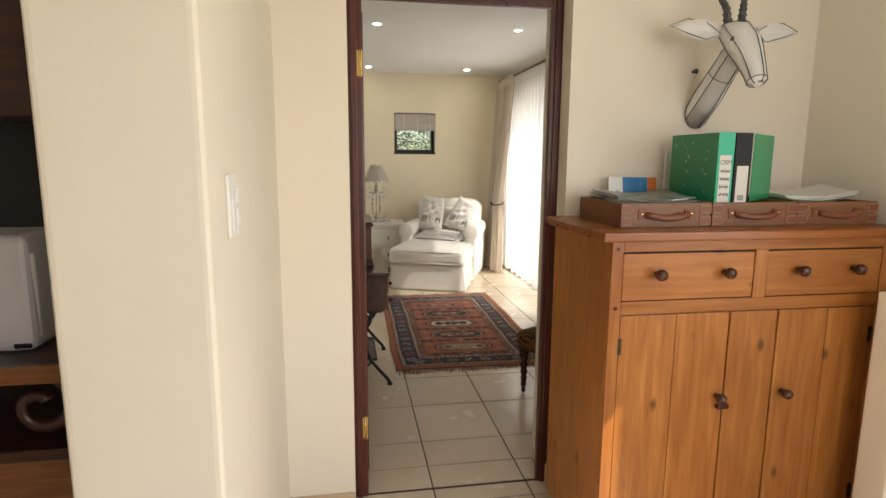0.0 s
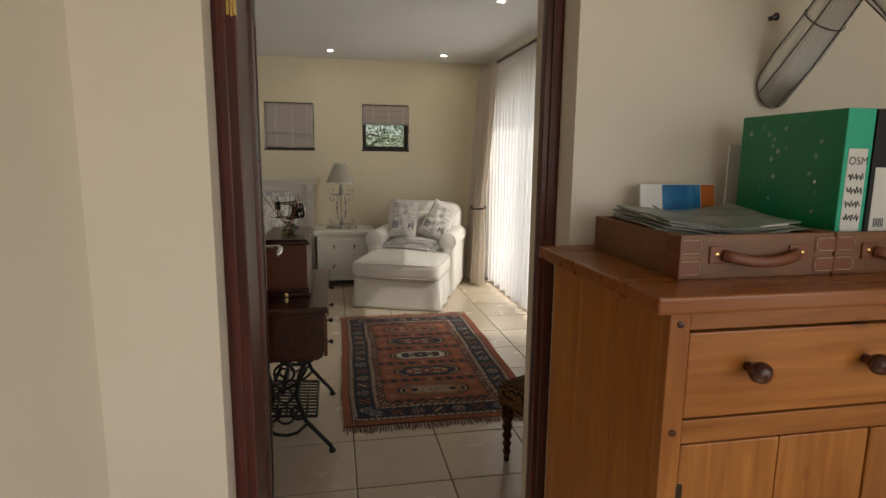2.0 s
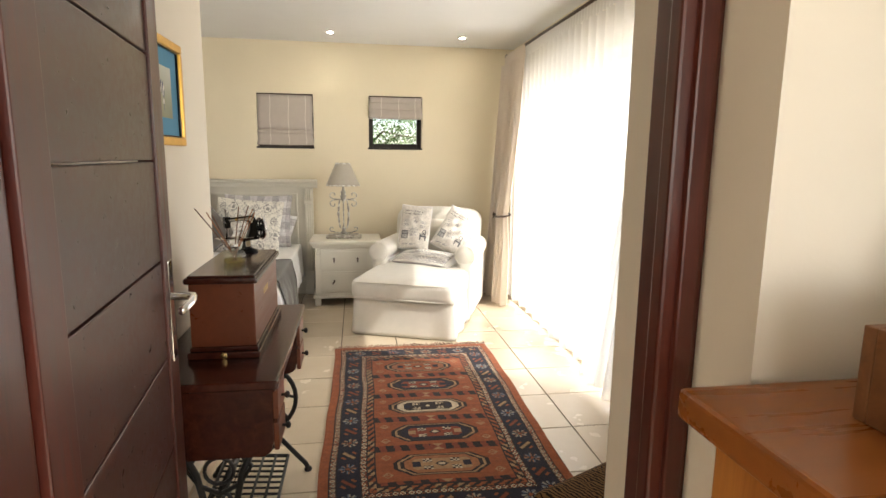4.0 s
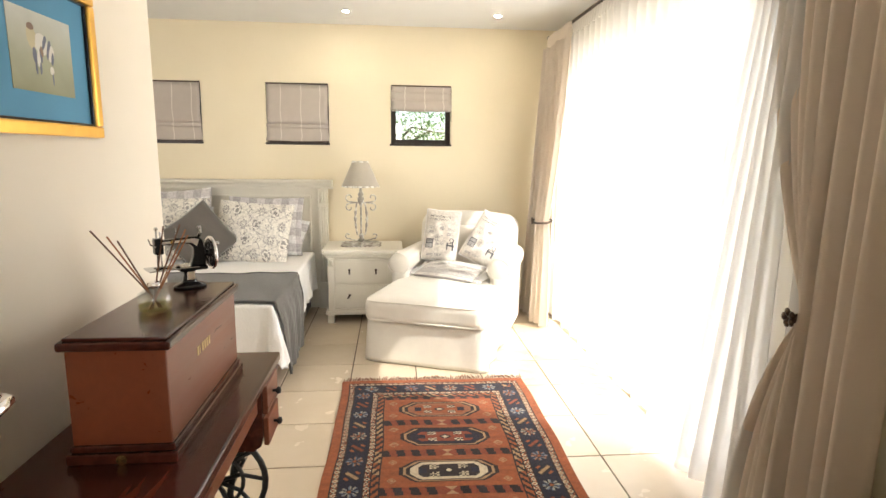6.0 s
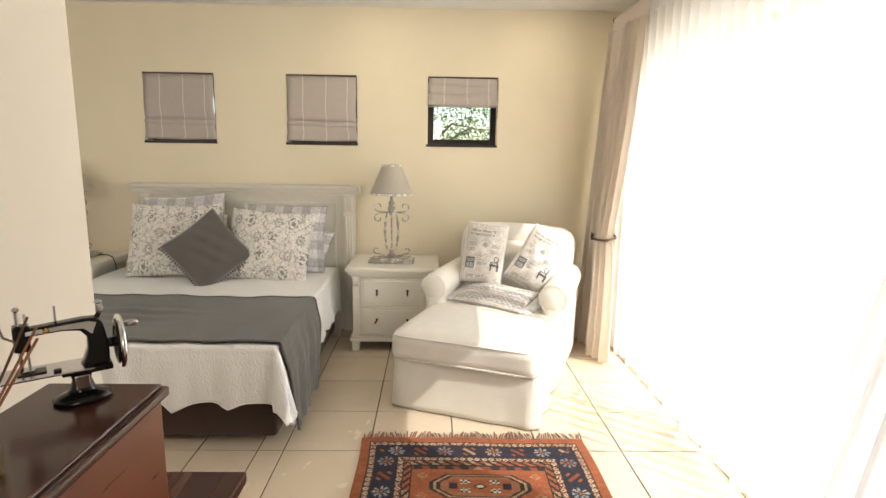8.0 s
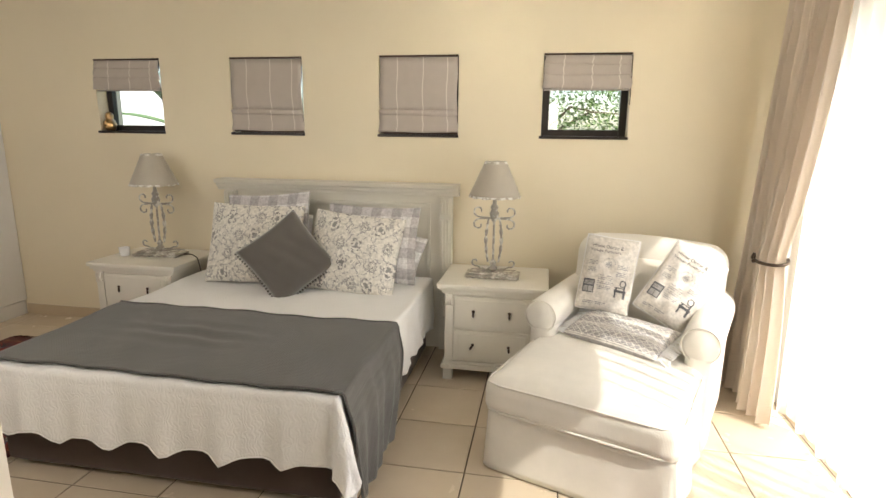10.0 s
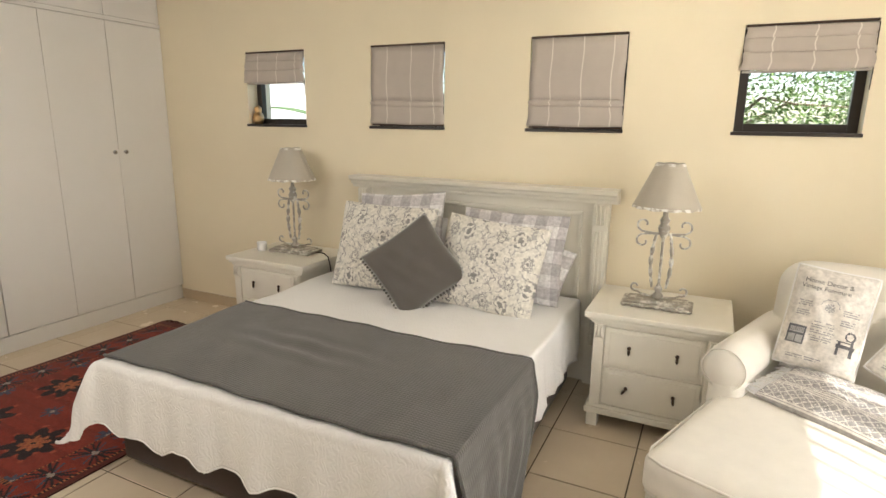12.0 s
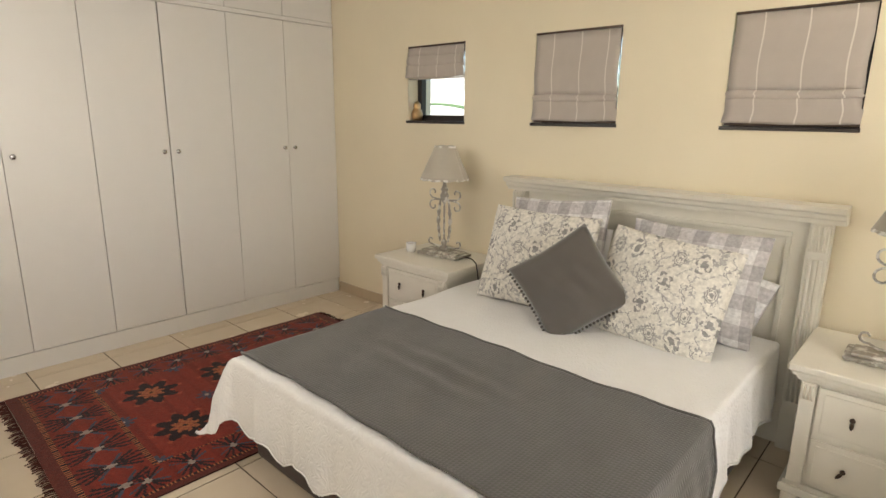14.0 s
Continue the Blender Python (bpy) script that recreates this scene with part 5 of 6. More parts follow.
for ya, yb in ((TY0 + 0.02, TY0 + 0.20), (TY1 - 0.20, TY1 - 0.02)):
    side_o = [(TX0 + 0.02, TZ - 0.04), (TX1 - 0.02, TZ - 0.04), (TX1 - 0.02, TZ - 0.20), (TX1 - 0.028, TZ - 0.235), (TX1 - 0.05, TZ - 0.25), (TX0 + 0.05, TZ - 0.25), (TX0 + 0.02, TZ - 0.22)]
    swap = Matrix(((1, 0, 0, 0), (0, 0, 1, 0), (0, 1, 0, 0), (0, 0, 0, 1)))
    dbx = part("drawer_case", prism(side_o, ya, yb, 0.003, swap), SEWTOP, sm)
    for z in (TZ - 0.135, TZ - 0.238):
        dr = part("drawer", box(TX1 - 0.022, ya + 0.014, z, TX1 - 0.006, yb - 0.014, z + 0.09, 0.004), SEWFRONT, dbx)
        part("drawer_knob", lathe([(0.004, 0), (0.005, 0.01), (0.012, 0.016), (0.010, 0.024), (0.002, 0.027)], 12, pose(TX1 - 0.006, (ya + yb) / 2, z + 0.045, 0, 90, 0)), IRON, dr, "", True)
lid = thing("sewing_machine_cover", "mahogany box cover with gilt mark standing on the sewing table", "box", pose(0.326, 3.942, TZ) @ Matrix.Diagonal((0.94, 0.95, 1, 1)))
part("base_moulding", merge(box(-0.121, -0.281, 0.0, 0.121, 0.281, 0.024, 0.006, None, None, 3), box(-0.114, -0.274, 0.024, 0.114, 0.274, 0.040, 0.006, None, None, 3)), SEWTOP, lid)
part("case", box(-0.108, -0.268, 0.040, 0.108, 0.268, 0.250, 0.003), SEWFRONT, lid)
part("top", merge(box(-0.121, -0.281, 0.250, 0.121, 0.281, 0.270, 0.008, None, None, 3), box(-0.110, -0.270, 0.270, 0.110, 0.270, 0.277, 0.003)), SEWTOP, lid)
GILT = paint("gilt_paint", (0.62, 0.45, 0.20), 0.4)
for i in range(6):
    part("gilt_mark", box(0.1085, -0.082 + i * 0.0175, 0.170, 0.1092, -0.082 + i * 0.0175 + (0.012 if i != 1 else 0.004), 0.192), GILT, lid)
part("lock", lathe([(0.012, 0), (0.012, 0.003), (0.002, 0.004)], 14, pose(0.0, -0.2815, 0.012, 90)), BRASS, lid)


def yz(points, x):
    return [(x, y, z) for y, z in points]


for ye, s in ((TY0 + 0.11, 1), (TY1 - 0.11, -1)):
    leg = part("leg_frame", tube([(TX0 + 0.06, ye, 0.53), (0.30, ye, 0.533), (TX1 - 0.06, ye, 0.53)], 0.011, 8), IRON, sm, "black cast iron scroll leg", True)
    b = bmesh.new()
    for d, xf in ((-1, TX0 + 0.02), (1, TX1 + 0.005)):
        xm = 0.315
        tube([(xm + d * 0.13, ye, 0.53), (xm + d * 0.07, ye, 0.40), (xm + d * 0.05, ye, 0.30), (xm + d * 0.09, ye, 0.17), (xf - d * 0.04, ye, 0.07), (xf - d * 0.01, ye, 0.035), (xf, ye, 0.012)], 0.011, 8, b)
        tube([(xm + d * 0.02, ye, 0.53), (xm + d * 0.10, ye, 0.42), (xm + d * 0.06, ye, 0.36), (xm, ye, 0.33)], 0.008, 7, b)
        tube([(x, ye, z) for x, z in spiral(xm + d * 0.055, 0.22, 0.008, 0.045, 0 if d > 0 else 180, (300 if d > 0 else -120), 16)], 0.007, 7, b)
        tube([(xm + d * 0.10, ye, 0.155), (xm + d * 0.05, ye, 0.11), (xm, ye, 0.10)], 0.008, 7, b)
        lathe([(0.016, 0), (0.018, 0.01), (0.010, 0.02)], 10, pose(xf, ye, 0), b)
    for z, r in ((0.41, 0.045), (0.30, 0.035), (0.20, 0.04)):
        tube([(0.315 + r * math.cos(2 * math.pi * i / 18), ye, z + r * math.sin(2 * math.pi * i / 18)) for i in range(18)], 0.0065, 6, b, True)
    part("scrollwork", b, IRON, leg, "", True)
trd = part("treadle", tube([(0.20, 3.73, 0.136), (0.45, 3.73, 0.116), (0.45, 4.18, 0.116), (0.20, 4.18, 0.136)], 0.008, 6, None, True), IRON, sm, "cast iron lattice foot treadle", True)
for i in range(12):
    y = 3.74 + 0.435 * i / 11
    part("treadle_bar", tube([(0.20, y, 0.135), (0.45, y, 0.115)], 0.005, 6), IRON, trd, "", True)
for i in range(6):
    x = 0.20 + 0.25 * i / 5
    part("treadle_bar", tube([(x, 3.73, 0.136 - 0.08 * (x - 0.2)), (x, 4.18, 0.136 - 0.08 * (x - 0.2))], 0.006, 6), IRON, trd, "", True)
b = tube([(0.31, 4.235, 0.36), (0.35, 4.235, 0.36)], 0.018, 8)
wx = 0.33
tube([(wx + 0.155 * math.cos(2 * math.pi * i / 30), 4.235, 0.36 + 0.155 * math.sin(2 * math.pi * i / 30)) for i in range(30)], 0.010, 8, b, True)
tube([(wx + 0.085 * math.cos(2 * math.pi * i / 24), 4.235, 0.36 + 0.085 * math.sin(2 * math.pi * i / 24)) for i in range(24)], 0.007, 6, b, True)
for i in range(9):
    a = 2 * math.pi * i / 9
    tube([(wx, 4.235, 0.36), (wx + 0.08 * math.cos(a + 0.25), 4.235, 0.36 + 0.08 * math.sin(a + 0.25)), (wx + 0.155 * math.cos(a), 4.235, 0.36 + 0.155 * math.sin(a))], 0.007, 6, b)
part("flywheel", b, IRON, sm, "cast iron flywheel", True)
tube_y = [(0.30, 3.62, 0.30), (0.30, 3.95, 0.28), (0.30, 4.29, 0.30)]
part("cross_brace", tube(tube_y, 0.012, 8), IRON, sm, "", True)

# reed diffuser
LZ = TZ + 0.277
jar = thing("reed_diffuser", "glass jar of fragrance oil with brown reeds on the machine cover", "reed diffuser", pose(0.330, 3.885, LZ))
part("jar", lathe([(0.034, 0.0), (0.0375, 0.003), (0.0385, 0.035), (0.036, 0.046), (0.022, 0.053), (0.013, 0.057), (0.013, 0.06), (0.011, 0.06), (0.011, 0.056), (0.034, 0.044), (0.0362, 0.035), (0.0355, 0.006), (0.001, 0.005)], 28), JARGLASS, jar, "clear glass jar", True)
part("oil", lathe([(0.0345, 0.0058), (0.0352, 0.019), (0.001, 0.0195)], 24), OIL, jar, "pale yellow oil", True)
part("collar", lathe([(0.0125, 0.058), (0.0145, 0.058), (0.0145, 0.072), (0.0125, 0.072)], 18), CHROME, jar, "silver collar", True)
for i, (dx, dy, c) in enumerate(((-0.115, -0.035, 0), (-0.075, -0.045, 1), (-0.06, -0.03, 0), (0.012, 0.05, 0), (0.055, 0.075, 1), (0.065, 0.06, 1), (0.04, 0.08, 0))):
    part("reed", tube([(-dx * 0.12, -dy * 0.2, 0.008), (dx, dy, 0.20 - 0.012 * (i % 3))], 0.0019, 6), REED2 if c else REED, jar)

# toy sewing machine
ty = thing("toy_sewing_machine", "small antique black hand-cranked toy sewing machine", "toy sewing machine", pose(0.325, 4.135, LZ, 0, 0, 36) @ Matrix.Diagonal((0.95, 0.95, 0.95, 1)))
part("foot", lathe([(0.046, 0.0), (0.048, 0.006), (0.040, 0.012), (0.026, 0.016), (0.020, 0.02)], 22, Matrix.Diagonal((1.0, 0.75, 1, 1))), BLACK, ty, "", True)
part("pedestal", merge(lathe([(0.026, 0.014), (0.020, 0.022), (0.015, 0.040), (0.019, 0.054), (0.024, 0.060)], 18, Matrix.Diagonal((1.0, 0.8, 1, 1))), box(-0.030, -0.020, 0.052, 0.050, 0.020, 0.063, 0.004)), BLACK, ty, "", True)
part("badge", box(-0.011, -0.0175, 0.024, 0.011, -0.0135, 0.050, 0.002), CHROME, ty, "bright metal badge")
part("work_plate", box(-0.115, -0.034, 0.063, 0.020, 0.034, 0.0665, 0.0012), STEEL, ty, "worn steel plate")
part("feed_plate", merge(box(-0.092, -0.014, 0.0665, -0.050, 0.014, 0.069, 0.001), lathe([(0.006, 0), (0.006, 0.004), (0.002, 0.005)], 10, pose(-0.035, -0.018, 0.0665))), BLACK, ty)
xz = Matrix(((1, 0, 0, 0), (0, 0, 1, 0), (0, 1, 0, 0), (0, 0, 0, 1)))
body = [(0.000, 0.063), (0.046, 0.063), (0.047, 0.085), (0.044, 0.118), (0.040, 0.140), (0.030, 0.152), (0.010, 0.153), (-0.080, 0.147), (-0.080, 0.133), (-0.020, 0.135), (0.004, 0.131), (0.014, 0.118), (0.013, 0.095), (0.006, 0.076)]
part("arm_body", prism(body, -0.011, 0.011, 0.003, xz), BLACK, ty, "black enamelled curved arm")
band = [(0.030, 0.1435), (0.016, 0.1475), (-0.074, 0.1435), (-0.074, 0.1365), (-0.020, 0.1385), (0.010, 0.1350), (0.022, 0.1230)]
part("arm_plate", prism(band, -0.0135, -0.0106, 0.0004, xz), metal("silvered_plate", (0.80, 0.79, 0.76), 0.42, 0.1), ty, "bright steel arm plate")
part("tension_post", merge(tube([(0.032, 0, 0.15), (0.040, 0, 0.166), (0.036, 0, 0.178)], 0.0045, 8), lathe([(0.003, -0.004), (0.008, 0), (0.003, 0.004)], 12, pose(0.036, 0, 0.178))), STEEL, ty, "", True)
part("needle_head", box(-0.092, -0.013, 0.108, -0.068, 0.013, 0.154, 0.004), BLACK, ty)
part("needle_bar", merge(tube([(-0.084, -0.003, 0.182), (-0.084, -0.003, 0.070)], 0.0028, 8), lathe([(0.003, 0), (0.006, 0.003), (0.003, 0.008)], 10, pose(-0.084, -0.003, 0.178))), STEEL, ty, "", True)
part("presser_bar", merge(tube([(-0.073, 0.002, 0.172), (-0.073, 0.002, 0.072)], 0.0022, 8), box(-0.084, -0.006, 0.069, -0.066, 0.006, 0.0725, 0.001)), STEEL, ty)
part("take_up_lever", tube([(-0.09, -0.014, 0.13), (-0.104, -0.016, 0.140), (-0.108, -0.014, 0.156)], 0.002, 6), STEEL, ty)
part("thread_pin", tube([(-0.03, 0, 0.150), (-0.03, 0, 0.180)], 0.0018, 6), STEEL, ty)
part("thread_knob", lathe([(0.002, -0.004), (0.006, 0), (0.002, 0.006)], 10, pose(-0.045, -0.013, 0.141, 90)), BRASS, ty, "", True)
part("drive_shaft", tube([(0.03, 0, 0.098), (0.07, 0, 0.098)], 0.009, 10), BLACK, ty, "", True)
wx2 = 0.066
wh = part("hand_wheel", tube([(wx2, 0.046 * math.cos(2 * math.pi * i / 30), 0.098 + 0.046 * math.sin(2 * math.pi * i / 30)) for i in range(30)], 0.0052, 8, None, True), CHROME, ty, "bright rimmed hand wheel with curved spokes", True)
part("inner_rim", tube([(wx2 - 0.003, 0.038 * math.cos(2 * math.pi * i / 30), 0.098 + 0.038 * math.sin(2 * math.pi * i / 30)) for i in range(30)], 0.0055, 8, None, True), BLACK, wh, "black inner rim", True)
for i in range(6):
    a = 2 * math.pi * i / 6
    part("spoke", tube([(wx2 - 0.002, q * math.cos(a + 14 * q), 0.098 + q * math.sin(a + 14 * q)) for q in (0.006, 0.015, 0.025, 0.036)], 0.0042, 6), BLACK, wh, "", True)
part("hub", lathe([(0.010, -0.012), (0.013, 0.0), (0.008, 0.012)], 14, pose(wx2, 0, 0.098, 0, 90, 0)), BLACK, wh, "", True)
part("crank_knob", merge(tube([(wx2, 0.030, 0.120), (wx2 + 0.030, 0.030, 0.120)], 0.003, 8), lathe([(0.004, 0), (0.007, 0.006), (0.006, 0.020), (0.003, 0.024)], 12, pose(wx2 + 0.012, 0.030, 0.120, 0, 90, 0))), STEEL, wh, "", True)

# framed picture
pc = thing("framed_picture", "gilt-framed picture with a blue mount on the cream wall", "picture", pose(ALC, 3.945, 1.622))
hw, hh = 0.222, 0.184
b = bmesh.new()
for y0, y1, z0, z1 in ((-hw, hw, hh - 0.03, hh), (-hw, hw, -hh, -hh + 0.03), (-hw, -hw + 0.03, -hh + 0.03, hh - 0.03), (hw - 0.03, hw, -hh + 0.03, hh - 0.03)):
    box(0.004, y0, z0, 0.026, y1, z1, 0.006, b)
part("frame", b, GOLD, pc, "gilt frame")
b = bmesh.new()
for y0, y1, z0, z1 in ((-hw + 0.03, hw - 0.03, hh - 0.036, hh - 0.03), (-hw + 0.03, hw - 0.03, -hh + 0.03, -hh + 0.036), (-hw + 0.03, -hw + 0.036, -hh + 0.036, hh - 0.036), (hw - 0.036, hw - 0.03, -hh + 0.036, hh - 0.036)):
    box(0.004, y0, z0, 0.018, y1, z1, 0.002, b)
part("slip", b, BLACK, pc, "dark inner slip")
part("mount", box(0.003, -hw + 0.02, -hh + 0.02, 0.010, hw - 0.02, hh - 0.02), paint("blue_mount", (0.10, 0.30, 0.48), 0.8), pc, "blue card mount")
pm = Mat("painted_sheet", 0.6)
sep = pm.t.nodes.new("ShaderNodeSeparateXYZ")
pm.t.links.new(pm.co, sep.inputs[0])
level = pm.node("ShaderNodeMapRange", Value=sep.outputs[2], From_Min=-0.088, From_Max=0.088).outputs[0]
wash = pm.ramp(level, (0.0, (0.30, 0.31, 0.19)), (0.45, (0.40, 0.42, 0.31)), (1.0, (0.58, 0.60, 0.55)))
pm.to(pm.mix(0.5, wash, pm.ramp(pm.noise(12, 4), (0.3, (0.75, 0.75, 0.72)), (0.7, (1.0, 1.0, 1.0))), "MULTIPLY"), "Base Color")
sheet_ob = part("sheet", box(0.010, -0.118, -0.088, 0.0112, 0.118, 0.088), pm.m, pc, "pale painted sheet with soft shapes")
DABS = [paint("yellow_dab", (0.52, 0.48, 0.32), 0.7, wear=0.2), paint("blue_dab", (0.16, 0.18, 0.24), 0.7, wear=0.3), paint("pale_dab", (0.66, 0.65, 0.60), 0.7, wear=0.15), paint("brown_dab", (0.28, 0.20, 0.15), 0.7, wear=0.3)]
for k, (y, z, a, c, tilt, d) in enumerate(((-0.038, 0.030, 0.018, 0.026, 10, 0), (-0.040, 0.052, 0.013, 0.009, 0, 3), (-0.005, 0.020, 0.026, 0.024, -20, 2), (0.004, 0.022, 0.008, 0.022, -28, 1), (0.022, 0.012, 0.007, 0.024, -18, 1), (0.030, 0.004, 0.012, 0.020, -12, 2), (0.034, -0.004, 0.006, 0.018, -8, 1), (-0.032, -0.008, 0.008, 0.018, 6, 1), (-0.018, -0.012, 0.007, 0.020, -8, 2), (-0.010, -0.006, 0.005, 0.016, 8, 1), (-0.030, -0.034, 0.004, 0.016, 3, 1), (-0.014, -0.034, 0.004, 0.014, -3, 1), (0.028, -0.034, 0.008, 0.010, 0, 2), (0.030, -0.052, 0.003, 0.016, 2, 1), (-0.006, 0.004, 0.006, 0.012, 12, 3))):
    m = pose(0.0113 + 0.00005 * k, y, z, tilt, 0, 0) @ pose(0, 0, 0, 0, 90, 0) @ Matrix.Diagonal((c, a, 1, 1))
    part("painted_shape", lathe([(0.05, 0.0003), (0.7, 0.0002), (1.0, 0.0)], 14, m), DABS[d], sheet_ob)

# ---- low chair with striped cover, behind the doorway ----
def tiger():
    m = Mat("tiger_stripe_cloth", 0.9, spec=0.15)
    w = m.node("ShaderNodeTexWave", Vector=m.stretch(1, 1, 1.3), Scale=26.0, Distortion=6.0, Detail=2.0, Detail_Scale=1.5).outputs["Fac"]
    m.to(m.ramp(w, (0.38, (0.020, 0.013, 0.010)), (0.52, (0.22, 0.12, 0.05))), "Base Color")
    m.bump(m.noise(300, 2), 0.25, 0.002)
    return m.m


TIGER = tiger()
sc = thing("low_chair", "low chair in brown tiger-stripe cloth with turned dark wooden legs", "chair", pose(1.815, 3.30, 0, 0, 0, 23.3))
part("seat", puffed(-0.47, -0.29, 0.27, 0.16, 0.29, 0.395, 0.03, 0.05), TIGER, sc, "", True)
b = puffed(0.10, -0.30, 0.28, 0.32, 0.30, 0.555, 0.03, 0.10)
part("backrest", b, TIGER, sc, "low rolled back", True)
lg = [(0.010, 0.0), (0.014, 0.01), (0.012, 0.03), (0.020, 0.05), (0.013, 0.068), (0.022, 0.09), (0.014, 0.108), (0.024, 0.13), (0.016, 0.15), (0.026, 0.175), (0.018, 0.195), (0.028, 0.22), (0.03, 0.275)]
for x, y in ((-0.42, -0.24), (-0.42, 0.24), (0.22, -0.24), (0.22, 0.24)):
    part("leg", lathe(lg, 14, pose(x, y, 0)), KNOBWOOD, sc, "turned wooden leg", True)

# ---- pine cupboard in the hall ----
cb = thing("pine_cupboard", "honey-coloured antique pine cupboard with two drawers and plank doors", "cupboard", Matrix.Translation((-0.0615, 0, 0)) @ Matrix.Diagonal((1.055, 1, 1, 1)))
CX0, CX1, CY0, CY1, CT = 1.098, 2.065, 1.80, 2.285, 1.20
b = box(CX0 - 0.04, CY0 - 0.03, CT - 0.03, CX1 + 0.04, CY1 + 0.012, CT, 0.006, None, None, 3)
part("top", b, PINE_TOP, cb)
bw = (CY1 - CY0) / 3
for xx in (CX0, CX1 - 0.022):
    for k in range(3):
        part("side_board", box(xx, CY0 + 0.02 + k * bw * 0.98 + 0.001, 0.04, xx + 0.022, CY0 + 0.02 + (k + 1) * bw * 0.98 - 0.001, CT - 0.03, 0.003), PINE_Z, cb)
part("back", box(CX0 + 0.022, CY1 - 0.012, 0.06, CX1 - 0.022, CY1, CT - 0.03), PINE_Z, cb)
for xa, xb in ((CX0, CX0 + 0.036), (CX1 - 0.036, CX1)):
    st = part("stile", box(xa, CY0, 0.0, xb, CY0 + 0.022, CT - 0.03, 0.003), PINE_Z, cb)
    for z in (1.145, 0.955, 0.14):
        part("peg", lathe([(0.006, 0), (0.006, 0.0025), (0.001, 0.003)], 10, pose((xa + xb) / 2, CY0, z, 90)), KNOBWOOD, st)
part("rail", box(CX0 + 0.036, CY0 + 0.001, 1.134, CX1 - 0.036, CY0 + 0.022, CT - 0.03, 0.002), PINE_X, cb)
part("rail", box(CX0 + 0.036, CY0 + 0.001, 0.932, CX1 - 0.036, CY0 + 0.022, 0.974, 0.002), PINE_X, cb)
part("rail", box(CX0 + 0.036, CY0 + 0.001, 0.05, CX1 - 0.036, CY0 + 0.022, 0.13, 0.002), PINE_X, cb)
part("muntin", box(1.572, CY0 + 0.001, 0.974, 1.616, CY0 + 0.022, 1.134, 0.002), PINE_Z, cb)
# board added behind the fronts; its dark colour stands for shade inside
part("inside_shadow_board", box(CX0 + 0.03, CY0 + 0.03, 0.06, CX1 - 0.03, CY0 + 0.036, CT - 0.04), DARKVOID, cb, "near-black board painting the shade behind the gaps")


def wood_knob(x, z, parent, r=0.019):
    k = part("knob", lathe([(0.009, 0), (0.009, 0.008), (0.008, 0.012), (r * 0.8, 0.018), (r, 0.028), (r * 0.9, 0.038), (r * 0.5, 0.044), (0.002, 0.046)], 18, pose(x, CY0 + 0.002, z, 90)), KNOBWOOD, parent, "dark turned wooden knob", True)
    return k


for xa, xb, ks in ((CX0 + 0.038, 1.570, (1.245, 1.470)), (1.618, CX1 - 0.038, (1.725, 1.925))):
    dr = part("drawer", box(xa, CY0 + 0.003, 0.977, xb, CY0 + 0.024, 1.128, 0.003), PINE_X, cb)
    for x in ks:
        wood_knob(x, 1.064, dr)
for name, xs, kx in (("door", (1.136, 1.322, 1.502), 1.478), ("centre_panel", (1.506, 1.672), None), ("door", (1.676, 1.855, 2.027), 1.712)):
    dd = part(name, box(xs[0], CY0 + 0.012, 0.134, xs[-1], CY0 + 0.026, 0.928), PINE_Z, cb)
    for xa, xb in zip(xs, xs[1:]):
        part("plank", box(xa + 0.0008, CY0 + 0.004, 0.135, xb - 0.0008, CY0 + 0.0125, 0.927, 0.003), PINE_Z, dd)
    if kx:
        wood_knob(kx, 0.640, dd, 0.017)
        hx = xs[0] if kx < 1.6 else xs[-1] - 0.010
        for z in (0.21, 0.80):
            part("hinge", box(hx - 0.006, CY0 + 0.0, z, hx + 0.008, CY0 + 0.006, z + 0.055, 0.002), BRONZE, dd, "dark iron hinge")
part("turn_latch", box(1.476, CY0 - 0.016, 0.596, 1.516, CY0 + 0.002, 0.612, 0.004), KNOBWOOD, cb, "small wooden turn latch")

# leather-strapped wooden trays on the cupboard


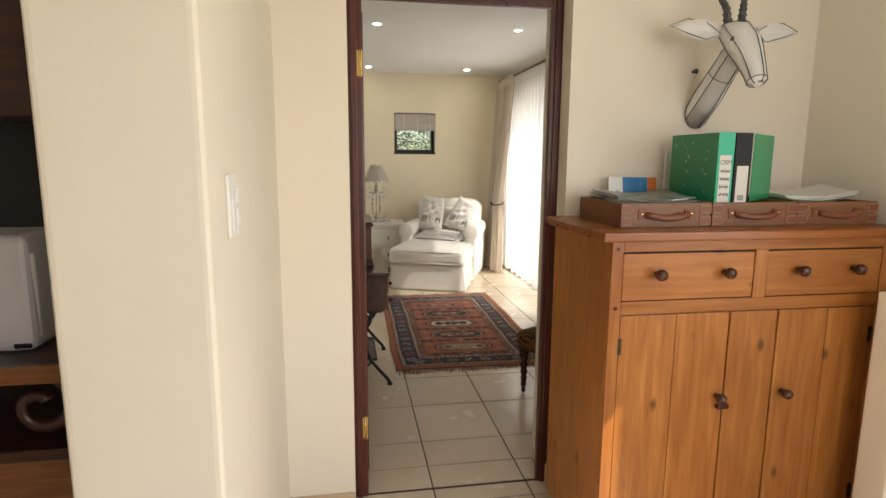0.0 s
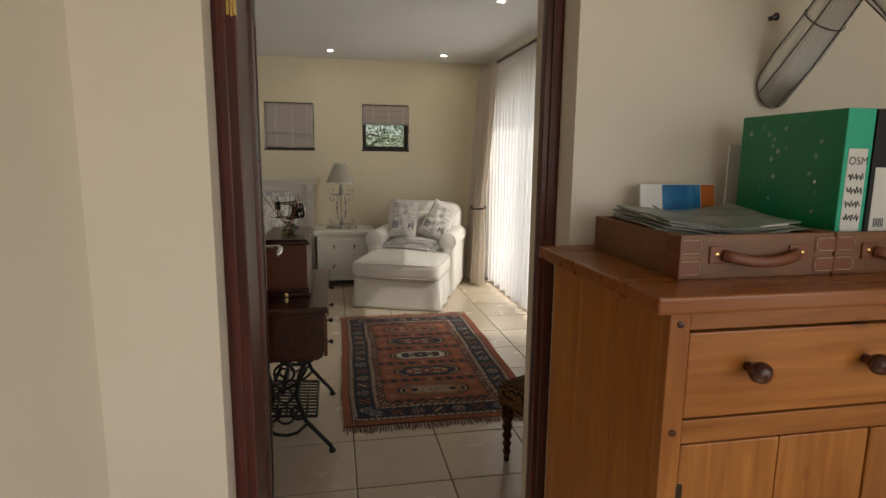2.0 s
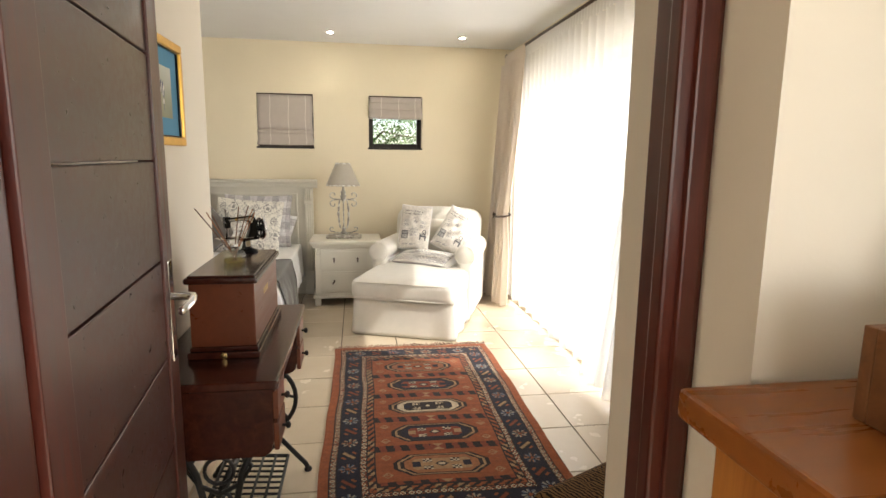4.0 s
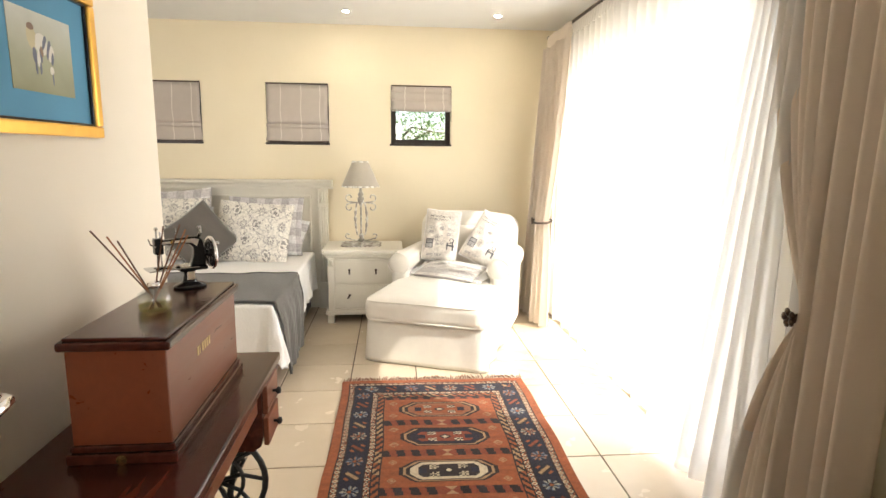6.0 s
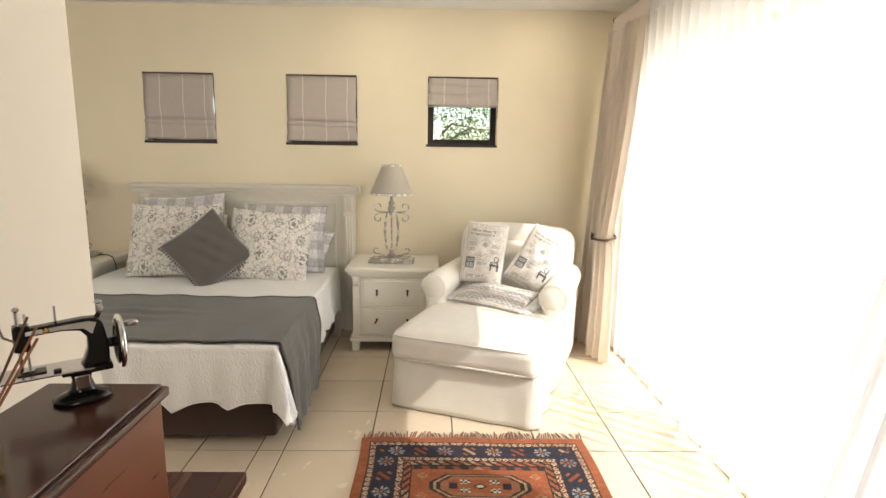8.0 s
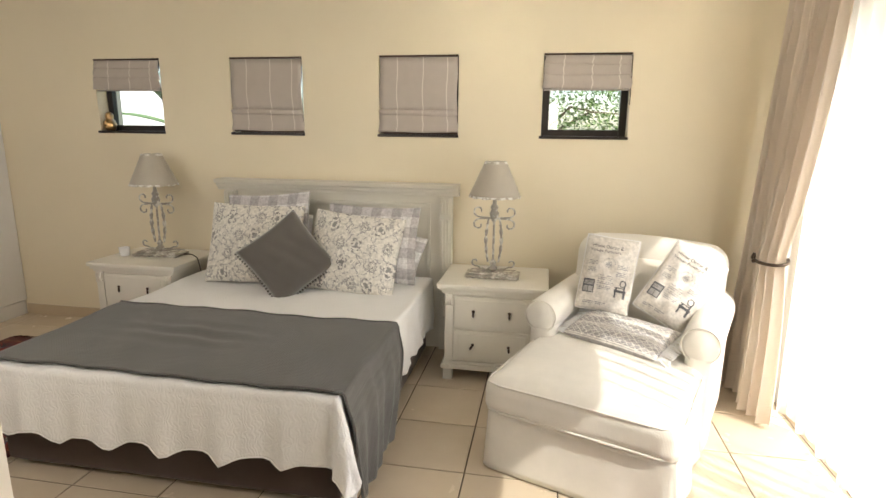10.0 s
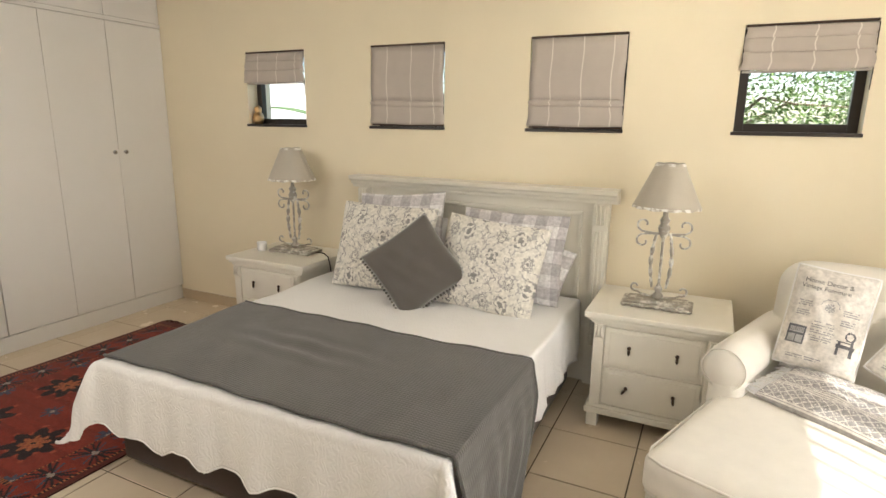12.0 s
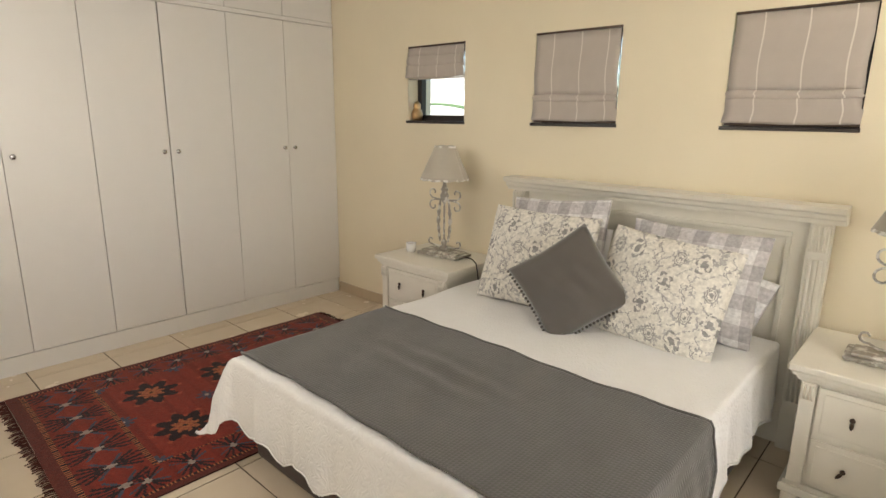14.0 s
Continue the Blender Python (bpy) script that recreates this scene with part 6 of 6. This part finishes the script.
def tray(m):
    """Shallow open wooden case with leather corners and a strap handle; origin at its base, middle of the front."""
    t = thing("wooden_tray_case", "old wooden tray case with leather corners and strap handle", "tray", m, "tray cases on the cupboard")
    w, d, h = 0.318, 0.335, 0.080
    for nm, c in (("front", (-w / 2, 0, 0, w / 2, 0.012, h)), ("back", (-w / 2, d - 0.012, 0, w / 2, d, h)), ("side", (-w / 2, 0.012, 0, -w / 2 + 0.012, d - 0.012, h)), ("side", (w / 2 - 0.012, 0.012, 0, w / 2, d - 0.012, h))):
        part(nm, box(*c, 0.002), CASEWOOD, t)
    part("bottom", box(-w / 2 + 0.012, 0.012, 0.002, w / 2 - 0.012, d - 0.012, 0.010), CASEWOOD, t)
    for s in (-1, 1):
        for z in (0.006, 0.044):
            x0, x1 = sorted((s * (w / 2 + 0.0015), s * (w / 2 - 0.042)))
            co = part("corner_patch", box(x0, -0.002, z, x1, 0.0, z + 0.030, 0.004), LEATHER, t, "stitched leather corner")
            part("corner_side", box(min(s * (w / 2 + 0.002), s * w / 2), -0.002, z, max(s * (w / 2 + 0.002), s * w / 2), 0.042, z + 0.030, 0.004), LEATHER, co)
            rim = [(s * (w / 2 - 0.003), -0.0026, z + 0.003), (s * (w / 2 - 0.036), -0.0026, z + 0.003), (s * (w / 2 - 0.040), -0.0026, z + 0.015), (s * (w / 2 - 0.036), -0.0026, z + 0.027), (s * (w / 2 - 0.003), -0.0026, z + 0.027)]
            part("stitching", tube(rim, 0.0008, 4), STITCH, co)
        ch2 = part("strap_chape", box(s * 0.082 - 0.020, -0.004, 0.028, s * 0.082 + 0.020, 0.0, 0.060, 0.004), LEATHER, t)
        part("rivet", lathe([(0.005, 0), (0.004, 0.002), (0.001, 0.003)], 10, pose(s * 0.088, -0.004, 0.045, 90)), BRASS, ch2)
    hd = [(-0.078, -0.007, 0.044), (-0.06, -0.016, 0.040), (-0.03, -0.021, 0.034), (0, -0.022, 0.032), (0.03, -0.021, 0.034), (0.06, -0.016, 0.040), (0.078, -0.007, 0.044)]
    part("strap_handle", tube(hd, 0.010, 8, None, False, 0.45), LEATHER, t, "", True)
    return t


tr = tray(pose(1.322, 1.885, CT))
copy_thing(tr, pose(1.650, 1.89, CT))
copy_thing(tr, pose(1.975, 1.895, CT))

# magazines and brochure


def magazine(name, label, w, d, h, m, mat, cat, group=""):
    def f(u, v, top):
        sag = 0.010 * (2 * u - 1) ** 2
        return ((u - 0.5) * w, (v - 0.5) * d, (h if top else 0) + sag + 0.0022 * math.sin(9 * u + 6 * v) + 0.004 * (u * v) ** 3)
    b = sheet(10, 6, lambda u, v: f(u, v, True))
    sheet(10, 6, lambda u, v: f(1 - u, v, False), b)
    for e in range(4):
        sheet(10, 1, lambda u, v, e=e: f(*((u, 0), (1, u), (1 - u, 1), (0, 1 - u))[e], v > 0.5), b)
    bmesh.ops.remove_doubles(b, verts=b.verts[:], dist=0.0003)
    bmesh.ops.recalc_face_normals(b, faces=b.faces[:])
    return solo(name, b, mat, label, cat, group, m=m)


cover = Mat("grey_green_cover", 0.3)
cover.to(cover.ramp(cover.noise(14, 5), (0.3, (0.05, 0.06, 0.04)), (0.5, (0.19, 0.21, 0.17)), (0.7, (0.33, 0.34, 0.30))), "Base Color")
for k in range(7):
    magazine("magazine", "dog-eared grey-green magazine in a pile on the tray case", 0.285 - 0.012 * (k % 3), 0.21, 0.0030, pose(1.315 + 0.010 * (k * 5 % 4 - 1), 2.05 + 0.007 * (k * 3 % 4 - 1), CT + 0.068 + 0.0036 * k, 2 + 0.3 * k, 3.0 - 0.35 * k, -6 + 11 * (k * 7 % 5) / 4), cover.m if k % 4 != 1 else PAPER, "magazine", "magazines in the tray")
for k in range(3):
    magazine("magazine", "pale curling magazine on the tray case", 0.27, 0.20, 0.006, pose(1.975 + 0.008 * k, 2.07, CT + 0.078 + 0.008 * k, 3, -2 - k, 5 - 6 * k), PAPER if k else cover.m, "magazine", "pale magazines")
br = thing("brochure", "blue, white and orange travel brochure leaning on the wall", "brochure", pose(1.385, 2.225, CT + 0.030, -10, 0, 0))
BLUEP = Mat("blue_sea_print", 0.3)
BLUEP.to(BLUEP.ramp(BLUEP.noise(10, 4), (0.3, (0.01, 0.05, 0.22)), (0.55, (0.03, 0.20, 0.45)), (0.75, (0.3, 0.55, 0.7))), "Base Color")
part("cover", box(-0.10, -0.002, 0.0, 0.10, 0.004, 0.125, 0.001), WHITE, br)
part("photo", box(-0.042, -0.0032, 0.002, 0.06, -0.002, 0.123), BLUEP.m, br, "blue sea photograph")
part("orange_band", box(0.062, -0.0032, 0.002, 0.0985, -0.002, 0.123), paint("orange_print", (0.55, 0.15, 0.03), 0.3), br)
b = letters("ery", 0.030, None, 1, 1, 0, 0, GREYINK, br, "lettering", 0.0026)
b.matrix_local = pose(-0.058, -0.0035, 0.035, 0, -90, 0)

# lever arch files


def file_binder(label, m, board, spine, lever):
    t = thing("lever_arch_file", label, "file", m, "files in the tray")
    w, d, h = 0.060, 0.285, 0.300
    part("board", box(-w / 2, 0.002, 0, -w / 2 + 0.003, d, h, 0.001), board, t)
    part("board", box(w / 2 - 0.003, 0.002, 0, w / 2, d, h, 0.001), board, t)
    part("spine", box(-w / 2, 0, 0, w / 2, 0.003, h, 0.001), spine, t)
    part("pages", box(-w / 2 + 0.008, 0.03, 0.004, w / 2 - 0.02, d - 0.01, h - 0.006), PAPER, t)
    part("label", box(-0.021, -0.0012, 0.055, 0.021, 0.0, 0.225 if lever else 0.19), PAPER, t, "white paper label with writing")
    part("finger_ring", tube([(0.011 * math.cos(2 * math.pi * i / 18), -0.001, 0.028 + 0.011 * math.sin(2 * math.pi * i / 18)) for i in range(18)], 0.0018, 6, None, True), STEEL, t, "steel finger ring", True)
    part("finger_hole", lathe([(0.0095, 0), (0.0095, 0.0012), (0.001, 0.0013)], 14, pose(0, 0.0, 0.028, 90)), BLACK, t)
    for z in (0.10, 0.13, 0.16, 0.19):
        for x in (-w / 2 - 0.001, w / 2 - 0.002):
            if z in (0.10, 0.16):
                part("rivet", lathe([(0.004, 0), (0.003, 0.0015), (0.001, 0.002)], 8, pose(x, 0.06, z, 0, 90, 0)), STEEL, t)
    return t


fb = file_binder("green lever arch file with a handwritten white label", pose(1.541, 1.915, CT + 0.011, 0, 0, -1), GREEN, TEAL, 1)
letters("OSM", 0.021, None, 1, 1, -0.020, 0.195, INK, fb, "lettering", 0.0018)
for k in range(4):
    part("writing_line", tube([(-0.017 + 0.034 * i / 12, -0.0017, 0.172 - 0.026 * k + 0.007 * math.sin(i * 2.4 + k)) for i in range(13)], 0.0011, 4), INK, fb, "illegible handwriting")
fb2 = file_binder("black lever arch file with a barcode label", pose(1.607, 1.915, CT + 0.011, 0, 0, -1), BOARD, BOARD, 0)
for k in range(6):
    part("barcode_bar", box(-0.012 + 0.004 * k, -0.0018, 0.075, -0.0102 + 0.004 * k, -0.0012, 0.092), INK, fb2)
fb3 = thing("green_file_board", "pale green plastic file leaning open beside the black file", "file", pose(1.645, 1.92, CT + 0.0815, 0, 0, -52))
part("board", box(0.0, 0.0, 0, 0.003, 0.26, 0.228, 0.001), GREENPLAIN, fb3)
for z in (0.07, 0.13):
    part("rivet", lathe([(0.004, 0), (0.003, 0.0015), (0.001, 0.002)], 8, pose(0.0, 0.08, z, 0, -90, 0)), STEEL, fb3)
wb = solo("grey_document_folder", box(0.0, 0.0, 0, 0.21, 0.006, 0.25, 0.001), PAPER, "grey paper folder standing behind the green file", "folder", m=pose(1.522, 2.248, CT, 0, 0, 0))

# ---- wire antelope head ----
b = bmesh.new()


def loft(rings, bm, n=14):
    b2 = bmesh.new()
    rs = []
    for c, rx, ry, ax in rings:
        rs.append([b2.verts.new(Vector(c) + ax[0] * rx * math.cos(2 * math.pi * i / n) + ax[1] * ry * math.sin(2 * math.pi * i / n)) for i in range(n)])
    for a, c in zip(rs, rs[1:]):
        for i in range(n):
            b2.faces.new((a[i], a[(i + 1) % n], c[(i + 1) % n], c[i]))
    b2.faces.new(rs[0][::-1])
    b2.faces.new(rs[-1])
    bmesh.ops.recalc_face_normals(b2, faces=b2.faces[:])
    return merge(bm, b2)


X, Y, Z = Vector((1, 0, 0)), Vector((0, 1, 0)), Vector((0, 0, 1))
Q = Vector((0, 0.72, 0.69))
neck = [((1.600, 2.300, 1.615), 0.050, 0.055, (X, Z)), ((1.598, 2.235, 1.675), 0.050, 0.048, (X, Q)), ((1.598, 2.165, 1.745), 0.044, 0.045, (X, Q)), ((1.600, 2.10, 1.815), 0.040, 0.042, (X, Q))]
loft(neck, b, 14)
P2 = Vector((0, 0.79, -0.61))
head = [((1.603, 2.125, 1.905), 0.050, 0.028, (X, P2)), ((1.602, 2.10, 1.885), 0.066, 0.045, (X, P2)), ((1.598, 2.055, 1.835), 0.062, 0.052, (X, P2)), ((1.590, 2.005, 1.775), 0.046, 0.044, (X, P2)), ((1.582, 1.965, 1.725), 0.037, 0.034, (X, P2)), ((1.578, 1.945, 1.695), 0.034, 0.028, (X, P2)), ((1.577, 1.938, 1.682), 0.016, 0.012, (X, P2))]
loft(head, b)
ant = solo("wire_antelope_head", b, None, "white beaded wire antelope head hung on the wall", "wall sculpture", smooth=True)
bm2 = bmesh.new()
bm2.from_mesh(ant.data)
bwire = bmesh.new()
for rings in (neck, head):
    n = 14
    for i in (1, 4, 6, 8, 11, 13):
        tube([Vector(c) + (ax[0] * rx * math.cos(2 * math.pi * i / n) + ax[1] * ry * math.sin(2 * math.pi * i / n)) * 1.05 for c, rx, ry, ax in rings], 0.0016, 5, bwire)
    for c, rx, ry, ax in (rings[0], rings[-2]):
        tube([Vector(c) + (ax[0] * rx * math.cos(2 * math.pi * i / 16) + ax[1] * ry * math.sin(2 * math.pi * i / 16)) * 1.05 for i in range(16)], 0.0015, 5, bwire, True)
for s in (-1, 1):
    horn = [(1.603 + s * 0.026, 2.12, 1.91), (1.603 + s * 0.033, 2.125, 1.97), (1.603 + s * 0.055, 2.15, 2.03), (1.603 + s * 0.085, 2.15, 2.10), (1.603 + s * 0.095, 2.13, 2.18), (1.603 + s * 0.08, 2.11, 2.25)]
    tube(horn, lambda q: 0.014 * (1 - 0.8 * q), 10, bwire)
    for k in range(14):
        q = k / 14 * 4.6
        i = int(q)
        p = Vector(horn[i]).lerp(Vector(horn[i + 1]), q - i)
        r = 0.017 * (1 - 0.16 * q)
        tube([p + Vector((r * math.cos(2 * math.pi * j / 10), r * math.sin(2 * math.pi * j / 10), 0)) for j in range(10)], 0.0022, 4, bwire, True)
    eye = Vector((1.600 + s * 0.056, 2.045, 1.845))
    lathe([(0.001, -0.006), (0.014, 0), (0.001, 0.006)], 10, pose(*eye, 0, 90, 0) , bwire)
lathe([(0.001, -0.012), (0.020, 0.0), (0.001, 0.012)], 12, pose(1.579, 1.938, 1.705, 55), bwire)
for s in (-1, 1):
    ear = [(1.603 + s * 0.06, 2.10, 1.875), (1.603 + s * 0.12, 2.105, 1.915), (1.603 + s * 0.19, 2.11, 1.925), (1.603 + s * 0.255, 2.115, 1.90), (1.603 + s * 0.19, 2.105, 1.875), (1.603 + s * 0.12, 2.10, 1.855)]
    tube(ear, 0.0018, 5, bwire, True)
    sheet(6, 4, lambda u, v, s=s: (1.603 + s * (0.06 + 0.185 * u), 2.098 + 0.015 * math.sin(3 * v), 1.884 + 0.008 * u + 0.036 * (2 * v - 1) * math.sin(math.pi * min(1, 0.12 + 0.88 * u))), bm2)
bmesh.ops.recalc_face_normals(bwire, faces=bwire.faces[:])
nf = len(bm2.faces)
merge(bm2, bwire)
bm2.faces.ensure_lookup_table()
for fc in bm2.faces[nf:]:
    fc.material_index = 1
bm2.to_mesh(ant.data)
bm2.free()
bead = Mat("white_bead_rows", 0.5)
wv = bead.node("ShaderNodeTexWave", Vector=bead.stretch(1, 1, 1), Scale=55.0, Distortion=0.6).outputs["Fac"]
bead.to(bead.ramp(wv, (0.2, (0.68, 0.67, 0.64)), (0.5, (0.78, 0.765, 0.73))), "Base Color")
bead.bump(wv, 0.25, 0.003)
ant.data.materials.clear()
ant.data.materials.append(bead.m)
ant.data.materials.append(paint("grey_wire", (0.09, 0.09, 0.085), 0.5))
for p in ant.data.polygons:
    p.material_index = 1 if p.index >= nf else 0
ant.matrix_world = pose(0.075, 0, -0.012)
hook = solo("picture_nail", lathe([(0.006, 0), (0.006, 0.02), (0.010, 0.022), (0.001, 0.026)], 10, pose(1.650, HALL, 1.765, 90)), BLACK, "black wall plug hook beside the antelope head", "hook")

# ---- light switch, bell cable marks ----
sw = thing("light_switch", "white plastic light switch plate on the nib wall", "light switch", pose(0.04, 1.475, 1.315))
part("plate", box(0.0, -0.046, -0.068, 0.009, 0.046, 0.068, 0.004), WHITE, sw)
part("inner_frame", box(0.009, -0.030, -0.052, 0.0125, 0.030, 0.052, 0.002), WHITE, sw)
part("rocker", box(0.0125, -0.014, 0.006, 0.018, 0.014, 0.040, 0.003), WHITE, sw)
part("rocker", box(0.0125, -0.014, -0.040, 0.018, 0.014, -0.006, 0.003), WHITE, sw)

# ---- desk with machine in the side room ----
dk = thing("dark_wooden_dresser", "dark wooden desk dresser with carved scroll bracket and shelf", "dresser", pose(-0.95, 1.60, 0))
part("worktop", box(-0.75, -0.05, 0.915, 0.66, 0.66, 0.945, 0.006), DARKWOOD, dk)
part("front_edge", box(-0.75, -0.062, 0.905, 0.66, -0.046, 0.948, 0.005), DESKWOOD, dk)
part("cupboard", box(-0.72, 0.02, 0.0, 0.64, 0.64, 0.70, 0.004), DESKWOOD, dk)
part("shelf", box(-0.74, -0.03, 0.70, 0.66, 0.64, 0.73, 0.005), DARKWOOD, dk)
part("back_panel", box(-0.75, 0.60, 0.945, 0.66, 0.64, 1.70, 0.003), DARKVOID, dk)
part("upper_cupboard", box(-0.75, 0.25, 1.52, 0.66, 0.60, 1.84, 0.006), DARKWOOD, dk)
part("crown", box(-0.78, 0.22, 1.84, 0.68, 0.64, 1.88, 0.012), DARKWOOD, dk)
for x in (-0.70, 0.60):
    part("upright", box(x, 0.02, 0.73, x + 0.03, 0.64, 0.915, 0.003), DARKWOOD, dk)
sp = [(0.50 + a, 0.02, 0.822 + c) for a, c in spiral(0.0, 0.0, 0.018, 0.078, 40, 420, 30)]
part("scroll_bracket", tube(sp, 0.016, 8), DARKWOOD, dk, "carved scroll", True)
dv = thing("grey_machine", "light grey plastic desktop machine standing on the dresser", "machine", pose(-0.53, 1.74, 0.945))
def shell_shape():
    b = box(-0.16, -0.09, 0.0, 0.065, 0.16, 0.285, 0.03, None, None, 4)
    for v in b.verts:
        v.co.x *= 1 - 0.12 * (v.co.z / 0.285) ** 2
        v.co.y *= 1 - 0.18 * (v.co.z / 0.285)
    return b
part("shell", shell_shape(), PLASTIC, dv, "", False)
part("side_panel", box(0.055, -0.06, 0.03, 0.068, 0.12, 0.24, 0.006), PLASTIC, dv)
part("vent", box(0.020, -0.094, 0.012, 0.058, -0.088, 0.024, 0.002), BLACK, dv)
bx = solo("small_black_carton", box(-0.05, -0.04, 0, 0.05, 0.04, 0.36, 0.003), BLACK, "black and red carton behind the grey machine", "box", m=pose(-0.50, 2.05, 0.945))
part("label", box(-0.045, -0.044, 0.22, 0.045, -0.0402, 0.30), paint("red_print", (0.45, 0.02, 0.03), 0.4), bx, "red printed label")

# ---- outside ----
g = structure("ground", box(-300, -300, -0.35, 300, 300, -0.15), GRASS, "lawn round the house")
structure("pavement", box(RIGHT + 0.24, 2.0, -0.15, 7.0, 9.5, -0.03), PAVING, "pale patio paving outside the sliding door")


def tree(x, y, h, seed, spread, n):
    t = thing("tree", "leafy green garden tree outside the window", "tree", pose(x, y, -0.15), "garden trees")
    rng = random.Random(seed)
    b = tube([(0, 0, 0), (0.05, 0.02, h * 0.3), (-0.03, 0.05, h * 0.6), (0.05, 0.0, h * 0.9)], lambda q: 0.11 * (1 - 0.75 * q), 9)
    tips = []
    for k in range(16):
        a, z = rng.uniform(0, 6.28), h * rng.uniform(0.2, 0.9)
        r = spread * rng.uniform(0.5, 1.0)
        e = Vector((r * math.cos(a), r * math.sin(a), z + rng.uniform(-0.3, 0.4)))
        tube([(0, 0, z * 0.8), e * 0.5 + Vector((0, 0, z * 0.45 + 0.1)), e], lambda q: 0.03 * (1 - 0.8 * q), 5, b)
        tips.append(e)
    part("trunk", b, BARK, t, "", True)
    verts, faces = [], []
    for k in range(n):
        e = rng.choice(tips)
        c = e * rng.uniform(0.45, 1.05) + Vector((rng.gauss(0, 0.22), rng.gauss(0, 0.22), rng.gauss(0, 0.25)))
        d = Vector((rng.gauss(0, 1), rng.gauss(0, 1), rng.gauss(-0.3, 0.7))).normalized()
        s = d.cross(Vector((rng.gauss(0, 1), rng.gauss(0, 1), rng.gauss(0, 1)))).normalized()
        ln, wd2 = rng.uniform(0.05, 0.10), rng.uniform(0.008, 0.016)
        i = len(verts)
        verts += [c, c + d * ln * 0.5 + s * wd2, c + d * ln, c + d * ln * 0.5 - s * wd2]
        faces.append((i, i + 1, i + 2, i + 3))
    me = bpy.data.meshes.new("crown")
    me.from_pydata([tuple(v) for v in verts], [], faces)
    me.materials.append(LEAF)
    cr = new("crown", me)
    cr.parent = t
    return tagged(cr, kind="stuff")


tree(0.9, 12.2, 3.9, 3, 1.5, 15000)
tree(3.1, 13.6, 4.6, 8, 1.8, 12000)
tree(-3.5, 11.8, 3.4, 5, 1.2, 4000)
b = prism([(-6.5, -0.15), (-2.2, -0.15), (-2.2, 1.62), (-3.4, 2.05), (-6.5, 2.05)], 10.4, 10.6, 0.0, Matrix(((1, 0, 0, 0), (0, 0, 1, 0), (0, 1, 0, 0), (0, 0, 0, 1))))
structure("garden_wall", b, WHITE, "white sloping garden wall outside the window")
bp = thing("banana_plant", "broad-leaved banana plant outside the window", "plant", pose(-2.7, 9.6, -0.15))
part("stem", tube([(0, 0, 0), (0.02, 0, 0.9), (0.0, 0, 1.6)], lambda q: 0.06 * (1 - 0.5 * q), 8), BARK, bp)
for k in range(7):
    a, el = k * 0.9 + 0.3, 0.5 + 0.25 * (k % 3)
    def lf(u, v, a=a, el=el):
        r = 1.1 * u
        z = 1.5 + el * r - 0.45 * r * r
        w = 0.13 * math.sin(math.pi * min(1, 0.06 + 0.92 * u)) * (2 * v - 1)
        return (r * math.cos(a) - w * math.sin(a), r * math.sin(a) + w * math.cos(a), z - 0.25 * abs(w))
    part("leaf", sheet(14, 4, lf), LEAF, bp, "", True)

# ---- floor tiles ----
CUT = {}


def tile_mesh(w, d):
    key = (round(w, 3), round(d, 3))
    if key not in CUT:
        b = bmesh.new()
        r = 0.0025
        lo = [b.verts.new((x, y, -0.008)) for x, y in ((0, 0), (w, 0), (w, d), (0, d))]
        md = [b.verts.new((x, y, -0.0015)) for x, y in ((0, 0), (w, 0), (w, d), (0, d))]
        hi = [b.verts.new((x, y, 0.0)) for x, y in ((r, r), (w - r, r), (w - r, d - r), (r, d - r))]
        b.faces.new(hi)
        for p, q in ((lo, md), (md, hi)):
            for i in range(4):
                b.faces.new((p[i], p[(i + 1) % 4], q[(i + 1) % 4], q[i]))
        CUT[key] = mesh_of(b, TILE, "tile")
    return CUT[key]


def lay(x0, y0, x1, y1):
    j = 0.006
    for i in range(math.floor((x0 - GX) / PITCH), math.ceil((x1 - GX) / PITCH)):
        for k in range(math.floor((y0 - GY) / PITCH), math.ceil((y1 - GY) / PITCH)):
            xa, xb = max(x0, GX + PITCH * i) + j / 2, min(x1, GX + PITCH * (i + 1)) - j / 2
            ya, yb = max(y0, GY + PITCH * k) + j / 2, min(y1, GY + PITCH * (k + 1)) - j / 2
            if xb - xa > 0.02 and yb - ya > 0.02:
                o = new("tile", tile_mesh(xb - xa, yb - ya))
                o.parent = FLOOR
                o.location = (xa, ya, 0.0)


lay(LEFT - 0.02, TURNY, ALC, FAR)
lay(ALC, INNER, 2.345, FAR)
lay(DX0, 2.425, DX1, INNER)
lay(0.04, 0.9, 2.19, HALL)
lay(DX0, HALL, DX1, 2.425)
lay(-1.9, -0.6, 2.19, 0.9)
lay(-1.9, 0.9, -0.24, HALL)
